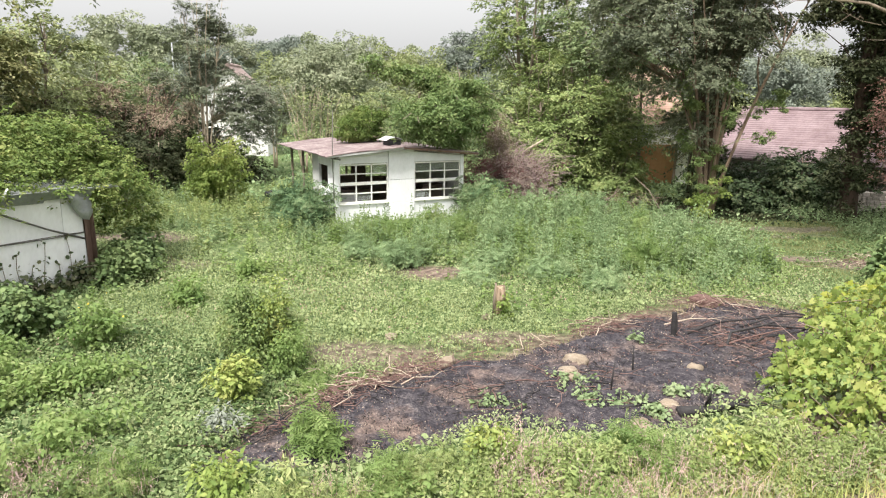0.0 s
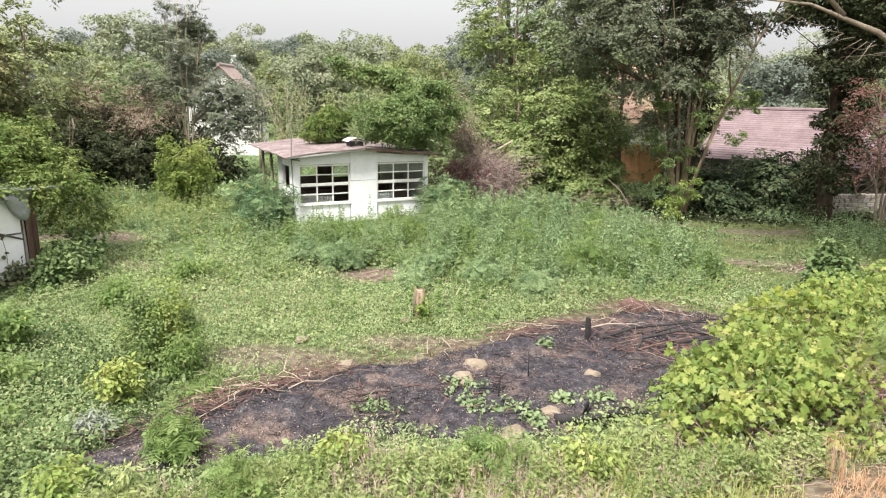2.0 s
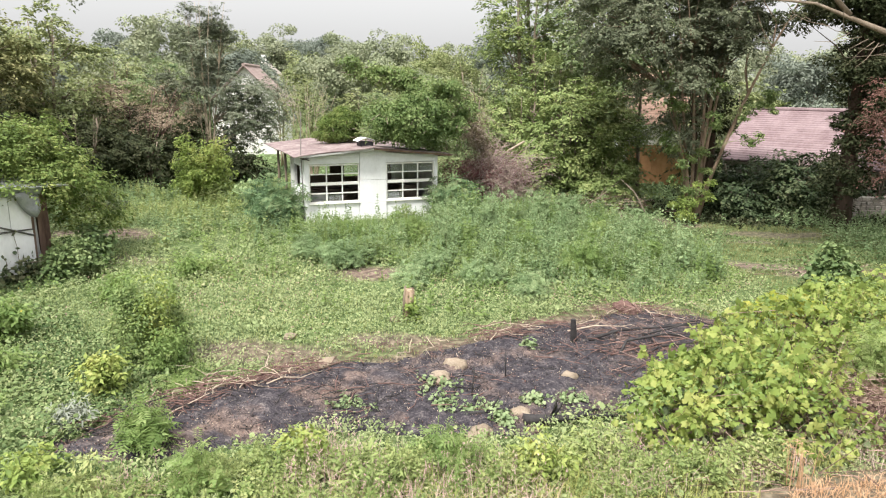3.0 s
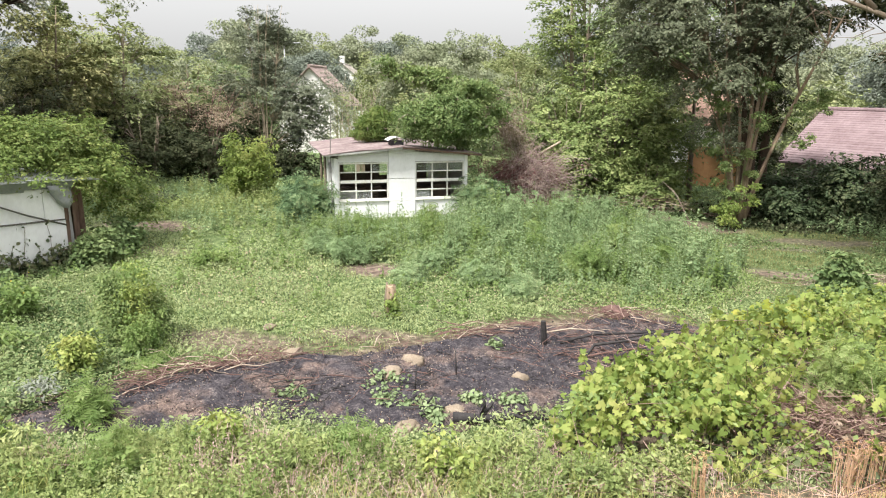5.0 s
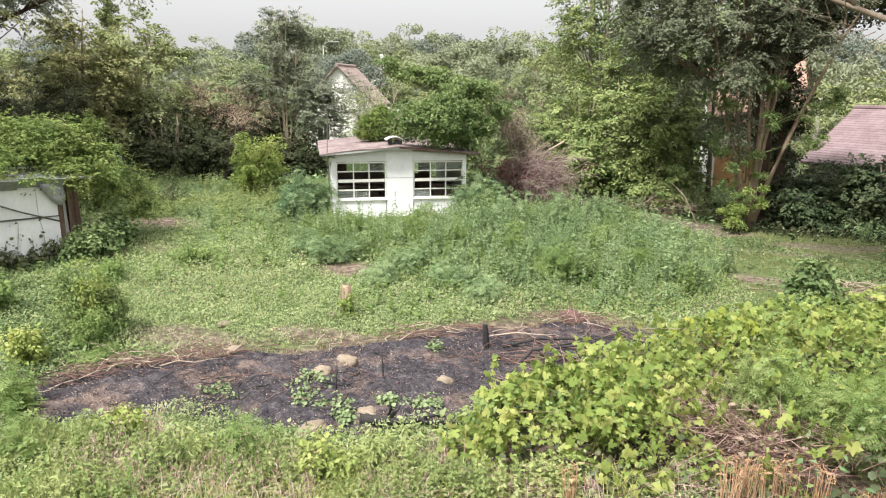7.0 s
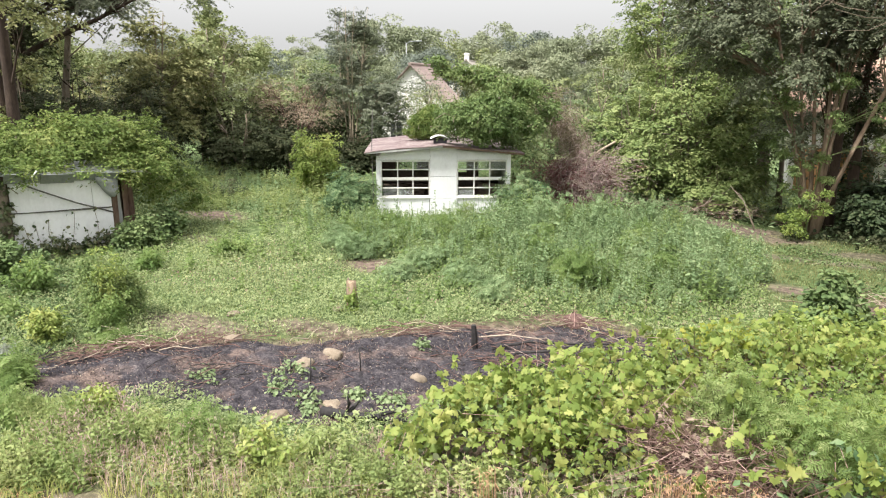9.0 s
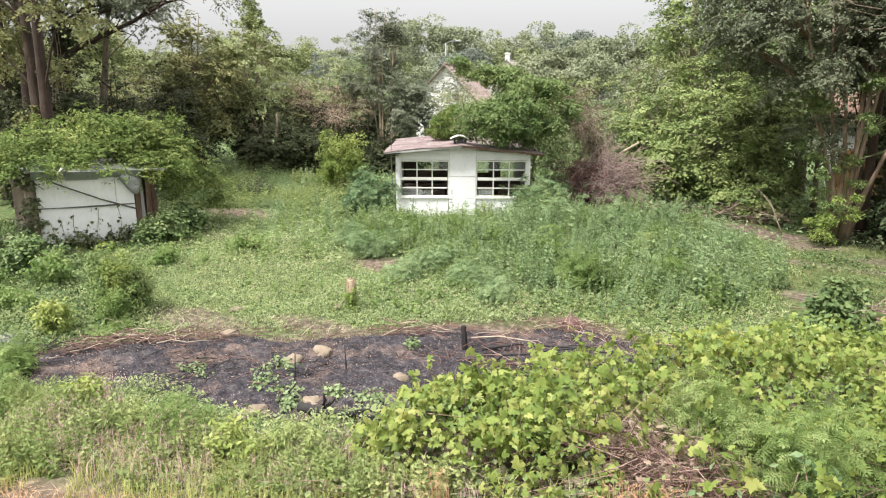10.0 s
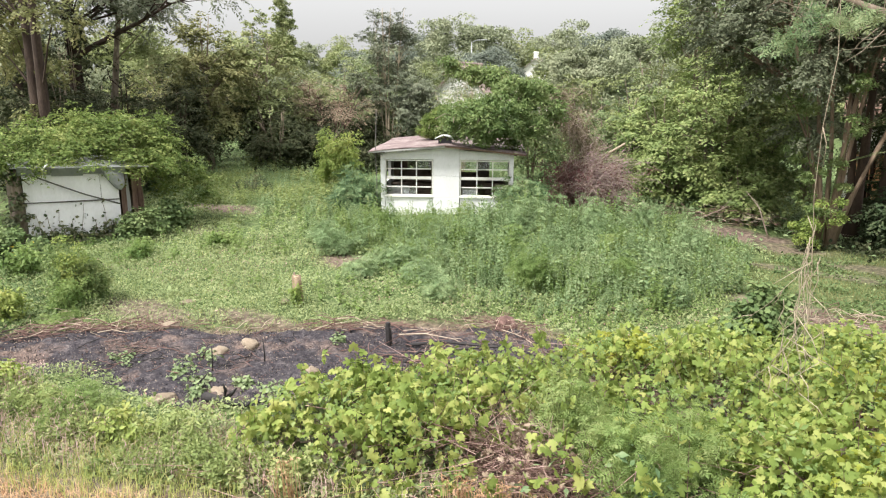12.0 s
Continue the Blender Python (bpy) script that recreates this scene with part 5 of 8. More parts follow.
tree("withered_shrub", 16.6, 24.4, "withered shrub with red-brown leaves and bare twigs", "shrub", height=5.6, crowns=[(0, 0, 4.2, 1.6, 1.2, 1.3), (0.6, 0, 2.6, 1.4, 1.0, 1.1), (-0.7, 0, 3.2, 0.9, 0.8, 1.2)], leaf_material=M_RUST_LEAF, bark=M_BARK, leaf=0.09, clumps=200, per=40, stems=((0.6, 0), (-0.7, 0), (0.1, 0.2), (1.4, 0.1)), trunk_r=0.09, clump_r=0.4)
# hazels and shrubs behind the weeds
for x, y, h, w, mat, lab in ((3.9, 31.8, 4.6, 1.7, M_HAZEL, ""), (6.0, 30.8, 5.6, 1.9, M_HAZEL, ""), (7.5, 31.6, 5.2, 1.5, M_HAZEL, ""), (5.0, 33.6, 6.8, 2.0, M_HAZEL, ""), (4.6, 29.6, 2.6, 1.3, M_HAZEL, ""), (7.2, 29.4, 2.4, 1.2, M_HAZEL, "")):
    tree("hazel_bush", x, y, "leafy mid-green hazel bush with arching stems", "bush", "hazels behind the weeds", height=h, crowns=[(0, 0, h * 0.6, w, w * 0.8, h * 0.36), (0.2, -0.3, h * 0.3, w * 0.85, w * 0.7, h * 0.22)],
         leaf_material=mat, bark=M_BARK, leaf=0.14, clumps=int(60 + 14 * h), per=85, stems=((0.8, 0), (-0.7, 0.2), (0.1, -0.3)), trunk_r=0.1, clump_r=0.5, bare_to=0.15)
for x, y, h, w, mat in ((4.3, 36.6, 11.5, 1.9, M_HAZEL), (5.0, 39.2, 13.0, 2.9, M_TREE_MID), (9.0, 38.5, 14.0, 3.2, M_TREE_MID), (6.8, 35.4, 11.0, 2.3, M_TREE_MID), (22.0, 33.0, 11, 3, M_TREE_MID), (7.4, 32.6, 8.2, 1.8, M_TREE_MID), (25.5, 27, 11, 3.2, M_TREE_DARK)):
    tree("tall_tree", x, y, "tall dense broad-leaved tree behind the hazels", "tree", height=h, crowns=[(0, 0, h * 0.62, w, w * 0.9, h * 0.3), (0.3, 0, h * 0.36, w * 0.85, w * 0.8, h * 0.2), (-0.4, 0, h * 0.84, w * 0.75, w * 0.7, h * 0.16)],
         leaf_material=mat, bark=M_BARK, leaf=0.16, clumps=190, per=85, stems=((0.6, 0), (-0.8, 0.1)), trunk_r=0.24, clump_r=0.6)
for x, y, h, w, mat in ((0.6, 34.5, 4.4, 1.9, M_TREE_MID), (2.3, 33.5, 5.2, 1.8, M_TREE_MID), (-1.6, 37.5, 5.0, 2.2, M_TREE_LIGHT), (1.4, 38.5, 6.4, 2.2, M_TREE_LIGHT), (-4.4, 38.5, 4.4, 2.0, M_TREE_LIGHT), (-2.4, 32.5, 4.4, 1.5, M_TREE_MID)):
    tree("shrub", x, y, "leafy green shrub behind the garden shed", "shrub", "shrubs behind the shed", height=h, crowns=[(0, 0, h * 0.62, w, w * 0.8, h * 0.34), (0.1, -0.3, h * 0.3, w * 0.9, w * 0.7, h * 0.2)],
         leaf_material=mat, bark=M_BARK, leaf=0.14, clumps=100, per=80, stems=((0.5, 0), (-0.6, 0.1)), trunk_r=0.09, clump_r=0.5, bare_to=0.15)
tree("ivy_clad_tree", 11.7, 29.9, "dark tree trunk clad in ivy behind the many-stemmed tree", height=9.5, z=-0.55, crowns=[(0, 0, 1.6, 0.6, 0.5, 1.6), (0, 0, 4.4, 0.7, 0.6, 1.8), (0.4, 0, 7.8, 2.0, 1.8, 1.6)], leaf_material=M_TREE_DARK, bark=M_BARK_DARK, leaf=0.14, clumps=170, per=80, stems=((0.2, 0),), trunk_r=0.26, ivy=True, clump_r=0.4)
tree("ivy_clad_tree", 10.9, 28.4, "dark ivy-choked tree close behind the many-stemmed tree", height=11, z=-0.5, crowns=[(-0.3, 0, 5.6, 1.3, 1.0, 1.0), (0.0, 0, 7.4, 1.9, 1.2, 1.2), (-1.0, 0.2, 8.9, 2.0, 1.3, 1.0), (0.8, 0.1, 9.2, 1.5, 1.2, 1.0)], leaf_material=M_IVYTREE, bark=M_BARK_DARK, leaf=0.11, clumps=260, per=95, stems=((0.2, 0), (-1.2, 0.1)), trunk_r=0.22, clump_r=0.4)
tree("tall_tree", 9.7, 33.8, "slim tree with a high crown behind the hazels", "tree", height=10, crowns=[(0, 0, 8.2, 1.9, 1.6, 1.8), (-0.5, 0, 9.6, 1.6, 1.3, 1.2)], leaf_material=M_TREE_MID, bark=M_BARK, leaf=0.14, clumps=150, per=85, stems=((-0.3, 0),), trunk_r=0.14, clump_r=0.5)
tree("dark_tree", 11.3, 31.2, "dark leafy young tree before the tiled house", height=6.6, crowns=[(0, 0, 3.7, 1.25, 1.0, 1.5), (0.1, 0, 5.6, 1.6, 1.2, 1.3)], leaf_material=M_IVYTREE, bark=M_BARK_DARK, leaf=0.11, clumps=150, per=85, stems=((0.2, 0), (-0.5, 0.1)), trunk_r=0.1, clump_r=0.4)
# shrubs added as a dark backdrop, shade put into their leaf colour
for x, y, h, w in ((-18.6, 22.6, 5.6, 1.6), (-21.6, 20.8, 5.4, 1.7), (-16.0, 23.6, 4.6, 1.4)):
    tree("hedge_shrub", x, y, "evergreen shrub between the tall trunks, shade put into leaf colour", "shrub", "hedge behind the garden", height=h, crowns=[(0, 0, h * 0.62, w, w * 0.75, h * 0.36), (0.3, 0.2, h * 0.32, w * 0.8, w * 0.6, h * 0.24)],
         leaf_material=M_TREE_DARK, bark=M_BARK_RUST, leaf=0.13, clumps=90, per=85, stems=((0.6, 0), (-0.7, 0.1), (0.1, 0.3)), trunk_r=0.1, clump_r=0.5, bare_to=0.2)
# dark shrubs in front of the barn
for x, y, h, w in ((14.2, 29.6, 2.1, 1.6), (16.4, 30.0, 2.4, 1.6), (12.6, 28.0, 1.3, 1.0), (18.2, 29.0, 2.8, 1.8), (12.3, 30.4, 2.4, 1.3), (14.6, 28.4, 2.6, 1.3)):
    tree("dark_shrub", x, y, "dark green shrub in front of the barn", "shrub", "shrubs before the barn", height=h, crowns=[(0, 0, h * 0.55, w, w * 0.8, h * 0.45)], leaf_material=M_BARNSHRUB, bark=M_BARK, leaf=0.14, clumps=80, per=85, stems=((0.4, 0), (-0.5, 0)), trunk_r=0.07, clump_r=0.42, bare_to=0.1)
tree("bright_tree", 19.5, 50.0, "bright yellow-green tree behind the barn", height=6.0, crowns=[(0, 0, 3.8, 3.0, 2.4, 2.2)], leaf_material=M_TREE_LIGHT, bark=M_BARK, leaf=0.24, clumps=90, per=55, trunk_r=0.18, clump_r=0.7)
tree("bright_tree", 14.0, 41.5, "bright green tree beside the barn", height=5.0, crowns=[(0, 0, 3.0, 1.7, 1.5, 1.9)], leaf_material=M_TREE_LIGHT, bark=M_BARK, leaf=0.18, clumps=70, per=60, trunk_r=0.12, clump_r=0.55)
# pale stems behind the shed
tree("pale_willow", -5.6, 31.5, "sparse shrub of tall pale stems", "shrub", height=4.6, crowns=[(0, 0, 2.9, 1.3, 1.0, 1.6)], leaf_material=M_TREE_LIGHT, bark=M_TWIG, leaf=0.1, clumps=130, per=30,
     stems=tuple((0.28 * k - 1.3, 0.2 * math.sin(k * 2.2)) for k in range(10)), trunk_r=0.075, clump_r=0.4, twig_r=0.01)
tree("pale_willow", -7.2, 36.5, "sparse shrub of tall pale stems", "shrub", height=5.0, crowns=[(0, 0, 3.4, 1.5, 1.0, 1.5)], leaf_material=M_TREE_GREY, bark=M_TWIG, leaf=0.1, clumps=50, per=16,
     stems=tuple((0.3 * k - 1.3, 0.2 * math.sin(k * 2.2)) for k in range(9)), trunk_r=0.075, clump_r=0.4, twig_r=0.01)

tree("thin_birch", -9.3, 39.0, "thin sparse-leaved sapling before the white house", height=5.6, crowns=[(0, 0, 3.6, 1.0, 0.8, 1.7)], leaf_material=M_TREE_GREY, bark=M_BARK_PALE, leaf=0.1, clumps=110, per=50, stems=((0.3, 0), (-0.4, 0.1)), trunk_r=0.08, clump_r=0.4)
# the far woods: four crowns, set out again and again along the skyline
far_kinds = []
for k in range(4):
    h = 7.5
    sets = [(0, 0, 5.8, 5.0, 4.6, 4.2), (2.0 - k, 0.6, 7.6, 3.0, 2.8, 2.3), (-2.4 + 0.6 * k, 0, 5.6, 3.0, 2.8, 2.6), (0.6, 0, 2.8, 3.6, 3.2, 2.2)]
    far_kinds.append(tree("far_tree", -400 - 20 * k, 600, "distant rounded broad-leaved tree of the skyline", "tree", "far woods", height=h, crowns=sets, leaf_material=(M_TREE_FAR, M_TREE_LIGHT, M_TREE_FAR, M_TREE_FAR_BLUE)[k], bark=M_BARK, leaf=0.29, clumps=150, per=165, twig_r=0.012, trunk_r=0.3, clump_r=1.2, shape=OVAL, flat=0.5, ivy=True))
spots = []
for k in range(38):
    a = radians(-64 + 2.75 * k)
    d = 78 + 14 * math.sin(k * 2.4) + 6 * math.sin(k * 5.1)
    spots.append((6 + d * math.sin(a), d * math.cos(a), 0.74 + 0.12 * math.sin(k * 1.9) + 0.08 * math.sin(k * 4.3), k))
for k in range(26):
    a = radians(-62 + 3.6 * k)
    d = 118 + 12 * math.sin(k * 1.7)
    if 4 <= k <= 8:
        d += 34
    spots.append((6 + d * math.sin(a), d * math.cos(a), 1.24 + 0.12 * math.sin(k * 2.7) + (0.08 if 9 <= k <= 13 else 0.0), k + 2))
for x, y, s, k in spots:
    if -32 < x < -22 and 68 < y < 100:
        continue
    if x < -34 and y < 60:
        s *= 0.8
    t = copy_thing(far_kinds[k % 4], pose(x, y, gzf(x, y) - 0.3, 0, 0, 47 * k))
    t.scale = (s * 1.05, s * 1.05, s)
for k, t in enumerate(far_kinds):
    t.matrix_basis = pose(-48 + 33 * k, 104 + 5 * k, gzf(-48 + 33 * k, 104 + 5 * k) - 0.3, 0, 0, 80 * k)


# ---- vines on the shed and the hut ----
def vine_mass(name, label, blobs, mat, leaf, clumps, per, shape=OVAL, clump_r=0.32, category="vine", woody=M_BARK, root=(0, 0, 0), arching=False):
    """A heap of climbing stems and leaves that lies over something."""
    x, y, z = root
    ob = thing(name, x, y, z, 0, label, category)
    vol = np.array([(c[3] * c[4] * c[5]) ** 0.67 for c in blobs])
    share = np.maximum(2, (clumps * vol / vol.sum()).astype(int))
    cen = np.concatenate([np.array(c[:3]) + norm(R.normal(size=(n, 3))) * (R.uniform(0.4, 1.0, n) ** 0.5)[:, None] * np.array(c[3:6]) for c, n in zip(blobs, share)]) - np.array(root)
    b = Build()
    for q in cen[:: max(1, len(cen) // 60)]:
        p = q + R.normal(0, 0.25, 3) * (1, 1, 0.3) + np.array((0, 0, -0.12))
        b.tube([p, 0.5 * (p + q) + R.normal(0, 0.06, 3), q], [0.012, 0.009, 0.005], 4, False)
    put("branchwork", b.mesh("branchwork", woody, True), ob)["kind"] = "stuff"
    if arching:
        hub = np.repeat(np.array([c[:3] for c in blobs]) - np.array(root) - np.array((0, 0, 0.3)), share, 0)
        P, face, along = sprays(hub, cen, clump_r, per / 7, 0.45)
    else:
        P, face, along = domes(cen, clump_r * 0.9 * R.uniform(0.6, 1.3, len(cen)), per, 0.7)
    put("leaves", leaf_mesh("leaves", P, leaf, mat, shape, 0.9, along, face), ob)
    return ob


vine_mass("roof_vine", "lush green climbing vine piled on the shed roof",
          [(-0.55, 23.2, 3.15, 1.15, 0.9, 0.75), (0.1, 23.7, 3.45, 1.1, 0.9, 0.8), (0.3, 24.2, 3.0, 1.3, 0.9, 0.65), (-0.2, 23.0, 2.95, 0.7, 0.45, 0.4), (0.8, 25.2, 3.6, 1.1, 1.0, 0.9), (0.5, 24.4, 4.1, 0.9, 0.8, 0.55), (-0.6, 23.6, 3.7, 0.8, 0.7, 0.45)], M_VINE, 0.105, 230, 110, OVAL, 0.34, root=(-0.4, 23.4, 2.45))
vine_mass("leaning_ivy", "ivy-clad broken trunk arching over the shed",
          [(-2.5, 24.9, 5.15, 0.35, 0.3, 0.26), (-2.15, 24.95, 4.9, 0.45, 0.35, 0.32), (-1.6, 25.0, 4.75, 0.55, 0.4, 0.36), (-1.0, 25.1, 4.75, 0.5, 0.4, 0.38), (-0.5, 25.0, 4.6, 0.5, 0.4, 0.4), (0.0, 25.0, 4.3, 0.6, 0.5, 0.5)], M_BOX, 0.11, 90, 80, OVAL, 0.26, root=(0.2, 25.0, 2.4))
vine_mass("roof_shrub", "round olive-green shrub on the shed roof", [(-3.0, 25.0, 2.72, 0.8, 0.55, 0.25), (-2.9, 25.0, 3.05, 0.75, 0.5, 0.35), (-2.6, 25.1, 3.35, 0.55, 0.4, 0.28)], M_HUTVINE, 0.1, 220, 110, NARROW, 0.2, "shrub", root=(-3.0, 25.0, 2.42))
hv = lambda blobs: [(*at_hut(u, v, z + 0.2), rx, ry, rz) for u, v, z, rx, ry, rz in blobs]
vine_mass("hut_vine", "bright bramble and vine heaped over the hut roof",
          hv([(0.4, 1.0, 2.5, 1.1, 1.3, 0.55), (1.7, 1.0, 2.45, 1.0, 1.2, 0.6), (1.6, 2.0, 2.9, 1.1, 1.3, 0.55), (3.0, 1.2, 2.6, 1.0, 1.0, 0.65), (2.4, 1.6, 3.0, 0.8, 0.8, 0.4), (3.7, 0.9, 2.3, 0.7, 0.7, 0.45), (-1.1, 1.2, 2.35, 1.2, 1.2, 0.6), (3.9, 1.6, 2.1, 0.8, 0.7, 0.5), (0.8, -0.2, 2.1, 0.7, 0.2, 0.2), (1.9, -0.22, 1.98, 0.5, 0.16, 0.22), (2.5, -0.1, 1.95, 0.4, 0.2, 0.28), (0.1, -0.25, 2.0, 0.35, 0.2, 0.3), (4.3, 1.0, 1.5, 0.7, 0.7, 0.6), (4.9, 1.4, 0.9, 0.6, 0.7, 0.6), (3.6, 1.8, 2.9, 0.9, 0.9, 0.45), (3.6, 0.2, 1.95, 0.5, 0.4, 0.35), (-0.4, 0.0, 2.15, 0.3, 0.5, 0.25), (3.2, 0.1, 2.05, 0.35, 0.5, 0.25)]), M_HUTVINE, 0.088, 520, 95, OVAL, 0.24, root=at_hut(1.5, 1.2, 2.18), arching=True)
vine_mass("hut_creeper", "leafy creeper hanging at the foot of the hut", hv([(-0.25, -0.15, 1.5, 0.16, 0.25, 0.6), (-0.25, -0.15, 0.8, 0.18, 0.3, 0.5), (-0.3, -0.35, 0.15, 0.4, 0.6, 0.4), (0.9, -0.3, 0.0, 0.25, 0.7, 0.25), (1.9, -0.3, 0.05, 0.25, 0.5, 0.3)]), M_DARKBUSH, 0.09, 54, 38, ROUND, 0.2, root=at_hut(0.8, -0.4, 0.02))
# a few single trails on the white sheets
tr = Build()
tp = []
for k in range(8):
    u = 0.25 + 0.28 * k
    pts = [at_hut(u + 0.05 * math.sin(k + j * 1.3), -0.06, 0.1 + (0.26 + 0.12 * math.sin(k * 3.3)) * j) for j in range(4)]
    tr.tube(pts, 0.007, 4, False)
    tp += [p for p in pts for _ in range(4)]
tx, ty, _ = at_hut(1.2, -0.06, 0)
trail = thing("creeper_trails", tx, ty, 0.02, 0, "thin creeper trails with dark leaves on white sheeting", "creeper")
to = put("branchwork", tr.mesh("branchwork", M_BARK), trail)
tl = put("leaves", leaf_mesh("leaves", np.array(tp) + R.normal(0, 0.05, (len(tp), 3)), 0.085, M_DARKBUSH, ROUND, 0.3), trail)
for o in (to, tl):
    o.matrix_basis = Matrix.Translation((-tx, -ty, -0.02))

# fallen dead conifer beside the shed: bare twigs fanning out of a dark heart, limp brown sprays above
dead = thing("fallen_dead_tree", 2.05, 26.3, gzf(2.05, 26.3), 0, "fallen dead tree with withered mauve-brown twigs", "dead tree")
b = Build()
b.tube([(1.3, 0.7, 0.0), (0.9, 0.6, 1.0), (0.4, 0.6, 2.0), (-0.5, 0.8, 3.1), (-1.5, 1.2, 4.4)], [0.13, 0.11, 0.08, 0.05, 0.02], 8)
b.tube([(0.5, 0.4, 1.5), (1.2, 0.1, 2.15), (1.75, 0.0, 2.5)], [0.05, 0.045, 0.04], 8)
put("trunk", b.mesh("trunk", M_BARK_PALE, True), dead)


def dead_twigs(name, label, origin, way, r, mat, bend=0.15):
    """Thin twigs that bow on their way out: three short lengths each."""
    mid1 = origin + 0.35 * way + R.normal(0, 0.05, way.shape) + np.array((0, 0, bend))
    mid2 = origin + 0.7 * way + R.normal(0, 0.07, way.shape) + np.array((0, 0, bend))
    end = origin + way
    for q in (mid1, mid2, end):
        q[:, 2] = np.maximum(q[:, 2], 0.06)
    v1, f1 = stem_arrays(origin, mid1, r)
    v2, f2 = stem_arrays(mid1, mid2, r * 0.8)
    v3, f3 = stem_arrays(mid2, end, r * 0.55)
    V, F, S = join_arrays((v1, f1, 0), (v2, f2, 0), (v3, f3, 0))
    put(name, raw_mesh(name, V, F, np.full(len(F), 3), mat), dead, label)["kind"] = "stuff"
    return mid1, mid2, end


n = 620
o = np.array((0.3, 0.2, 0.85)) + R.normal(size=(n, 3)) * (0.6, 0.3, 0.42)
w = norm(R.normal(size=(n, 3)) * (0.9, 0.6, 0.6) + np.array((0.35, -0.4, 0.12))) * R.uniform(0.5, 1.35, (n, 1))
m1, m2, m3 = dead_twigs("red_brushwood", "", o, w, 0.010, M_STICK)
rp = np.concatenate([o + (m1 - o) * R.uniform(0, 1, (n, 1)) + R.normal(0, 0.08, (n, 3)) for _ in range(11)] + [m1 + (m2 - m1) * R.uniform(0, 1, (n, 1)) + R.normal(0, 0.06, (n, 3)) for _ in range(9)])
put("withered_foliage", leaf_mesh("withered_foliage", rp[(rp[:, 2] > 0.05) & (rp[:, 2] < 1.75)], 0.12, M_RED_LEAF, NARROW, 0.1), dead, "red-brown withered needles")
n = 520
o = np.array((0.6, -0.15, 1.05)) + R.normal(size=(n, 3)) * (0.45, 0.25, 0.4)
w = norm(np.stack([R.normal(0.7, 0.45, n), R.normal(-0.3, 0.35, n), R.normal(0.12, 0.42, n)], 1)) * R.uniform(0.7, 1.7, (n, 1))
m1, m2, m3 = dead_twigs("pale_brushwood", "pale mauve-grey bare twigs fanning outwards", o, w, 0.013, M_DEADTWIG, 0.1)
rp = np.concatenate([m2 + (m3 - m2) * R.uniform(-0.8, 1, (n, 1)) + R.normal(0, 0.04, (n, 3)) for _ in range(4)])
put("dry_needles", leaf_mesh("dry_needles", rp, 0.085, M_DUSTY_LEAF, NARROW, 0.1), dead)
# limp sprays hanging from the broken top
n = 230
f = R.uniform(0.0, 1.0, n)
o = np.stack([0.3 - 1.6 * f, 0.45 + 0.5 * f, 2.0 + 2.2 * f], 1) + R.normal(0, 0.22, (n, 3))
w = np.stack([R.normal(0.35, 0.4, n), R.normal(-0.25, 0.2, n), -R.uniform(0.2, 1.1, n)], 1)
m1, m2, m3 = dead_twigs("hanging_brushwood", "long pale drooping dead twigs", o, w, 0.009, M_DEADTWIG, 0.22)
rp = np.concatenate([o + (m2 - o) * R.uniform(0, 1, (n, 1)) + R.normal(0, 0.09, (n, 3)) for _ in range(26)])
put("limp_foliage", leaf_mesh("limp_foliage", rp, 0.11, M_LIMP_LEAF, NARROW, 0.3), dead, "limp olive-brown dying sprays")



# ---- low plants ----
def shrub(name, x, y, label, h, w, mat, leaf, clumps, per, shape=OVAL, category="bush", clump_r=0.16, group="", stems=6, level=0.6):
    """A small bush: thin stems fanning out of the ground, leaves along them."""
    root = thing(name, x, y, gzf(x, y), 0, label, category, group)
    lobes = 7
    la = R.uniform(0, 2 * np.pi, lobes) + np.arange(lobes) * 2.4
    lr = w * R.uniform(0.1, 0.75, lobes)
    lh = h * R.uniform(0.55, 1.12, lobes)
    pick = R.integers(0, lobes, clumps)
    d = norm(R.normal(size=(clumps, 3)) * (1, 1, 1.1))
    cen = d * (R.uniform(0.2, 1.0, clumps) ** 0.6)[:, None] * np.stack([0.52 * w + 0 * lh[pick], 0.52 * w + 0 * lh[pick], 0.5 * lh[pick]], 1)
    cen = cen + np.stack([np.cos(la[pick]) * lr[pick], np.sin(la[pick]) * lr[pick], 0.5 * lh[pick]], 1)
    b = Build()
    for q in cen[:: max(1, clumps // (stems * 3))]:
        b.tube([(q[0] * 0.15, q[1] * 0.15, -0.04), (q[0] * 0.5, q[1] * 0.5, q[2] * 0.55), tuple(q)], [0.013, 0.009, 0.004], 4, False)
    put("branchwork", b.mesh("branchwork", M_STEM, True), root)["kind"] = "stuff"
    P, face, along = domes(cen, clump_r * R.uniform(0.6, 1.3, clumps), per, 0.8)
    P[:, 2] = np.maximum(P[:, 2], 0.03)
    put("leaves", leaf_mesh("leaves", P, leaf, mat, shape, level, along, face), root)
    return root


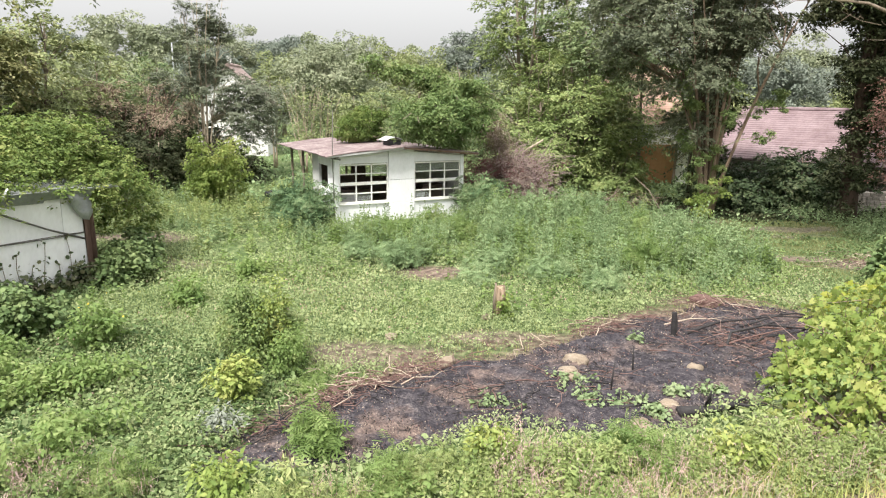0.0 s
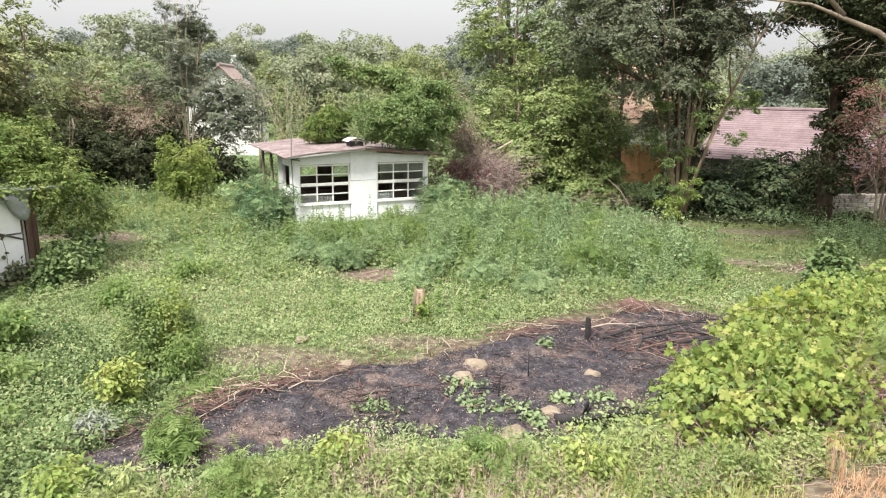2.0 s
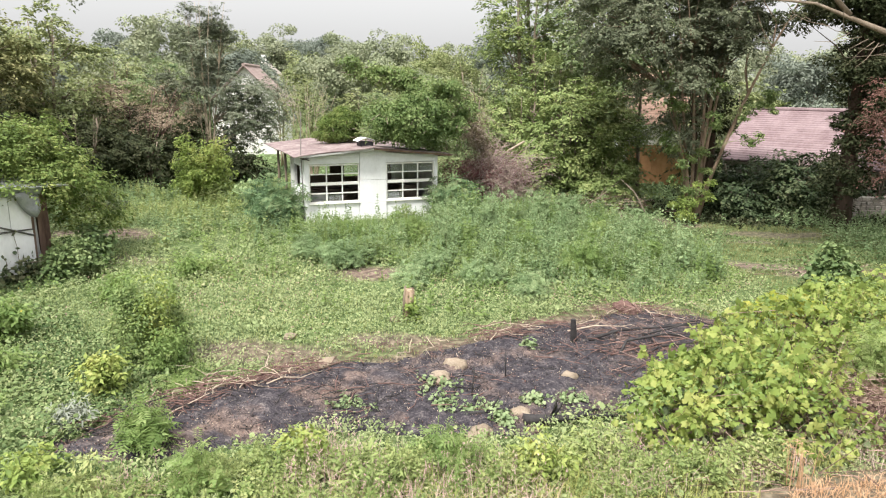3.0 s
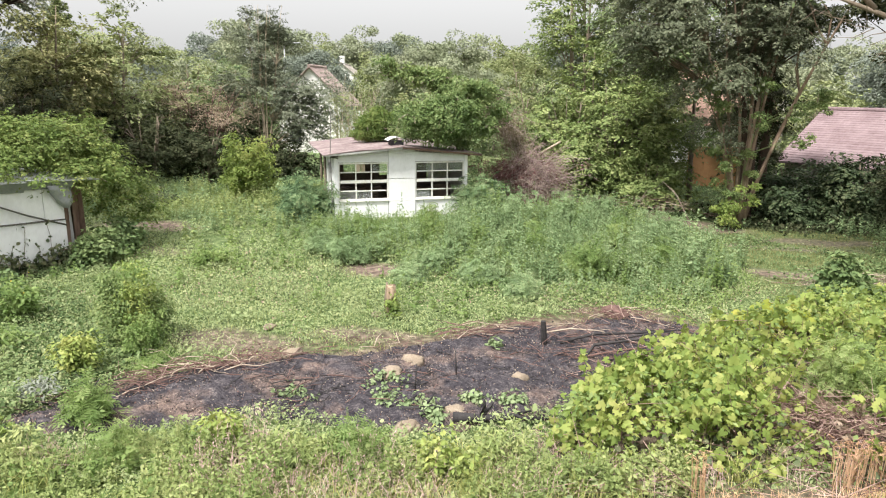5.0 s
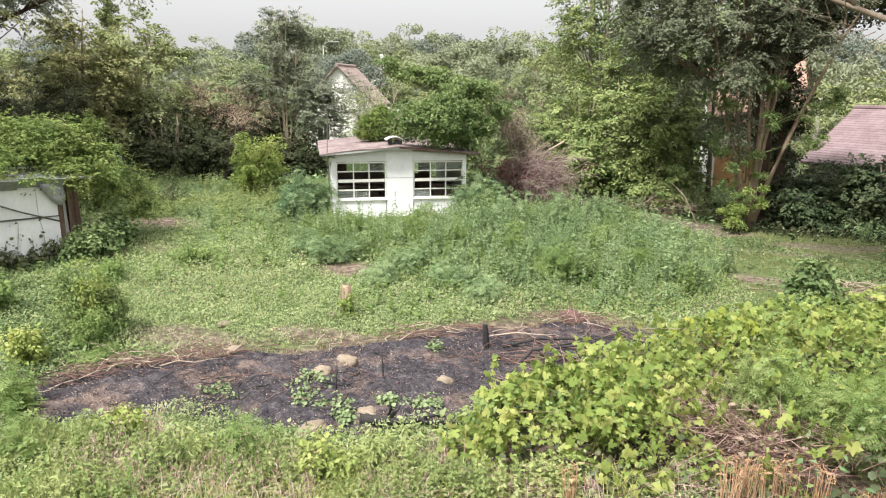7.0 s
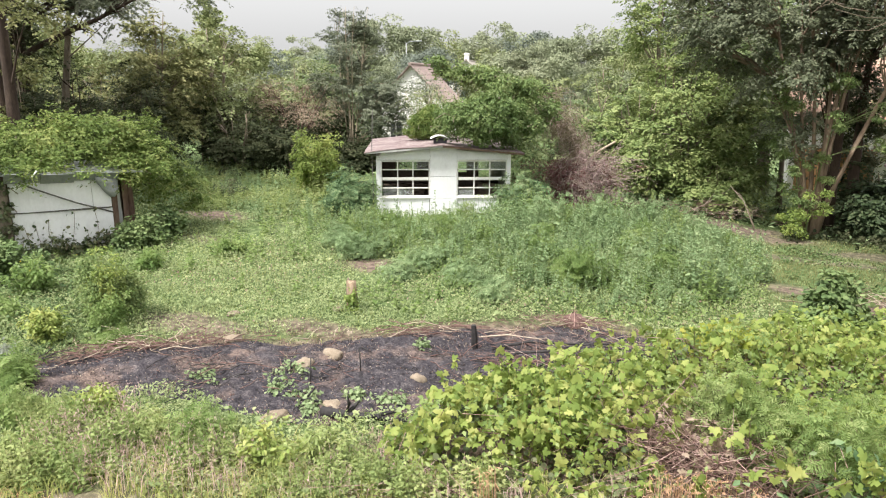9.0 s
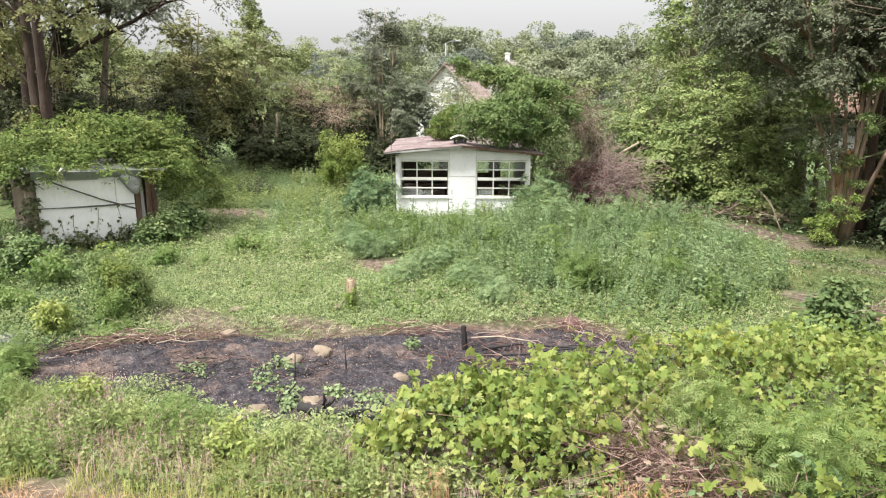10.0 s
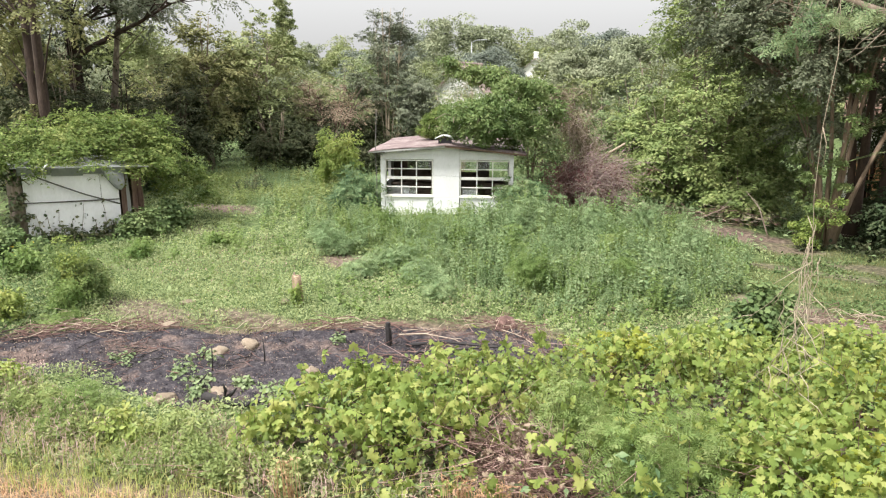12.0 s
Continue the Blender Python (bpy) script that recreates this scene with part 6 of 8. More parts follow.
shrub("box_bush", -2.8, 10.3, "upright green bush with yellowing tips", 1.4, 0.62, M_BOX, 0.058, 260, 44, clump_r=0.15)
shrub("box_bush", -2.6, 10.1, "yellowing shoot in the upright bush", 1.55, 0.3, M_YELLOWBUSH, 0.055, 70, 30, clump_r=0.13)
shrub("box_bush", -2.25, 9.75, "low dense green bush beside a taller one", 0.75, 0.45, M_ASH, 0.055, 55, 44, clump_r=0.14)
shrub("box_bush", -2.95, 10.5, "dark green bush among the creepers", 0.95, 0.42, M_DARKBUSH, 0.06, 45, 40, clump_r=0.15)
shrub("goosefoot_bush", -2.75, 8.85, "bright green leafy weed bush", 0.8, 0.33, M_YELLOWBUSH, 0.085, 45, 30, clump_r=0.13, category="weed")
shrub("silver_thistle", -2.75, 7.85, "silvery grey thistle plant", 0.4, 0.34, M_THISTLE, 0.085, 34, 18, NARROW, "thistle", 0.12)
shrub("mugwort", -1.4, 7.3, "feathery green mugwort at the burnt edge", 0.58, 0.3, M_ASH, 0.2, 30, 12, PINNATE, "weed", 0.13)
shrub("mugwort", -1.75, 9.35, "feathery green weed beside dead sticks", 0.35, 0.34, M_ASH, 0.14, 20, 12, PINNATE, "weed", 0.1)
shrub("bramble_bush", -6.85, 14.8, "dark green bramble bush beside the hut", 0.9, 0.6, M_IVYGROUND, 0.085, 90, 40, ROUND, clump_r=0.22)
shrub("bramble_bush", -7.1, 15.9, "dark green bramble bush beside the hut", 0.9, 0.6, M_IVYGROUND, 0.1, 60, 36, ROUND, clump_r=0.2)
shrub("ivy_bush", -9.6, 11.4, "dark ivy bush beside the hut post", 1.2, 0.8, M_IVYGROUND, 0.09, 80, 40, ROUND, clump_r=0.22)
shrub("ivy_bush", -9.0, 10.2, "dark ivy bush on the lawn edge", 0.8, 0.8, M_IVYGROUND, 0.09, 70, 40, ROUND, clump_r=0.22)
shrub("ivy_bush", -7.3, 11.3, "dark ivy bush on the lawn edge", 0.95, 0.75, M_IVYGROUND, 0.09, 80, 40, ROUND, clump_r=0.2)
shrub("leafy_weed", -5.5, 10.6, "tall leafy weed with small yellow flowers", 0.85, 0.4, M_ASH, 0.1, 40, 26, clump_r=0.15, category="weed")
lw = [o for o in scene.objects if o.name.startswith("leafy_weed")][0]
fp = R.normal(size=(9, 3)) * (0.3, 0.3, 0.1) + np.array((0.1, -0.1, 0.78))
put("flowers", leaf_mesh("flowers", fp, 0.032, M_FLOWER, ROUND, 1.2), lw, "small yellow flowers")["kind"] = "stuff"
for x, y, h, w in ((-5.4, 9.15, 0.55, 0.6), (-6.3, 9.2, 0.5, 0.6), (-4.7, 9.3, 0.5, 0.5), (-5.9, 8.6, 0.45, 0.55), (-4.2, 7.6, 0.45, 0.5), (-6.9, 10.0, 0.5, 0.5), (-5.0, 13.4, 0.6, 0.5), (-4.3, 15.4, 0.5, 0.45)):
    shrub("bright_weed", x, y, "bright green leafy weed clump in the lawn", h, w, M_ASH, 0.085, 46, 26, clump_r=0.17, category="weed", group="weed clumps")
shrub("yellow_bush", -8.3, 25.4, "bright yellow-green bush with reddish stems", 2.4, 1.15, M_YELLOWBUSH, 0.115, 200, 50, clump_r=0.22)
shrub("bay_shrub", -10.6, 22.7, "small dark shrub in the meadow", 0.75, 0.85, M_DARKBUSH, 0.09, 60, 40, clump_r=0.2)
shrub("sumac_bush", -4.15, 21.5, "green sumac-like shrub beside the shed corner", 1.75, 0.8, M_SUMAC, 0.36, 84, 10, PINNATE, clump_r=0.24)
shrub("sumac_bush", -4.8, 22.6, "green sumac-like shrub beside the shed", 1.3, 0.8, M_SUMAC, 0.36, 64, 10, PINNATE, clump_r=0.24)
shrub("sumac_bush", 1.35, 23.3, "green sumac-like shrub at the shed's front", 1.45, 0.8, M_SUMAC, 0.36, 90, 10, PINNATE, clump_r=0.24)
shrub("sumac_bush", -0.2, 22.3, "leafy shrub under the shed window", 0.6, 0.4, M_ASH, 0.2, 22, 12, PINNATE, clump_r=0.2)
shrub("laurel_bush", 9.6, 14.25, "dark round-leaved bush in the thicket", 1.2, 0.72, M_IVYGROUND, 0.1, 150, 30, ROUND, clump_r=0.2)
for x, y, h, w in ((1.1, 16.1, 0.75, 0.42), (-0.9, 16.4, 0.7, 0.4), (0.8, 15.0, 0.35, 0.3), (-2.1, 17.2, 0.6, 0.4), (2.4, 15.3, 0.55, 0.4), (3.4, 14.3, 0.5, 0.35)):
    shrub("mugwort", x, y, "grey-green feathery mugwort clump", h, w * 1.3, M_NETTLE, 0.17, 60, 14, PINNATE, "weed", 0.14, "mugwort clumps")
for x, y, h in ((2.6, 20.6, 1.15), (4.2, 22.4, 1.2), (5.6, 19.4, 1.05), (3.4, 17.8, 1.0), (0.6, 19.0, 0.95), (6.6, 17.2, 1.0), (4.8, 16.0, 0.9), (-1.6, 19.3, 0.85), (7.2, 21.2, 1.1), (5.2, 24.2, 1.2), (1.9, 18.3, 0.9)):
    shrub("tall_mugwort", x, y, "tall bushy mugwort rising out of the nettles", h, 0.42, M_NETTLE if h > 1.05 else M_ASH, 0.17, 46, 13, PINNATE, "weed", 0.16, "mugwort in the nettles")
for x, y in ((2.0, 8.9), (2.35, 8.8), (0.75, 8.85), (3.3, 9.05), (3.7, 9.1), (2.8, 8.55), (3.3, 11.2), (1.9, 9.45)):
    shrub("cranesbill", x + 0.06 * math.sin(9 * x), y, "low green plant sprouting from the ash", 0.13 + 0.06 * abs(math.sin(7 * x)), 0.26 + 0.1 * math.sin(11 * x), M_ASHPLANT, 0.055, 34, 8, ROUND, "weed", 0.07, "plants in the ash", 3, 1.0)
for x, y, h, w in ((8.05, 9.75, 1.62, 0.34), (9.1, 8.85, 1.2, 0.42), (9.5, 9.65, 1.15, 0.4), (8.6, 9.45, 1.1, 0.4)):
    shrub("ash_sapling", x, y, "green ash sapling with feathered leaves", h, w, M_ASH, 0.15, 70, 12, PINNATE, "sapling", 0.2, "ash saplings in the thicket", 5, 0.8)


for x, y, h, w, mat, lf, n, sh in ((-3.4, 6.6, 0.5, 0.4, M_ASH, 0.16, 10, PINNATE), (-2.2, 6.3, 0.45, 0.4, M_YELLOWBUSH, 0.08, 22, OVAL), (-0.6, 6.7, 0.4, 0.35, M_ASH, 0.15, 10, PINNATE), (0.5, 7.2, 0.5, 0.4, M_YELLOWBUSH, 0.08, 22, OVAL), (1.4, 6.6, 0.42, 0.4, M_NETTLE_FRONT, 0.09, 20, NARROW),
                                   (2.2, 7.2, 0.5, 0.45, M_ASH, 0.16, 10, PINNATE), (3.2, 7.1, 0.42, 0.35, M_YELLOWBUSH, 0.085, 22, OVAL), (3.9, 7.5, 0.5, 0.4, M_NETTLE_FRONT, 0.09, 20, NARROW), (-4.3, 6.9, 0.55, 0.5, M_ASH, 0.09, 24, OVAL), (-1.5, 6.2, 0.4, 0.4, M_NETTLE_FRONT, 0.09, 20, NARROW)):
    shrub("leafy_clump", x, y, "leafy weed clump standing in rough grass", h, w, mat, lf, 34, n, sh, "weed", 0.13, "weeds at the field's edge")


# ---- weeds, creepers and grass past counting ----
def weed_stand(name, label, x, y, h, mat, leaf, nodes_n=11, pair=3, shape=NARROW, stem_r=0.006):
    """Upright leafy stalks: whorls of leaves that shorten towards the tip."""
    n = len(x)
    A = on_ground(x, y, -0.03)
    leanv = R.normal(0, 0.09, (n, 2))
    B = A + np.stack([leanv[:, 0] * h, leanv[:, 1] * h, h], 1)
    f = np.linspace(0.12, 1.0, nodes_n)
    P = A[:, None, :] + (B - A)[:, None, :] * f[None, :, None]
    P = np.repeat(P.reshape(-1, 3), pair, 0)
    ff = np.tile(np.repeat(f, pair), n)
    az = R.uniform(0, 2 * np.pi, len(P))
    along = np.stack([np.cos(az), np.sin(az), R.normal(0.0, 0.35, len(P)) + 1.4 * (ff > 0.9)], 1)
    size = leaf * (1.15 - 0.62 * ff) * np.repeat(np.repeat(h / np.mean(h), nodes_n), pair) ** 0.5
    lv, lf = leaf_arrays(P, size, shape, 0.9, along)
    sv, sf = stem_arrays(A, B, stem_r)
    V, F, S = join_arrays((lv, lf, 0), (sv, sf, 1))
    ob = put(name, raw_mesh(name, V, F, np.full(len(F), 3), [mat, M_STEM], mat_index=S))
    return tagged(ob, label, "weeds", kind="stuff")


def clumped(x, y, count, r):
    """Stalks in clumps round the places (x, y): their places and the clump of each."""
    own = np.repeat(np.arange(len(x)), 1 + R.poisson(count, len(x)))
    return x[own] + R.normal(0, r, len(own)), y[own] + R.normal(0, r, len(own)), own


def shed_clear(x, y):
    u = (x + 3.39) * c26 + (y - 21.78) * s26
    v = -(x + 3.39) * s26 + (y - 21.78) * c26
    return ~((u > -0.1) & (u < 4.7) & (v > -0.12) & (v < 2.6))


cx, cy = scatter((-5, 14, 12, 26.5), 5200)
d = inside(WEEDS, cx, cy) + 0.7 * lump(cx, cy, 1.1, 3)
k = (d > 0) & (R.uniform(size=len(cx)) < (0.2 + 0.45 * step(d / 2.0)) * (0.12 + 1.25 * step(0.42 + 1.0 * lump(cx, cy, 2.3, 14)))) & (bare(cx, cy) < 0.4)
cx, cy = cx[k], cy[k]
ch = np.clip((0.38 + 0.17 * step(inside(WEEDS, cx, cy) / 2.4) + 0.17 * lump(cx, cy, 2.2, 5)) * np.exp(R.normal(0, 0.34, len(cx))), 0.16, 1.1)
ck = lump(cx, cy, 1.5, 9) + R.normal(0, 0.3, len(cx))
x, y, own = clumped(cx, cy, 4.0, 0.11)
k = shed_clear(x, y)
x, y, own = x[k], y[k], own[k]
front = np.exp(-((-(x + 3.39) * s26 + (y - 21.78) * c26 + 0.7) / 1.1) ** 2) * (x < 1.5)
hh = np.maximum(0.16, 1.16 * ch[own] * R.uniform(0.72, 1.12, len(x)) - 0.5 * front)
kind_a = ck[own]
for nm, lab, sel, mat, lf, sh in (("nettle_stand", "dense stand of tall grey-green nettles", kind_a > -0.1, M_NETTLE, 0.082, OVAL), ("goldenrod_stand", "bright green leafy weeds among the nettles", (kind_a <= -0.1) & (kind_a > -0.45), M_ASH, 0.09, OVAL), ("mugwort_stand", "feathery mugwort among the nettles", kind_a <= -0.45, M_NETTLE, 0.2, PINNATE)):
    weed_stand(nm, lab, x[sel], y[sel], hh[sel], mat, lf, 13 if sh is not PINNATE else 6, 3 if sh is not PINNATE else 2, sh)
x, y = scatter((-4, 14.5, 9, 23.5), 620)
k = (inside(WEEDS, x, y) > 0.5) & shed_clear(x, y) & (lump(x, y, 2.6, 41) > -0.15) & ((-(x + 3.39) * s26 + (y - 21.78) * c26 < -2.6) | (x > 2.2))
x, y = x[k], y[k]
weed_stand("tall_nettles", "tall single nettles above the stand", x, y, R.uniform(0.6, 1.02, len(x)), M_NETTLE, 0.085, 15, 4, OVAL, 0.008)
x, y = scatter((-16, 17.5, -3.5, 30), 4600)
k = (bare(x, y) < 0.3) & ~((np.abs(x + 8.3) < 1.7) & (y < 20.4)) & (lump(x, y, 0.9, 8) + 0.3 * lump(x, y, 2.7, 2) > -0.45 + 0.9 * step((21.5 - y) / 3)) & shed_clear(x, y)
x, y = x[k], y[k]
tx_, ty_ = scatter((-9, 12.5, 3.5, 21), 420)
k = (bare(tx_, ty_) < 0.3) & ~((np.abs(tx_ + 8.0) < 1.8) & (ty_ > 16.5)) & (lump(tx_, ty_, 1.7, 33) > 0.05)
tx_, ty_ = tx_[k], ty_[k]
weed_stand("lawn_tufts", "single leafy weeds standing in the lawn", tx_, ty_, 0.22 + R.uniform(0, 0.3, len(tx_)), M_ASH, 0.12, 7, 3, OVAL)
mk = lump(x, y, 1.6, 51) + R.normal(0, 0.3, len(x))
mh = 0.42 + 0.22 * lump(x, y, 1.3, 2) + 0.16 * lump(x, y, 3.3, 12) + R.uniform(0, 0.25, len(x))
weed_stand("meadow_weeds", "bright leafy weeds at the back of the garden", x[mk > 0], y[mk > 0], np.maximum(mh[mk > 0], 0.12), M_NETTLE_FRONT, 0.13, 8, 3, OVAL)
weed_stand("meadow_nettles", "dull green nettles at the back of the garden", x[mk <= 0], y[mk <= 0], np.maximum(mh[mk <= 0], 0.12), M_NETTLE, 0.13, 9, 3, NARROW)
x, y = scatter((4, 20, 22, 31), 2600)
k = (inside(WEEDS, x, y) < 0) & (bare(x, y) < 0.3) & ((x > 13.5) | (y > 28.2))
x, y = x[k], y[k]
weed_stand("shade_weeds", "green weeds in the shade of the trees", x, y, 0.34 + 0.12 * lump(x, y, 1.3, 2) + R.uniform(0, 0.15, len(x)), M_NETTLE, 0.13, 6, 3, OVAL)
cx, cy = scatter((-9, 4.4, 6.0, 8.8), 4600)
k = (inside(BURN, cx, cy) < 0.25) & (cy > field_edge(cx)) & (inside(THICKET, cx, cy) < 0.15) & (lump(cx, cy, 1.5, 6) + 0.4 * lump(cx, cy, 5.0, 12) > -0.45) & (cy < weed_edge(cx) + 0.22 * lump(cx, cy, 3.0, 1))
cx, cy = cx[k], cy[k]
ch = np.maximum(0.1, (0.26 + 0.14 * lump(cx, cy, 2.1, 6) + R.normal(0.03, 0.07, len(cx))) * (0.55 + 0.45 * step((weed_edge(cx) - cy) / 0.6)))
ck = lump(cx, cy, 2.0, 19) + R.normal(0, 0.22, len(cx))
# left of about x = -1.8 shade is put into the weeds' leaf colour
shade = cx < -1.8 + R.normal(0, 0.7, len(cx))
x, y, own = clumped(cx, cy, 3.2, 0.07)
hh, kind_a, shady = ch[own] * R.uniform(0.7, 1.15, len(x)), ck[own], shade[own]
sel = kind_a > 0.0
for nm, lab, s2, mat in (("front_nettles", "young bright nettles along the field's edge", sel & ~shady, M_NETTLE_FRONT), ("young_nettles", "young nettles along the field's edge, shade put into leaf colour", sel & shady, M_BOX)):
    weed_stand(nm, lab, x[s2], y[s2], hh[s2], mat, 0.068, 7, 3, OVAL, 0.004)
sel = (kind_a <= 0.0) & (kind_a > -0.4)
weed_stand("shade_balsam", "broad-leaved weeds along the field's edge, shade put into leaf colour", x[sel & shady], y[sel & shady], hh[sel & shady], M_BOX, 0.08, 6, 3, OVAL, 0.004)
sel = sel & ~shady
weed_stand("front_balsam", "broad-leaved bright weeds along the field's edge", x[sel][::2], y[sel][::2], hh[sel][::2], M_ASH, 0.085, 6, 3, OVAL, 0.004)
sel = kind_a <= -0.4
weed_stand("front_mugwort", "grey-green feathery weeds along the field's edge", x[sel][::2], y[sel][::2], hh[sel][::2], M_NETTLE_FRONT, 0.12, 5, 3, PINNATE, 0.004)


def lane(x, y):
    """The trodden lane under the trees beside the thicket, 0 to 1."""
    x, y = np.asarray(x), np.asarray(y)
    return step((x - 8.4 + 0.5 * lump(x, y, 1.1, 4)) / 1.0) * step((y - 14.6) / 1.0) * step((26.5 - y) / 1.2)


def carpet(name, label, box, count, size, keep_if, mat=M_CARPET, shape=OVAL, lift=0.06, shun=0.95):
    x, y = scatter(box, count)
    k = (inside(BURN, x, y) + 0.2 * lump(x, y, 2.6) < 0.03) & (R.uniform(size=len(x)) > bare(x, y) * 0.93) & keep_if(x, y) & shed_clear(x, y) & (inside(THICKET, x, y) < 0.25 + 0.2 * lump(x, y, 3, 3)) & (R.uniform(size=len(x)) > shun * lane(x, y)) & ((inside(BURN, x, y) < -0.3 + 0.3 * lump(x, y, 3.4, 9) + R.normal(0, 0.15, len(x))) | (y < 8.9 + 0.37 * x))
    x, y = x[k], y[k]
    h = lift * (1.0 + 0.7 * lump(x, y, 3.3, 2)) * R.uniform(0.1, 1.6, len(x))
    ob = put(name, leaf_mesh(name, on_ground(x, y, 0.012) + np.stack([0 * h, 0 * h, h], 1), size, mat, shape, 1.9))
    return tagged(ob, label, "ground cover", kind="stuff")


ragged = lambda x, y: (lump(x, y, 2.1, 1) + 0.6 * lump(x, y, 5.3, 7) > -0.75) & (y > field_edge(x))
carpet("creeper_carpet", "creeping leafy ground cover over the lawn", (-9, 6, 9, 14), 130000, 0.05, ragged, M_CARPET, OVAL, 0.085)
carpet("creeper_carpet_back", "creeping leafy ground cover at the back", (-14, 14, 13, 25), 105000, 0.064, ragged, M_CARPET, OVAL, 0.09)
carpet("low_weeds", "low broad-leaved weeds between the creepers", (-13, 6, 13, 22), 16000, 0.075, lambda x, y: (lump(x, y, 1.2, 11) > 0.1) & (y > field_edge(x)), M_CARPET, ROUND, 0.1)
carpet("dark_creeper", "dark green ivy ground cover near the hut", (-14, 5.5, -2.0, 14.5), 60000, 0.058, lambda x, y: (lump(x, y, 0.8, 4) + 0.16 * (-x - 3.2) + 0.1 * (11 - y) > -0.1), M_IVYGROUND, ROUND, 0.09)
carpet("stand_cover", "fresh low weeds between the nettles", (-5, 14, 9.5, 26), 42000, 0.07, lambda x, y: (inside(WEEDS, x, y) > -0.4) & (lump(x, y, 2.0, 61) > -0.4), M_ASH, OVAL, 0.17, 0.6)
carpet("leaf_litter", "dry leaf litter strewn over the lawn", (-9, 8, 9, 17), 9000, 0.045, lambda x, y: lump(x, y, 1.6, 27) > -0.1, M_DEADSTEM, OVAL, 0.07)
# two leaf carpets added to darken the ground: tree shade as leaf colour
carpet("shade_ivy", "added dark ground cover, tree shade put into its colour", (9.5, 23.8, 24, 33), 26000, 0.12, lambda x, y: y > 24.4 + 0.5 * lump(x, y, 0.9, 5), M_TREE_DARK, ROUND, 0.14)
carpet("lane_ivy", "added low dark cover, lane shade put into its colour", (9.2, 15, 18, 24.5), 22000, 0.062, lambda x, y: (lump(x, y, 1.0, 6) + 0.5 * lump(x, y, 3.0, 8) + 0.06 * (x - 11.5) > 0.12), M_IVYGROUND, ROUND, 0.08, 0.0)
carpet("far_cover", "rough green cover under the trees", (-40, 24, 30, 60), 30000, 0.24, lambda x, y: lump(x, y, 0.7, 4) > -0.6, M_NETTLE, OVAL, 0.16)


# ---- the thicket of wild vines along the field's edge ----
def thick_h(x, y):
    """Height of the top of the thicket over the ground."""
    d = inside(THICKET, x, y) + 0.35 * lump(x, y, 1.4, 2)
    hole = np.exp(-(((np.asarray(x) - 7.8) / 0.8) ** 2 + ((np.asarray(y) - 9.0) / 0.75) ** 2))
    far = step((np.asarray(y) - 10.5) / 3)
    return np.maximum(0, step((d + 0.1) / 0.75) * (0.72 + 0.24 * lump(x, y, 1.7, 9) + 0.14 * lump(x, y, 3.9, 5) - 0.12 * far)) * (1 - 0.6 * hole)


def thicket(name, label, count, mat, size, shape, keep_if, top=1.0, spread=0.6, cr=0.22, per=12):
    """Leaves in small mounds over the thicket's top, with gaps between the mounds."""
    x, y = scatter((4, 6, 17, 15.5), count // per)
    h = thick_h(x, y)
    gap = np.exp(-(((x - 7.75) / 0.75) ** 2 + ((y - 9.0) / 0.75) ** 2)) > 0.36 + 0.15 * lump(x, y, 5.0, 3)
    k = (h > 0.1) & keep_if(x, y) & ~gap
    x, y, h = x[k], y[k], h[k]
    f = 1 - spread * R.uniform(0, 1, len(x)) ** 1.6
    cen = on_ground(x, y) + np.stack([0 * x, 0 * x, h * f * top], 1)
    P, face, along = domes(cen, cr * R.uniform(0.6, 1.5, len(cen)), per, 0.75, 0.25)
    face = norm(face + np.array((-0.05, -0.45, 0.1)) + 0.6 * R.normal(size=face.shape))
    P[:, 2] = np.maximum(P[:, 2], gz(P[:, 0], P[:, 1]) + 0.03)
    return tagged(put(name, leaf_mesh(name, P, size, mat, shape, 0.75, along, face)), label, "vine", kind="stuff")


ypart = lambda x, y: 0.7 * lump(x, y, 0.75, 3) + 0.22 * (x - 9.8)
gdense = lambda x, y: (lump(x, y, 2.6, 12) + 0.5 * lump(x, y, 5.9, 3) > -0.3)
feather = lambda x, y: np.hypot((x - 9.1) / 0.9, (y - 8.9) / 1.3) < 1 + 0.3 * lump(x, y, 3, 6)
thicket("wild_vine", "yellow-green wild grape vine with lobed leaves", 46000, M_GRAPE, 0.102, LOBED, lambda x, y: gdense(x, y) & (ypart(x, y) < 0.3) & ~feather(x, y), 1.0, 0.85)
thicket("yellow_vine", "yellowing wild grape vine with lobed leaves", 36000, M_GRAPE_Y, 0.108, LOBED, lambda x, y: gdense(x, y) & (ypart(x, y) > 0.1) & ~feather(x, y), 1.0, 0.8)
thicket("bindweed", "mixed smaller leaves tangled in the vines", 36000, M_ASH, 0.082, OVAL, lambda x, y: (lump(x, y, 2.2, 31) > -0.5) & ~feather(x, y), 0.97)
# dark leaves added low down: shade of the thicket's gaps as colour
thicket("bramble", "low leaves in the thicket, gap shade put into their colour", 16000, M_DARKBUSH, 0.095, ROUND, lambda x, y: lump(x, y, 1.7, 17) > -0.5, 0.45, 0.95)
thicket("young_ash", "feathery green ash shoots in the thicket", 14000, M_ASH, 0.15, PINNATE, lambda x, y: feather(x, y), 1.12, 0.6, 0.24, 12)
thicket("dogwood", "broad dark green leaves at the thicket's front", 9000, M_SUMAC, 0.13, OVAL, lambda x, y: (np.hypot((x - 8.9) / 1.0, (y - 8.1) / 0.5) < 1 + 0.3 * lump(x, y, 3, 6)), 0.95, 0.8, 0.24, 12)
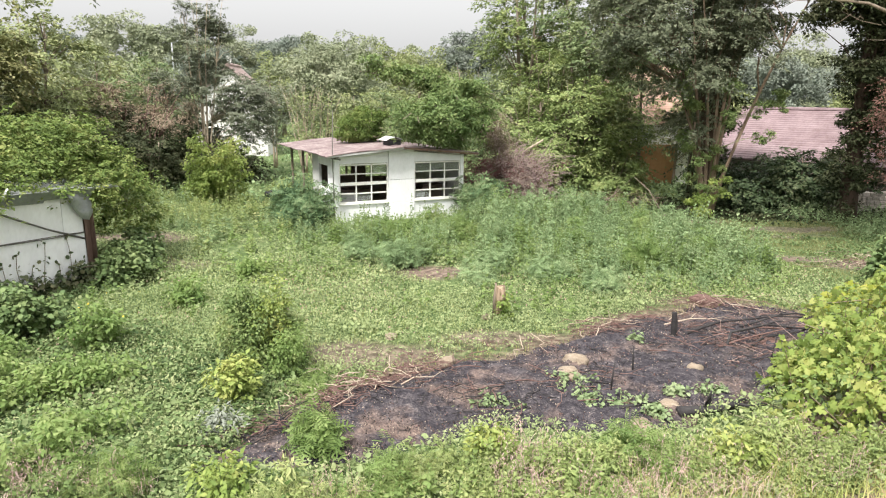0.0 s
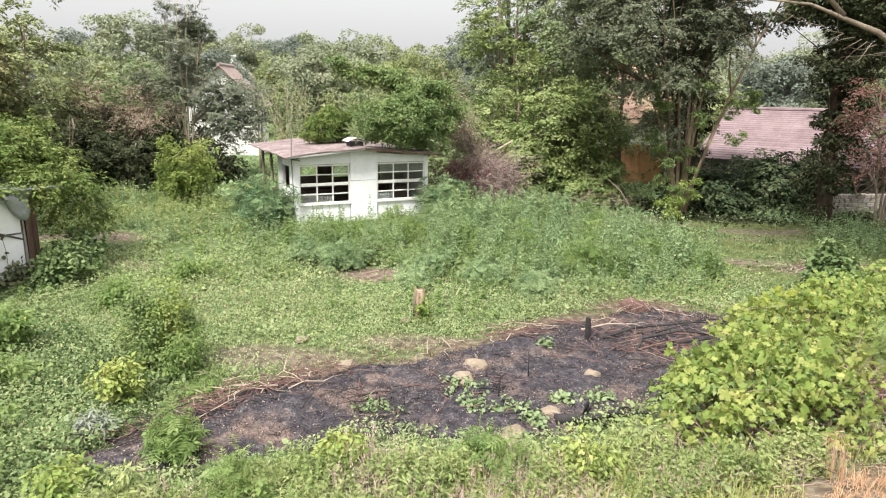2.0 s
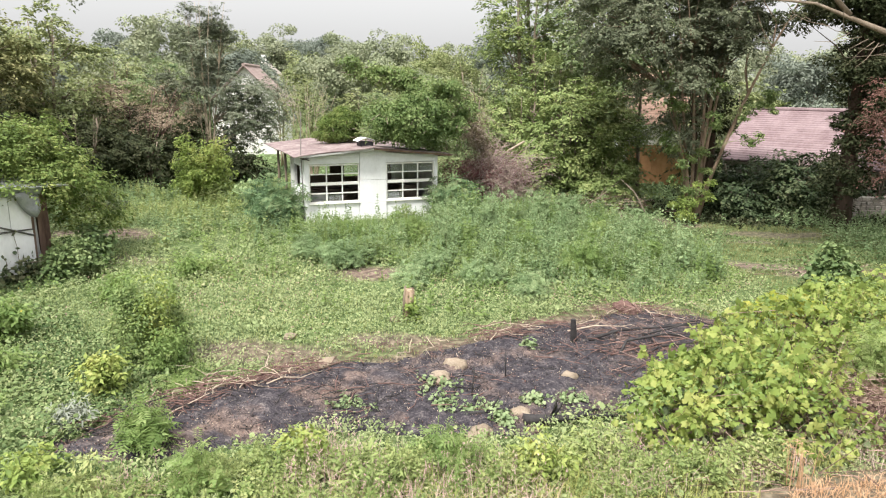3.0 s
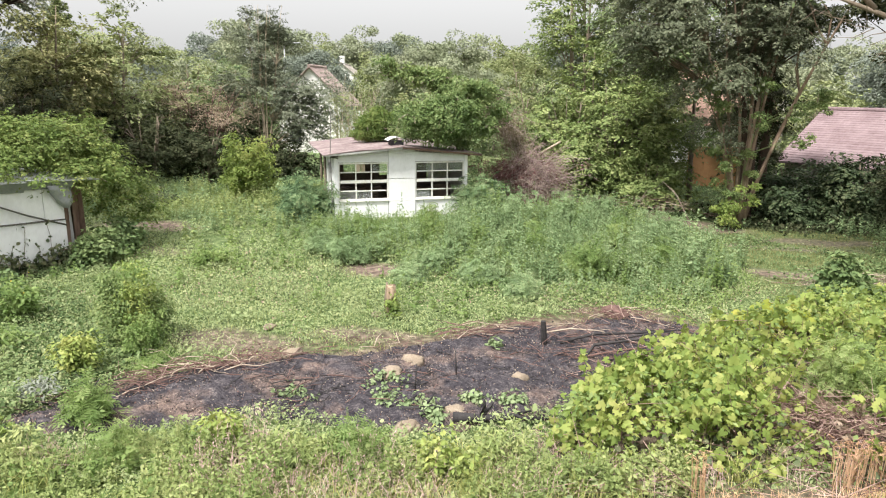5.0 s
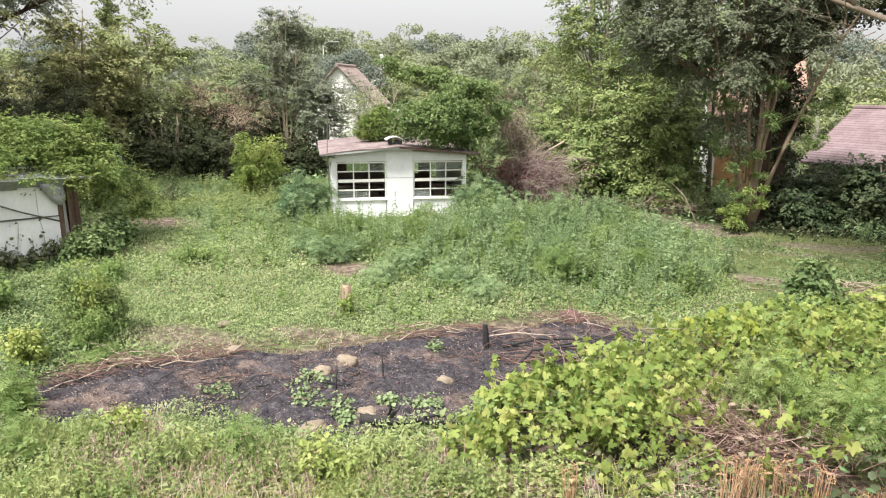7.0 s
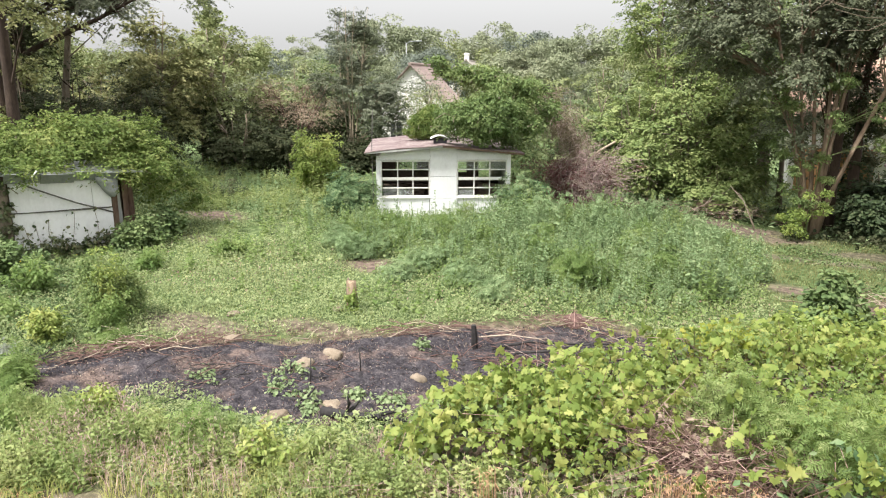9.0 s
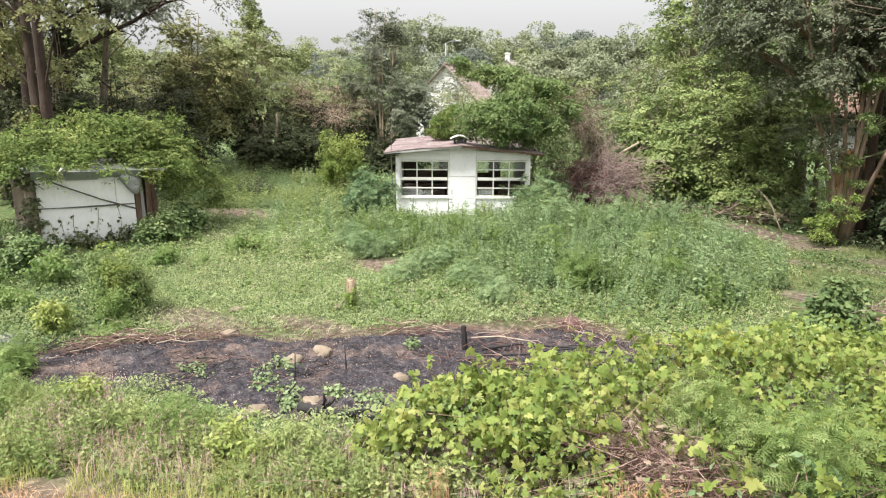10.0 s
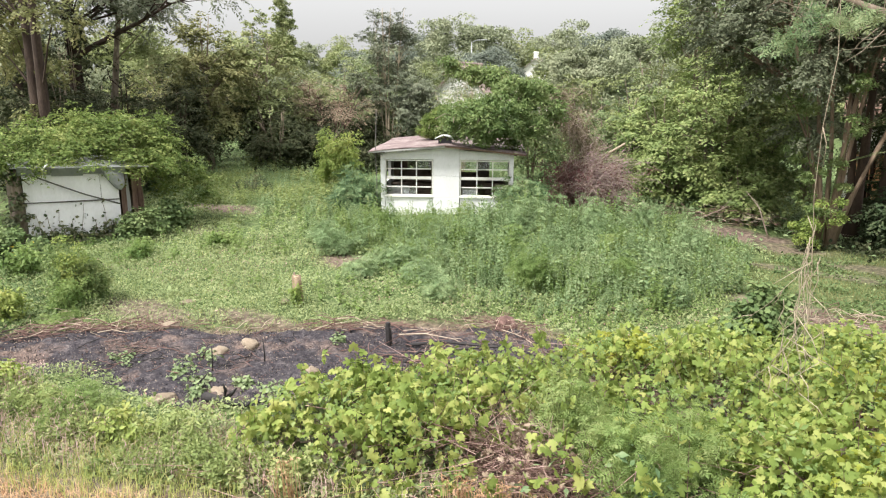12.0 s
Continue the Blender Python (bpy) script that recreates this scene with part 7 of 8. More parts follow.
# shoots that stand above the rest
sx, sy = scatter((4.1, 7.3, 13, 12.5), 330)
k = thick_h(sx, sy) > 0.3
sx, sy = sx[k], sy[k]
A = on_ground(sx, sy)
A[:, 2] += thick_h(sx, sy) * 0.6
B = A + np.stack([R.normal(0, 0.2, len(sx)), R.normal(-0.05, 0.2, len(sx)), R.uniform(0.3, 0.75, len(sx))], 1)
ff = R.uniform(0.25, 1.0, (len(sx), 9))
P = (A[:, None] + (B - A)[:, None] * ff[..., None]).reshape(-1, 3)
lv, lf = leaf_arrays(P + R.normal(0, 0.03, P.shape), 0.115, LOBED, 0.7)
sv, sf = stem_arrays(A, B, 0.006)
V, F, S = join_arrays((lv, lf, 0), (sv, sf, 1))
tagged(put("vine_shoots", raw_mesh("vine_shoots", V, F, np.full(len(F), 3), [M_GRAPE, M_STICK], mat_index=S)), "upright young vine shoots over the thicket", "vine", kind="stuff")
# tangle of dead stems under the leaves and in the gap
n = 2000
x, y = R.normal(7.8, 0.6, n), R.normal(8.95, 0.5, n)
x[900:], y[900:] = scatter((4.6, 6.8, 14, 13), n - 900)
A = on_ground(x, y)
A[:, 2] += R.uniform(0.02, 0.62, n) * (0.3 + thick_h(x, y))
B = A + np.stack([R.normal(0, 0.4, n), R.normal(0, 0.35, n), R.normal(0.06, 0.16, n)], 1)
B[:, 2] = np.maximum(B[:, 2], gz(B[:, 0], B[:, 1]) + 0.02)
dark = R.uniform(size=n) < 0.55
for nm, lab, sel, mat in (("dead_tangle", "tangle of dead tan vine stems", ~dark, M_DEADSTEM), ("brown_tangle", "tangle of dead reddish-brown vine stems", dark, M_STICK)):
    sv, sf = stem_arrays(A[sel], B[sel], 0.006)
    tagged(put(nm, raw_mesh(nm, sv, sf, np.full(len(sf), 3), mat)), lab, "dead stems", kind="stuff")
gx_, gy_ = R.normal(7.8, 0.5, 520), R.normal(9.05, 0.42, 520)
wl_ = on_ground(gx_, gy_)
wl_[:, 2] += R.uniform(0.05, 0.55, 520)
tagged(put("withered_leaves", leaf_mesh("withered_leaves", wl_, 0.075, M_BROWN_LEAF, LOBED, 0.4)), "withered brown vine leaves in the thicket's gap", "dead leaves", kind="stuff")


# ---- grasses of the foreground and the field edge ----
def grass(name, label, box, count, h, w, mat, keep_if, bend=0.4, category="grass"):
    x, y = scatter(box, count)
    k = keep_if(x, y) & (inside(BURN, x, y) < 0.1)
    x, y = x[k], y[k]
    v, f = blade_arrays(on_ground(x, y, -0.02), h, w, bend)
    return tagged(put(name, raw_mesh(name, v, f, np.full(len(f), 3), mat)), label, category, kind="stuff")


edge = lambda x, y: y - field_edge(x)
grass("field_straw", "golden dry straw at the field's edge", (0.5, 4.0, 15, 9), 52000, 0.2, 0.007, M_STRAW, lambda x, y: (edge(x, y) < -0.35 + 0.4 * step((x - 5.0) / 1.2) + 0.25 * lump(x, y, 2)) & (edge(x, y) > -2.2), 1.1, "straw")
grass("edge_grass", "fresh green grass along the field's edge", (-8, 4.2, 14, 9.5), 60000, 0.27, 0.008, M_GRASS, lambda x, y: (edge(x, y) > -0.5 + 0.2 * lump(x, y, 2.4, 5)) & (edge(x, y) < 1.1 + 0.5 * lump(x, y, 1.7, 3)) & (y < weed_edge(x) - 0.1) & (inside(THICKET, x, y) < 0.3) & (lump(x, y, 1.9, 14) + 0.4 * lump(x, y, 6, 4) > -0.35 + 0.9 * step((-1.0 - x) / 2)), 0.6)
grass("tall_grass", "long bright grass tufts along the field's edge", (-6, 4.4, 9, 8.6), 26000, 0.4, 0.009, M_GRASS, lambda x, y: (edge(x, y) > 0.0) & (y < weed_edge(x) - 0.25) & (lump(x, y, 3.4, 44) + 0.5 * lump(x, y, 7.9, 4) > 0.55 + 0.4 * step((-1.5 - x) / 3)) & (inside(THICKET, x, y) < 0.3), 0.75)
grass("dry_grass", "bleached dry grass stalks along the field's edge", (-6, 5, 8, 9), 17000, 0.36, 0.006, M_SEED, lambda x, y: (edge(x, y) > 0.0) & (y < weed_edge(x) + 0.1) & (inside(THICKET, x, y) < 0.35) & (lump(x, y, 2.4, 23) + 0.4 * lump(x, y, 6.1, 5) > 0.15 - 0.35 * step((x - 1.0) / 3)), 0.7, "dry grass")
grass("lawn_grass", "thin grass between the creepers", (-10, 8, 9, 18), 22000, 0.12, 0.007, M_GRASS, lambda x, y: (lump(x, y, 1.1, 8) > -0.1) & (bare(x, y) < 0.7))
grass("lane_grass", "short dull grass of the lane under the trees", (8, 14, 17, 27), 42000, 0.1, 0.012, M_TREE_OLIVE, lambda x, y: (lane(x, y) > 0.25) & (bare(x, y) < 0.5 + 0.3 * lump(x, y, 3, 3)) & (lump(x, y, 1.3, 9) > -0.5))
# pinkish seed heads over the foreground weeds
x, y = scatter((-5.5, 5.0, 7.0, 8.6), 2000)
k = (edge(x, y) > 0.05) & (y < weed_edge(x) + 0.1) & (inside(THICKET, x, y) < 0.25) & (lump(x, y, 2.4, 23) + 0.4 * lump(x, y, 6.1, 5) > 0.1)
x, y = x[k], y[k]
A = on_ground(x, y)
B = A + np.stack([R.normal(0, 0.09, len(x)), R.normal(0, 0.09, len(x)), R.uniform(0.22, 0.48, len(x))], 1)
hp = np.repeat(B, 9, 0) + R.normal(size=(9 * len(B), 3)) * (0.022, 0.022, 0.06) - np.array((0, 0, 0.05))
lv, lf = leaf_arrays(hp, 0.035, NARROW, 0.0, np.repeat(B - A, 9, 0) + R.normal(0, 0.15, hp.shape))
sv, sf = stem_arrays(A, B, 0.003)
V, F, S = join_arrays((lv, lf, 0), (sv, sf, 0))
tagged(put("seed_heads", raw_mesh("seed_heads", V, F, np.full(len(F), 3), [M_SEED])), "pinkish-tan seed heads of grasses along the field's edge", "seed heads", kind="stuff")
# clumps of ripe wheat left at the field's edge: stalk, drooping ear
cx = np.array((7.5, 7.62, 7.95, 8.08, 8.4, 7.75, 5.9))
own = R.integers(0, len(cx), 130)
x = cx[own] + R.normal(0, 0.06, len(own))
y = field_edge(cx[own]) + 0.02 + R.normal(0, 0.1, len(own)) + 0.12 * np.sin(5 * cx[own])
A = on_ground(x, y, -0.02)
B = A + np.stack([R.normal(0, 0.04, len(x)), R.normal(-0.03, 0.04, len(x)), R.uniform(0.45, 0.6, len(x))], 1)
an = R.uniform(0, 2 * np.pi, len(x))
C = B + np.stack([np.cos(an) * 0.06, np.sin(an) * 0.06, R.uniform(-0.07, 0.05, len(x))], 1)
sv, sf = stem_arrays(A, B, 0.0065)
ev = (B[:, None] + (C - B)[:, None] * np.linspace(0, 0.9, 7)[None, :, None]).reshape(-1, 3)
lv, lf = leaf_arrays(np.repeat(ev, 2, 0), 0.024, NARROW, 0.0, np.repeat(np.repeat(C - B, 7, 0), 2, 0) + R.normal(0, 0.02, (2 * len(ev), 3)))
V, F, S = join_arrays((lv, lf, 0), (sv, sf, 0))
tagged(put("wheat_ears", raw_mesh("wheat_ears", V, F, np.full(len(F), 3), [M_STRAW])), "ripe pale wheat ears at the field's edge", "wheat", kind="stuff")
x, y = scatter((-3.0, 7.0, 7, 14), 4200)
k = (np.abs(inside(BURN, x, y) + 0.15) < 0.42) & (y > 8.7 + 0.37 * x)
x, y = x[k], y[k]
A = on_ground(x, y, 0.02)
an = R.uniform(0, 2 * np.pi, len(x))
B = A + np.stack([np.cos(an) * 0.16, np.sin(an) * 0.16, R.uniform(0, 0.05, len(x))], 1)
sv, sf = stem_arrays(A, B, 0.005)
tagged(put("twig_litter", raw_mesh("twig_litter", sv, sf, np.full(len(sf), 3), M_STICK)), "scattered dry twigs round the burnt strip", "twigs", kind="stuff")
# chips of ash and charcoal on the burnt strip
x, y = scatter((-3, 6.9, 7.5, 13.5), 46000)
k = inside(BURN, x, y) > 0.05
x, y = x[k], y[k]
half = len(x) // 2
for nm, lab, sl, mat in (("charcoal_bits", "small lumps of charcoal on the ash", slice(0, half), M_CHARWOOD), ("pale_chips", "pale dead leaves and chips on the ash", slice(half, half + half // 3), M_TWIG), ("dead_leaf_bits", "brown dead leaves on the ash", slice(half + half // 3, half + 2 * (half // 3)), M_STICK)):
    P = on_ground(x[sl], y[sl], 0.075)
    tagged(put(nm, leaf_mesh(nm, P, 0.022 if mat is M_TWIG else 0.03, mat, OVAL, 0.7)), lab, "debris", kind="stuff")


# ---- stones, sticks, stump and post ----
def stone(x, y, w, d, h, label, seed, mat=M_ROCK):
    bm = bmesh.new()
    bmesh.ops.create_icosphere(bm, subdivisions=3, radius=1.0)
    for v in bm.verts:
        p = v.co.copy()
        n = noise.noise(p * 1.3 + Vector((seed * 3.1, 0, seed))) * 0.22 + noise.noise(p * 3.1 + Vector((0, seed, 0))) * 0.13 + noise.noise(p * 7 + Vector((seed, 0, 0))) * 0.06
        v.co = Vector((p.x * w, p.y * d, (p.z * 0.75 if p.z > 0 else max(p.z, -0.35)) * h)) * (1 + 1.5 * n)
    me = bpy.data.meshes.new("stone")
    bm.to_mesh(me)
    bm.free()
    for p in me.polygons:
        p.use_smooth = True
    me.materials.append(mat)
    ob = put("stone", me)
    ob.matrix_basis = pose(x, y, gzf(x, y) + 0.035, 0, 0, seed * 50)
    return tagged(ob, label, "stone", "stones in the ash")


stone(0.05, 10.2, 0.19, 0.12, 0.12, "flat pale ochre stone in the ash", 1)
stone(1.86, 9.76, 0.21, 0.16, 0.14, "rounded ochre stone in the ash", 2)
stone(2.06, 10.28, 0.20, 0.16, 0.14, "rounded ochre stone half burnt", 3)
stone(3.8, 9.9, 0.13, 0.11, 0.17, "small pale ochre stone in the ash", 4)
stone(2.48, 8.14, 0.25, 0.15, 0.09, "flat ochre slab of stone", 5)
stone(5.36, 13.6, 0.32, 0.2, 0.2, "brown clod of earth at the burnt edge", 6, M_STICK)
stone(3.05, 8.75, 0.16, 0.12, 0.1, "small brown stone beside the log", 7)
stone(5.6, 11.3, 0.2, 0.15, 0.12, "brown stone by the branch pile", 8, M_STICK)
stone(-0.9, 11.4, 0.16, 0.1, 0.05, "flat grey stone in the litter", 9)
stone(0.82, 12.45, 0.12, 0.1, 0.07, "small ochre stone beside the stump", 10)

stump = thing("tree_stump", 1.08, 12.58, gzf(1.08, 12.58), 0, "cut tree stump with pale split wood", "stump")
b = Build()
pts = [(0, 0, -0.1), (0.01, 0, 0.1), (0.0, 0.01, 0.35), (-0.01, 0, 0.58)]
b.tube(pts, [0.15, 0.11, 0.095, 0.09], 14)
me = b.mesh("trunk", M_STUMP, True)
for v in me.vertices:
    a = math.atan2(v.co.y, v.co.x)
    v.co.x *= 1 + 0.14 * math.sin(5 * a + 1)
    v.co.y *= 1 + 0.12 * math.sin(4 * a)
    if v.co.z > 0.5:
        v.co.z += 0.05 * math.sin(2 * a + 0.6)
put("trunk", me, stump)
put("cut_face", Build().tube([(-0.01, 0, 0.535), (-0.01, 0, 0.60)], [0.075, 0.06], 12).mesh("cut_face", M_CUTWOOD), stump, "pale cut wood")
put("bark_strip", Build().tube([(-0.10, 0.02, 0.0), (-0.10, 0.02, 0.4), (-0.085, 0.02, 0.66)], [0.05, 0.04, 0.02], 6).mesh("bark_strip", M_BARK, True), stump)
shrub("stump_ivy", 1.16, 12.48, "yellow-green ivy at the stump's foot", 0.5, 0.14, M_YELLOWBUSH, 0.05, 40, 16, ROUND, "ivy", 0.08)

post = thing("burnt_post", 4.05, 11.62, gzf(4.05, 11.62), 10, "charred square fence post", "post")
me = Build().tube([(0, 0, -0.2), (0.01, 0, 0.1), (0.0, 0.0, 0.3), (-0.012, 0.0, 0.47)], [0.06, 0.058, 0.055, 0.042], 7).mesh("shaft", M_CHARWOOD)
put("shaft", me, post)
put("nail", Build().tube([(0.05, -0.04, 0.4), (0.07, -0.07, 0.41)], 0.006, 5).mesh("nail", M_CABLE), post)
for x, y, h, lean in ((2.35, 9.2, 0.5, 0.02), (2.85, 9.85, 0.48, -0.01), (5.15, 10.35, 0.5, 0.03), (5.9, 10.5, 0.42, 0.02)):
    z = gzf(x, y)
    st = put("charred_stake", Build().tube([(0, 0, -0.1), (lean, 0.01, h * 0.5), (2 * lean, 0, h)], [0.014, 0.011, 0.008], 6).mesh("charred_stake", M_CHARWOOD, True), at=pose(x, y, z))
    tagged(st, "thin charred stake standing in the ash", "stake", "stakes in the ash")


def stick_mesh(length, r, wob, seed, mat):
    rr = random.Random(seed)
    b = Build()
    pts = [(length * (i / 4 - 0.5), rr.uniform(-wob, wob), rr.uniform(0, wob * 0.6)) for i in range(5)]
    b.tube(pts, [r, r * 0.95, r * 0.85, r * 0.65, r * 0.35], 6)
    if length > 0.8:
        q = pts[3]
        b.tube([q, (q[0] + 0.22, q[1] + 0.16, q[2] + 0.1)], [r * 0.55, r * 0.25], 5)
    return b.mesh("stick", mat, True)


STICKS = {m.name: [stick_mesh(l, r, w, k, m) for k, (l, r, w) in enumerate(((0.5, 0.005, 0.06), (0.62, 0.006, 0.08), (0.34, 0.005, 0.04), (0.85, 0.008, 0.12), (0.4, 0.009, 0.05)))] for m in (M_STICK, M_CHARWOOD, M_TWIG)}


def stick_pile(name, label, x, y, turn, length, width, n, mats, seed, top=0.18):
    root = thing(name, x, y, gzf(x, y), turn, label, "stick pile")
    rr = random.Random(seed)
    for k in range(n):
        m = rr.choice(mats)
        px, py = rr.gauss(0, length / 3.2), rr.gauss(0, width / 3.2)
        edge_f = max(0.0, 1 - (abs(px) / length * 1.6) ** 2)
        put("stick", rr.choice(STICKS[m.name]), root, at=pose(px, py, 0.065 + rr.random() * top * edge_f, rr.uniform(-10, 10), rr.uniform(-9, 9), rr.gauss(0, 55) + (180 if rr.random() < 0.5 else 0)))


stick_pile("stick_pile", "heap of dead reddish sticks at the ash edge", -0.85, 9.45, 42, 2.4, 0.6, 130, (M_STICK, M_STICK, M_STICK, M_STICK, M_TWIG), 1, 0.08)
stick_pile("stick_pile", "strewn dead sticks along the ash edge", -1.9, 8.15, 50, 1.6, 0.45, 60, (M_STICK, M_CHARWOOD), 2, 0.06)
stick_pile("stick_pile", "strewn dead twigs between lawn and ash", 2.9, 11.75, 30, 2.6, 0.5, 60, (M_STICK, M_STICK, M_STICK, M_STICK, M_TWIG), 3, 0.06)
stick_pile("stick_pile", "dead twigs on the brown edge of the ash", 5.4, 13.35, -8, 1.7, 0.6, 60, (M_STICK, M_STICK, M_TWIG), 4, 0.08)
stick_pile("stick_pile", "dead sticks lying across the ash", 4.6, 11.3, 20, 2.6, 1.4, 60, (M_CHARWOOD, M_STICK, M_STICK), 5, 0.05)
stick_pile("stick_pile", "charred twigs on the ash", 1.2, 9.2, 25, 3.8, 1.5, 110, (M_CHARWOOD, M_CHARWOOD, M_STICK), 6, 0.03)


def branch(name, label, pts, r, mat, forks=()):
    p0 = pts[0]
    root = thing(name, p0[0], p0[1], gzf(p0[0], p0[1]), 0, label, "branch")
    loc = [(x - p0[0], y - p0[1], gzf(x, y) - gzf(p0[0], p0[1]) + z) for x, y, z in pts]
    put("limb", Build().tube(loc, [r * (1 - 0.7 * i / (len(loc) - 1)) for i in range(len(loc))], 7).mesh("limb", mat, True), root)
    for i, (dx, dy, dz) in forks:
        a = np.array(loc[i])
        e = a + np.array((dx, dy, dz))
        put("fork", Build().tube([a, 0.5 * (a + e) + np.array((0.03, 0.02, 0.03)), e], [r * 0.5, r * 0.35, r * 0.15], 6).mesh("fork", mat, True), root)


branch("charred_log", "charred log with burnt stubs lying in the ash", [(3.05, 8.45, 0.09), (3.4, 8.5, 0.1), (3.75, 8.6, 0.11), (4.35, 8.75, 0.1)], 0.075, M_CHARWOOD, [(1, (0.06, -0.05, 0.3)), (1, (0.16, 0.1, 0.2)), (2, (0.3, 0.14, 0.06)), (2, (0.2, -0.2, 0.12))])
branch("charred_log", "charred branch lying in the ash", [(2.2, 8.65, 0.06), (2.6, 8.7, 0.08), (3.0, 8.8, 0.06)], 0.04, M_CHARWOOD, [(1, (0.14, 0.1, 0.2)), (1, (0.2, -0.1, 0.08))])
for k in range(6):
    o, s = 0.3 * math.sin(k * 2.3), 0.12 * k + 0.22 * math.sin(k * 5.3)
    branch("bent_branch", "long bent dark branch in the brush pile", [(4.6 + 0.22 * (k % 5) + o, 11.0 + s * 0.9, 0.06), (5.2 + o, 11.25 + s * 0.8, 0.16 + 0.03 * (k % 4)), (5.9 + o, 11.45 + s * 0.75, 0.24 + 0.09 * math.sin(k * 3.7)), (6.6 + o, 11.5 + s * 0.6 + 0.2 * math.sin(k * 1.9), 0.26 + 0.08 * math.sin(k * 2.9)), (7.2, 11.3 + s * 0.8 + 0.25 * math.cos(k * 4.1), 0.12)],
           0.016 + 0.007 * (k % 3), M_CHARWOOD if k % 3 else M_STICK, [(2, (0.3, 0.1 - 0.05 * (k % 4), 0.05))])
branch("pale_branch", "pale twisted dead branch beside the post", [(4.0, 12.0, 0.12), (4.5, 12.1, 0.2), (5.0, 12.25, 0.13), (5.4, 12.2, 0.05)], 0.015, M_TWIG, [(1, (0.2, 0.2, 0.05)), (2, (0.25, -0.1, 0.04))])
branch("pale_branch", "pale twisted dead branch at the ash edge", [(2.3, 12.15, 0.05), (2.55, 12.1, 0.1), (2.8, 12.25, 0.12), (3.15, 12.2, 0.09), (3.6, 12.4, 0.06)], 0.012, M_TWIG, [(1, (0.2, 0.15, 0.08))])
branch("pale_branch", "pale dead branch on the stick heap", [(-0.6, 9.2, 0.1), (-0.42, 9.38, 0.14), (-0.15, 9.45, 0.13), (-0.05, 9.7, 0.1), (0.1, 9.9, 0.06)], 0.01, M_TWIG, [(1, (0.1, -0.2, 0.1))])
branch("pale_branch", "fallen limb under the trees", [(6.2, 27.2, 0.1), (6.9, 27.6, 0.5), (7.8, 28.3, 1.2)], 0.032, M_BARK, [(1, (0.3, 0.3, 0.4))])
branch("pale_branch", "fallen limb under the trees", [(8.6, 26.6, 0.1), (8.2, 27.2, 0.9), (7.7, 27.6, 1.3)], 0.03, M_BARK, [(1, (-0.3, 0.3, 0.3))])
stick_pile("brush_heap", "heap of brown brushwood under the trees", 7.6, 27.4, 5, 3.4, 1.2, 90, (M_STICK, M_STICK, M_TWIG), 8, 0.7)
stick_pile("brush_heap", "low brown brushwood under the hazels", 5.2, 27.2, 5, 2.4, 0.8, 50, (M_STICK, M_STICK), 9, 0.35)
stick_pile("brush_heap", "brown brushwood at the thicket's end", 11.6, 12.4, 20, 1.8, 0.9, 60, (M_STICK, M_STICK, M_TWIG), 10, 0.3)

stick_pile("brush_heap", "dark brown brushwood strewn over bare soil", 11.0, 17.0, 10, 2.6, 1.6, 110, (M_STICK, M_STICK, M_TWIG), 11, 0.16)
stick_pile("brush_heap", "twigs strewn on the bare lane", 12.2, 15.6, 30, 2.4, 1.4, 70, (M_STICK, M_STICK, M_TWIG), 12, 0.1)

tyre = thing("old_tyre", -6.35, 26.2, gzf(-6.35, 26.2), 0, "old black tyre lying in the weeds", "tyre")
b = Build()
ring, tubev = 22, 9
b.add([((0.30 + 0.1 * math.cos(2 * math.pi * j / tubev)) * math.cos(2 * math.pi * i / ring), (0.30 + 0.1 * math.cos(2 * math.pi * j / tubev)) * math.sin(2 * math.pi * i / ring), 0.36 + 0.1 * math.sin(2 * math.pi * j / tubev)) for i in range(ring) for j in range(tubev)],
      [(i * tubev + j, ((i + 1) % ring) * tubev + j, ((i + 1) % ring) * tubev + (j + 1) % tubev, i * tubev + (j + 1) % tubev) for i in range(ring) for j in range(tubev)])
put("tread", b.mesh("tread", M_BLACK, True), tyre)
put("stack_block", Build().box(-0.25, -0.2, -0.05, 0.25, 0.2, 0.262).mesh("stack_block", M_CONCRETE, bevel=0.01), tyre)

# ---- limb of a tree outside the garden, reaching over, with hanging bare vines ----
over = thing("overhanging_tree", 18.5, 14.5, gzf(18.5, 14.5), 0, "big tree reaching a long bare limb over the garden", "tree")


def rel(pts):
    return [(x - 18.5, y - 14.5, z - gzf(18.5, 14.5)) for x, y, z in pts]


put("trunk", Build().tube(rel([(18.5, 14.5, -0.4), (18.4, 14.6, 2.5), (18.6, 14.6, 6), (18.4, 14.8, 11)]), [0.5, 0.4, 0.32, 0.12], 10).mesh("trunk", M_BARK, True), over)
b = Build()
b.tube(rel([(18.5, 14.6, 3.2), (15.5, 15.2, 3.7), (13.0, 15.8, 4.5), (12.2, 16.0, 4.95), (11.4, 16.1, 5.25), (10.9, 16.15, 5.6), (10.2, 16.3, 5.9), (9.5, 16.4, 6.2), (8.6, 16.5, 6.3), (7.5, 16.6, 6.5)]), [0.2, 0.14, 0.10, 0.09, 0.07, 0.065, 0.05, 0.034, 0.022, 0.008], 8)
b.tube(rel([(10.2, 16.3, 5.95), (9.6, 16.4, 6.6), (8.7, 16.8, 7.4)]), [0.06, 0.045, 0.02], 6)
b.tube(rel([(11.4, 16.1, 5.3), (11.2, 15.6, 6.2), (10.6, 14.6, 7.4)]), [0.06, 0.05, 0.02], 6)
b.tube(rel([(18.5, 14.6, 7.0), (15.0, 13.5, 7.6), (12.2, 12.2, 7.7), (10.4, 11.5, 7.3)]), [0.16, 0.12, 0.08, 0.03], 7)
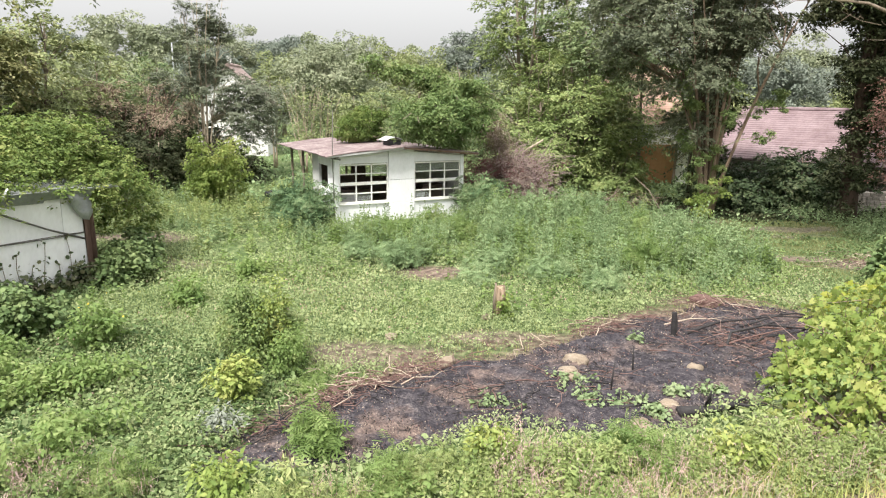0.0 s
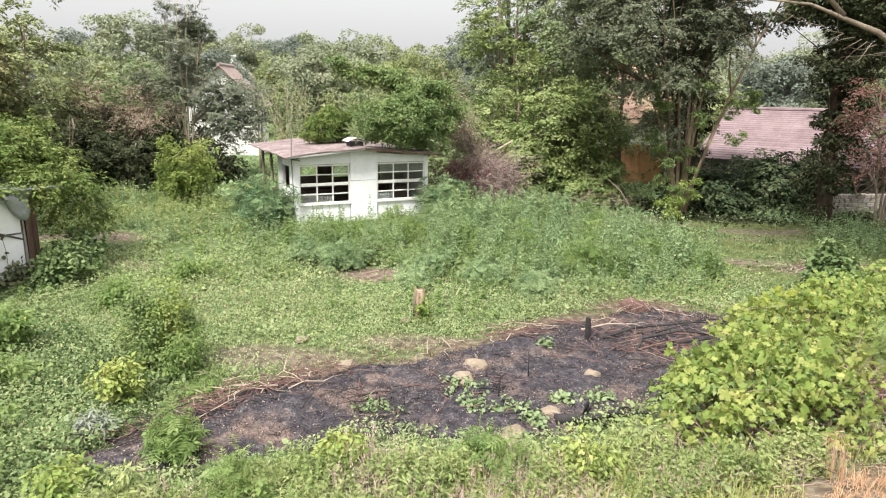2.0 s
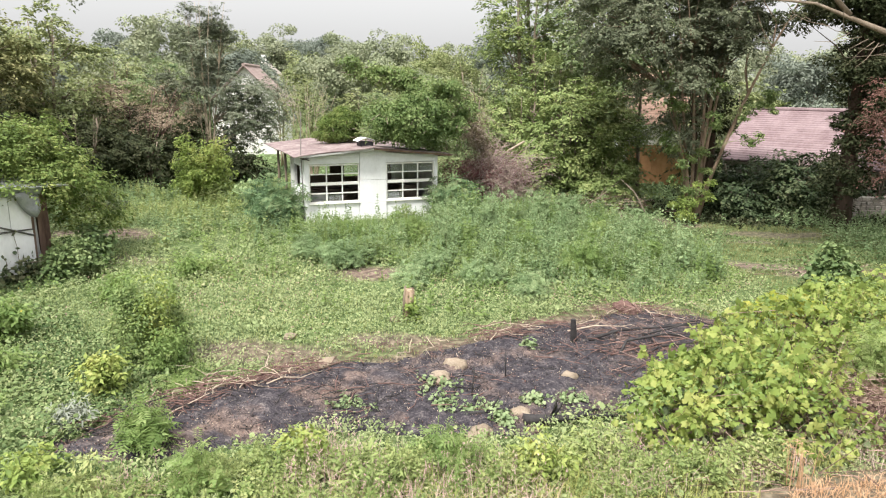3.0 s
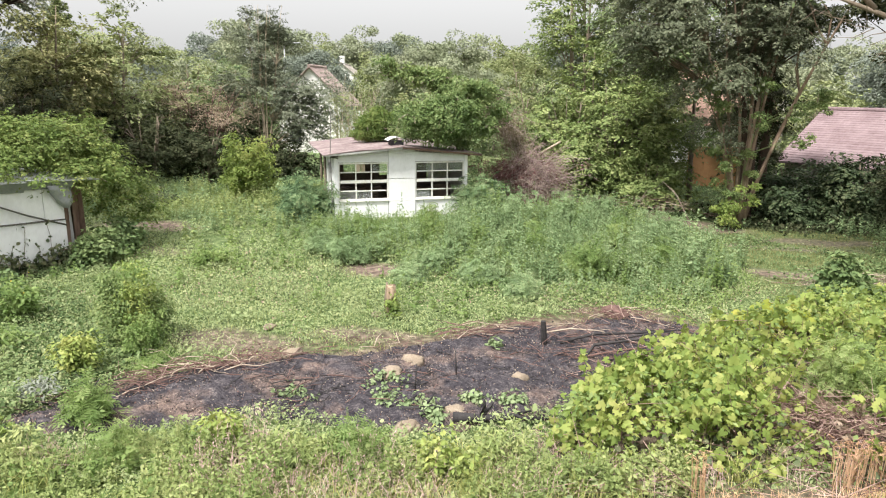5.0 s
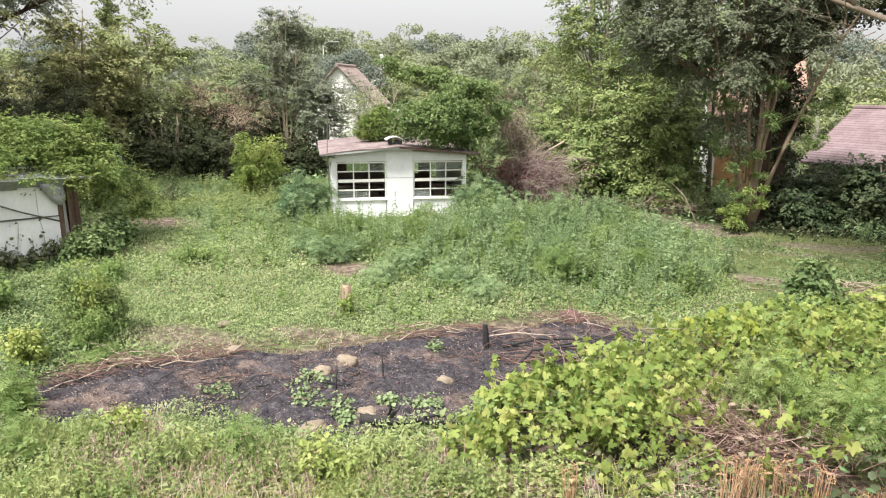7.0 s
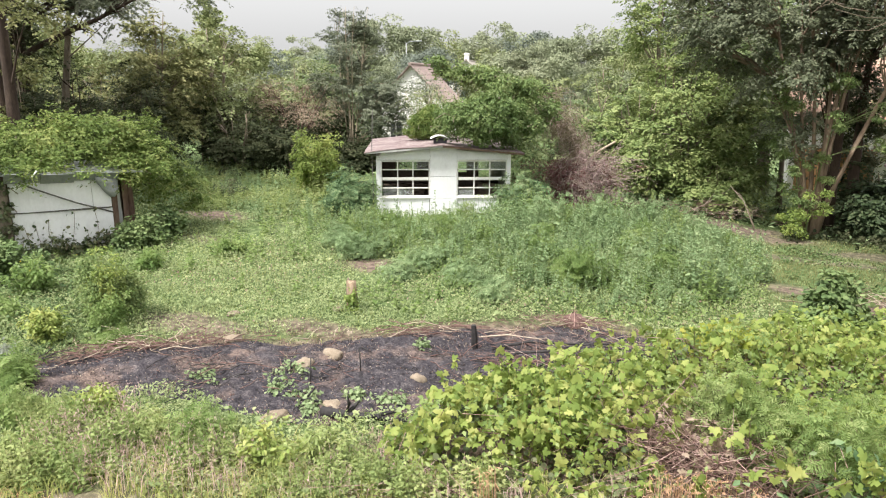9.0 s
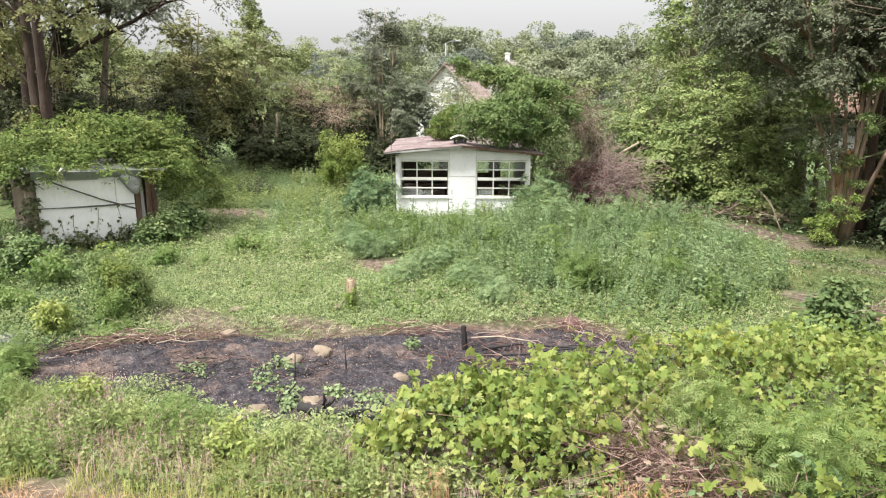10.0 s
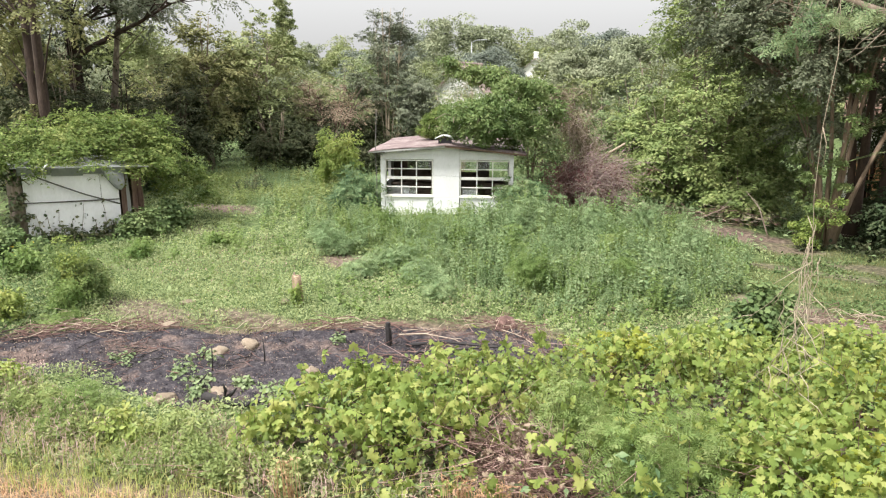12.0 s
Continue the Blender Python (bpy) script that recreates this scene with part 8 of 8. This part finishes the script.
lk = random.Random(12)
for k in range(26):
    f = lk.random()
    o = (12.6 - 5.0 * f, 15.95 + 0.65 * f, 4.75 + 1.75 * f)
    e = (o[0] - lk.uniform(0.2, 1.1), o[1] + lk.gauss(0, 0.4), o[2] + lk.gauss(0.0, 0.38))
    m = ((o[0] + e[0]) / 2, (o[1] + e[1]) / 2, (o[2] + e[2]) / 2 + lk.uniform(-0.1, 0.16))
    b.tube(rel([o, m, e]), [0.011, 0.007, 0.003], 5)
put("limb", b.mesh("limb", M_BARK, True), over, "knobbly bare limb")
cl = np.array([(9.3, 16.5, 6.5), (8.6, 16.7, 7.0), (10.4, 16.2, 6.7), (11.2, 15.8, 6.6), (12.4, 15.8, 5.9), (10.2, 11.6, 6.5), (10.6, 11.3, 6.3), (9.9, 11.7, 6.9), (11.2, 11.8, 6.7), (13.4, 15.6, 6.6), (14.5, 15.4, 6.2), (11.4, 11.2, 5.6)])
own = np.repeat(np.arange(len(cl)), 60)
P = cl[own] + R.normal(size=(len(own), 3)) * (0.42, 0.35, 0.25) - np.array((18.5, 14.5, gzf(18.5, 14.5)))
put("leaves", leaf_mesh("leaves", P, 0.11, M_TREE_MID, OVAL, 0.5), over)
# feathery sprays that hang from the limb's end
fc = np.array([(9.86, 10.3, 4.9), (9.95, 10.3, 4.98), (10.02, 10.35, 5.06), (10.3, 10.4, 5.12), (10.42, 10.45, 5.1), (10.55, 10.5, 5.16), (10.2, 10.4, 5.2), (10.7, 10.5, 5.2)])
own = np.repeat(np.arange(len(fc)), 34)
P = fc[own] + R.normal(size=(len(own), 3)) * (0.1, 0.14, 0.05) - np.array((18.5, 14.5, gzf(18.5, 14.5)))
put("leaf_spray", leaf_mesh("leaf_spray", P, 0.12, M_SUMAC, PINNATE, 0.4, R.normal(size=P.shape) + np.array((-0.3, -0.2, -0.9))), over, "feathered green leaves hanging from the limb")["kind"] = "stuff"
fb = Build()
for q in fc:
    fb.tube(rel([(10.6, 11.5, 7.2), (0.5 * (q[0] + 10.7), 0.5 * (q[1] + 11.6), 6.4), tuple(q)]), [0.012, 0.008, 0.003], 5, False)
put("spray_twigs", fb.mesh("spray_twigs", M_BARK, True), over)["kind"] = "stuff"
# unseen crown, added high over the lane to keep it in shade
cc = np.concatenate([np.array(c[:3]) + norm(R.normal(size=(90, 3))) * (R.uniform(0.3, 1, (90, 1)) ** 0.5) * np.array(c[3:]) for c in ((12.5, 13.5, 11.5, 3.2, 3.2, 1.8), (16.5, 14.5, 12.0, 3.6, 3.6, 2.4), (11.0, 17.5, 11.6, 2.8, 2.6, 1.5), (17.5, 18.5, 11.5, 3.2, 3.0, 2.2))]) - np.array((18.5, 14.5, gzf(18.5, 14.5)))
P, face, along = domes(cc, 0.75, 60, 0.6)
put("crown", leaf_mesh("crown", P, 0.2, M_TREE_MID, OVAL, 0.6, along, face), over)
# boughs added to carry that unseen crown
bw = Build()
for q in cc[::9]:
    bw.tube([(0.0, 0.0, 7.5), tuple(0.5 * q + np.array((0, 0, 4.6))), tuple(q)], [0.1, 0.07, 0.02], 5)
put("bough", bw.mesh("bough", M_BARK, True), over)
b = Build()
rr = random.Random(3)
for k in range(14):
    x0, y0 = 10.36 + rr.gauss(0, 0.34), 11.5 + rr.gauss(0, 0.3)
    z0, z1 = 7.2 if k == 0 else 2.8, rr.choice((0.6, 0.9, 1.2, 1.5))
    if k == 0:
        x0, y0, z1 = 10.32, 11.45, 0.85
    elif k > 1:
        z0 = rr.uniform(1.9, 3.0)
        x0, y0 = 10.34 + rr.gauss(0, 0.04 if k > 2 else 0.2), 11.47 + rr.gauss(0, 0.05)
    m = 9
    sway = rr.uniform(-0.7, 0.5) if k > 2 else rr.uniform(-0.15, 0.1)
    pts = [(x0 + sway * max(0, (i / (m - 1)) - 0.45) * 1.6 + rr.gauss(0, 0.035), y0 + rr.gauss(0, 0.03), z0 + (z1 - z0) * i / (m - 1)) for i in range(m)]
    b.tube(rel(pts), [0.0055 - 0.0004 * i for i in range(m)], 5)
    for q in pts[4:]:
        if rr.random() < 0.4:
            e = (q[0] + rr.gauss(0, 0.2), q[1] + rr.gauss(0, 0.15), q[2] - rr.uniform(0.15, 0.5))
            b.tube(rel([q, ((q[0] + e[0]) / 2 + 0.03, (q[1] + e[1]) / 2, (q[2] + e[2]) / 2 + 0.03), e]), [0.006, 0.005, 0.003], 4)
put("hanging_vine", b.mesh("hanging_vine", M_BARK_PALE, True), over, "bleached bare vines hanging down")
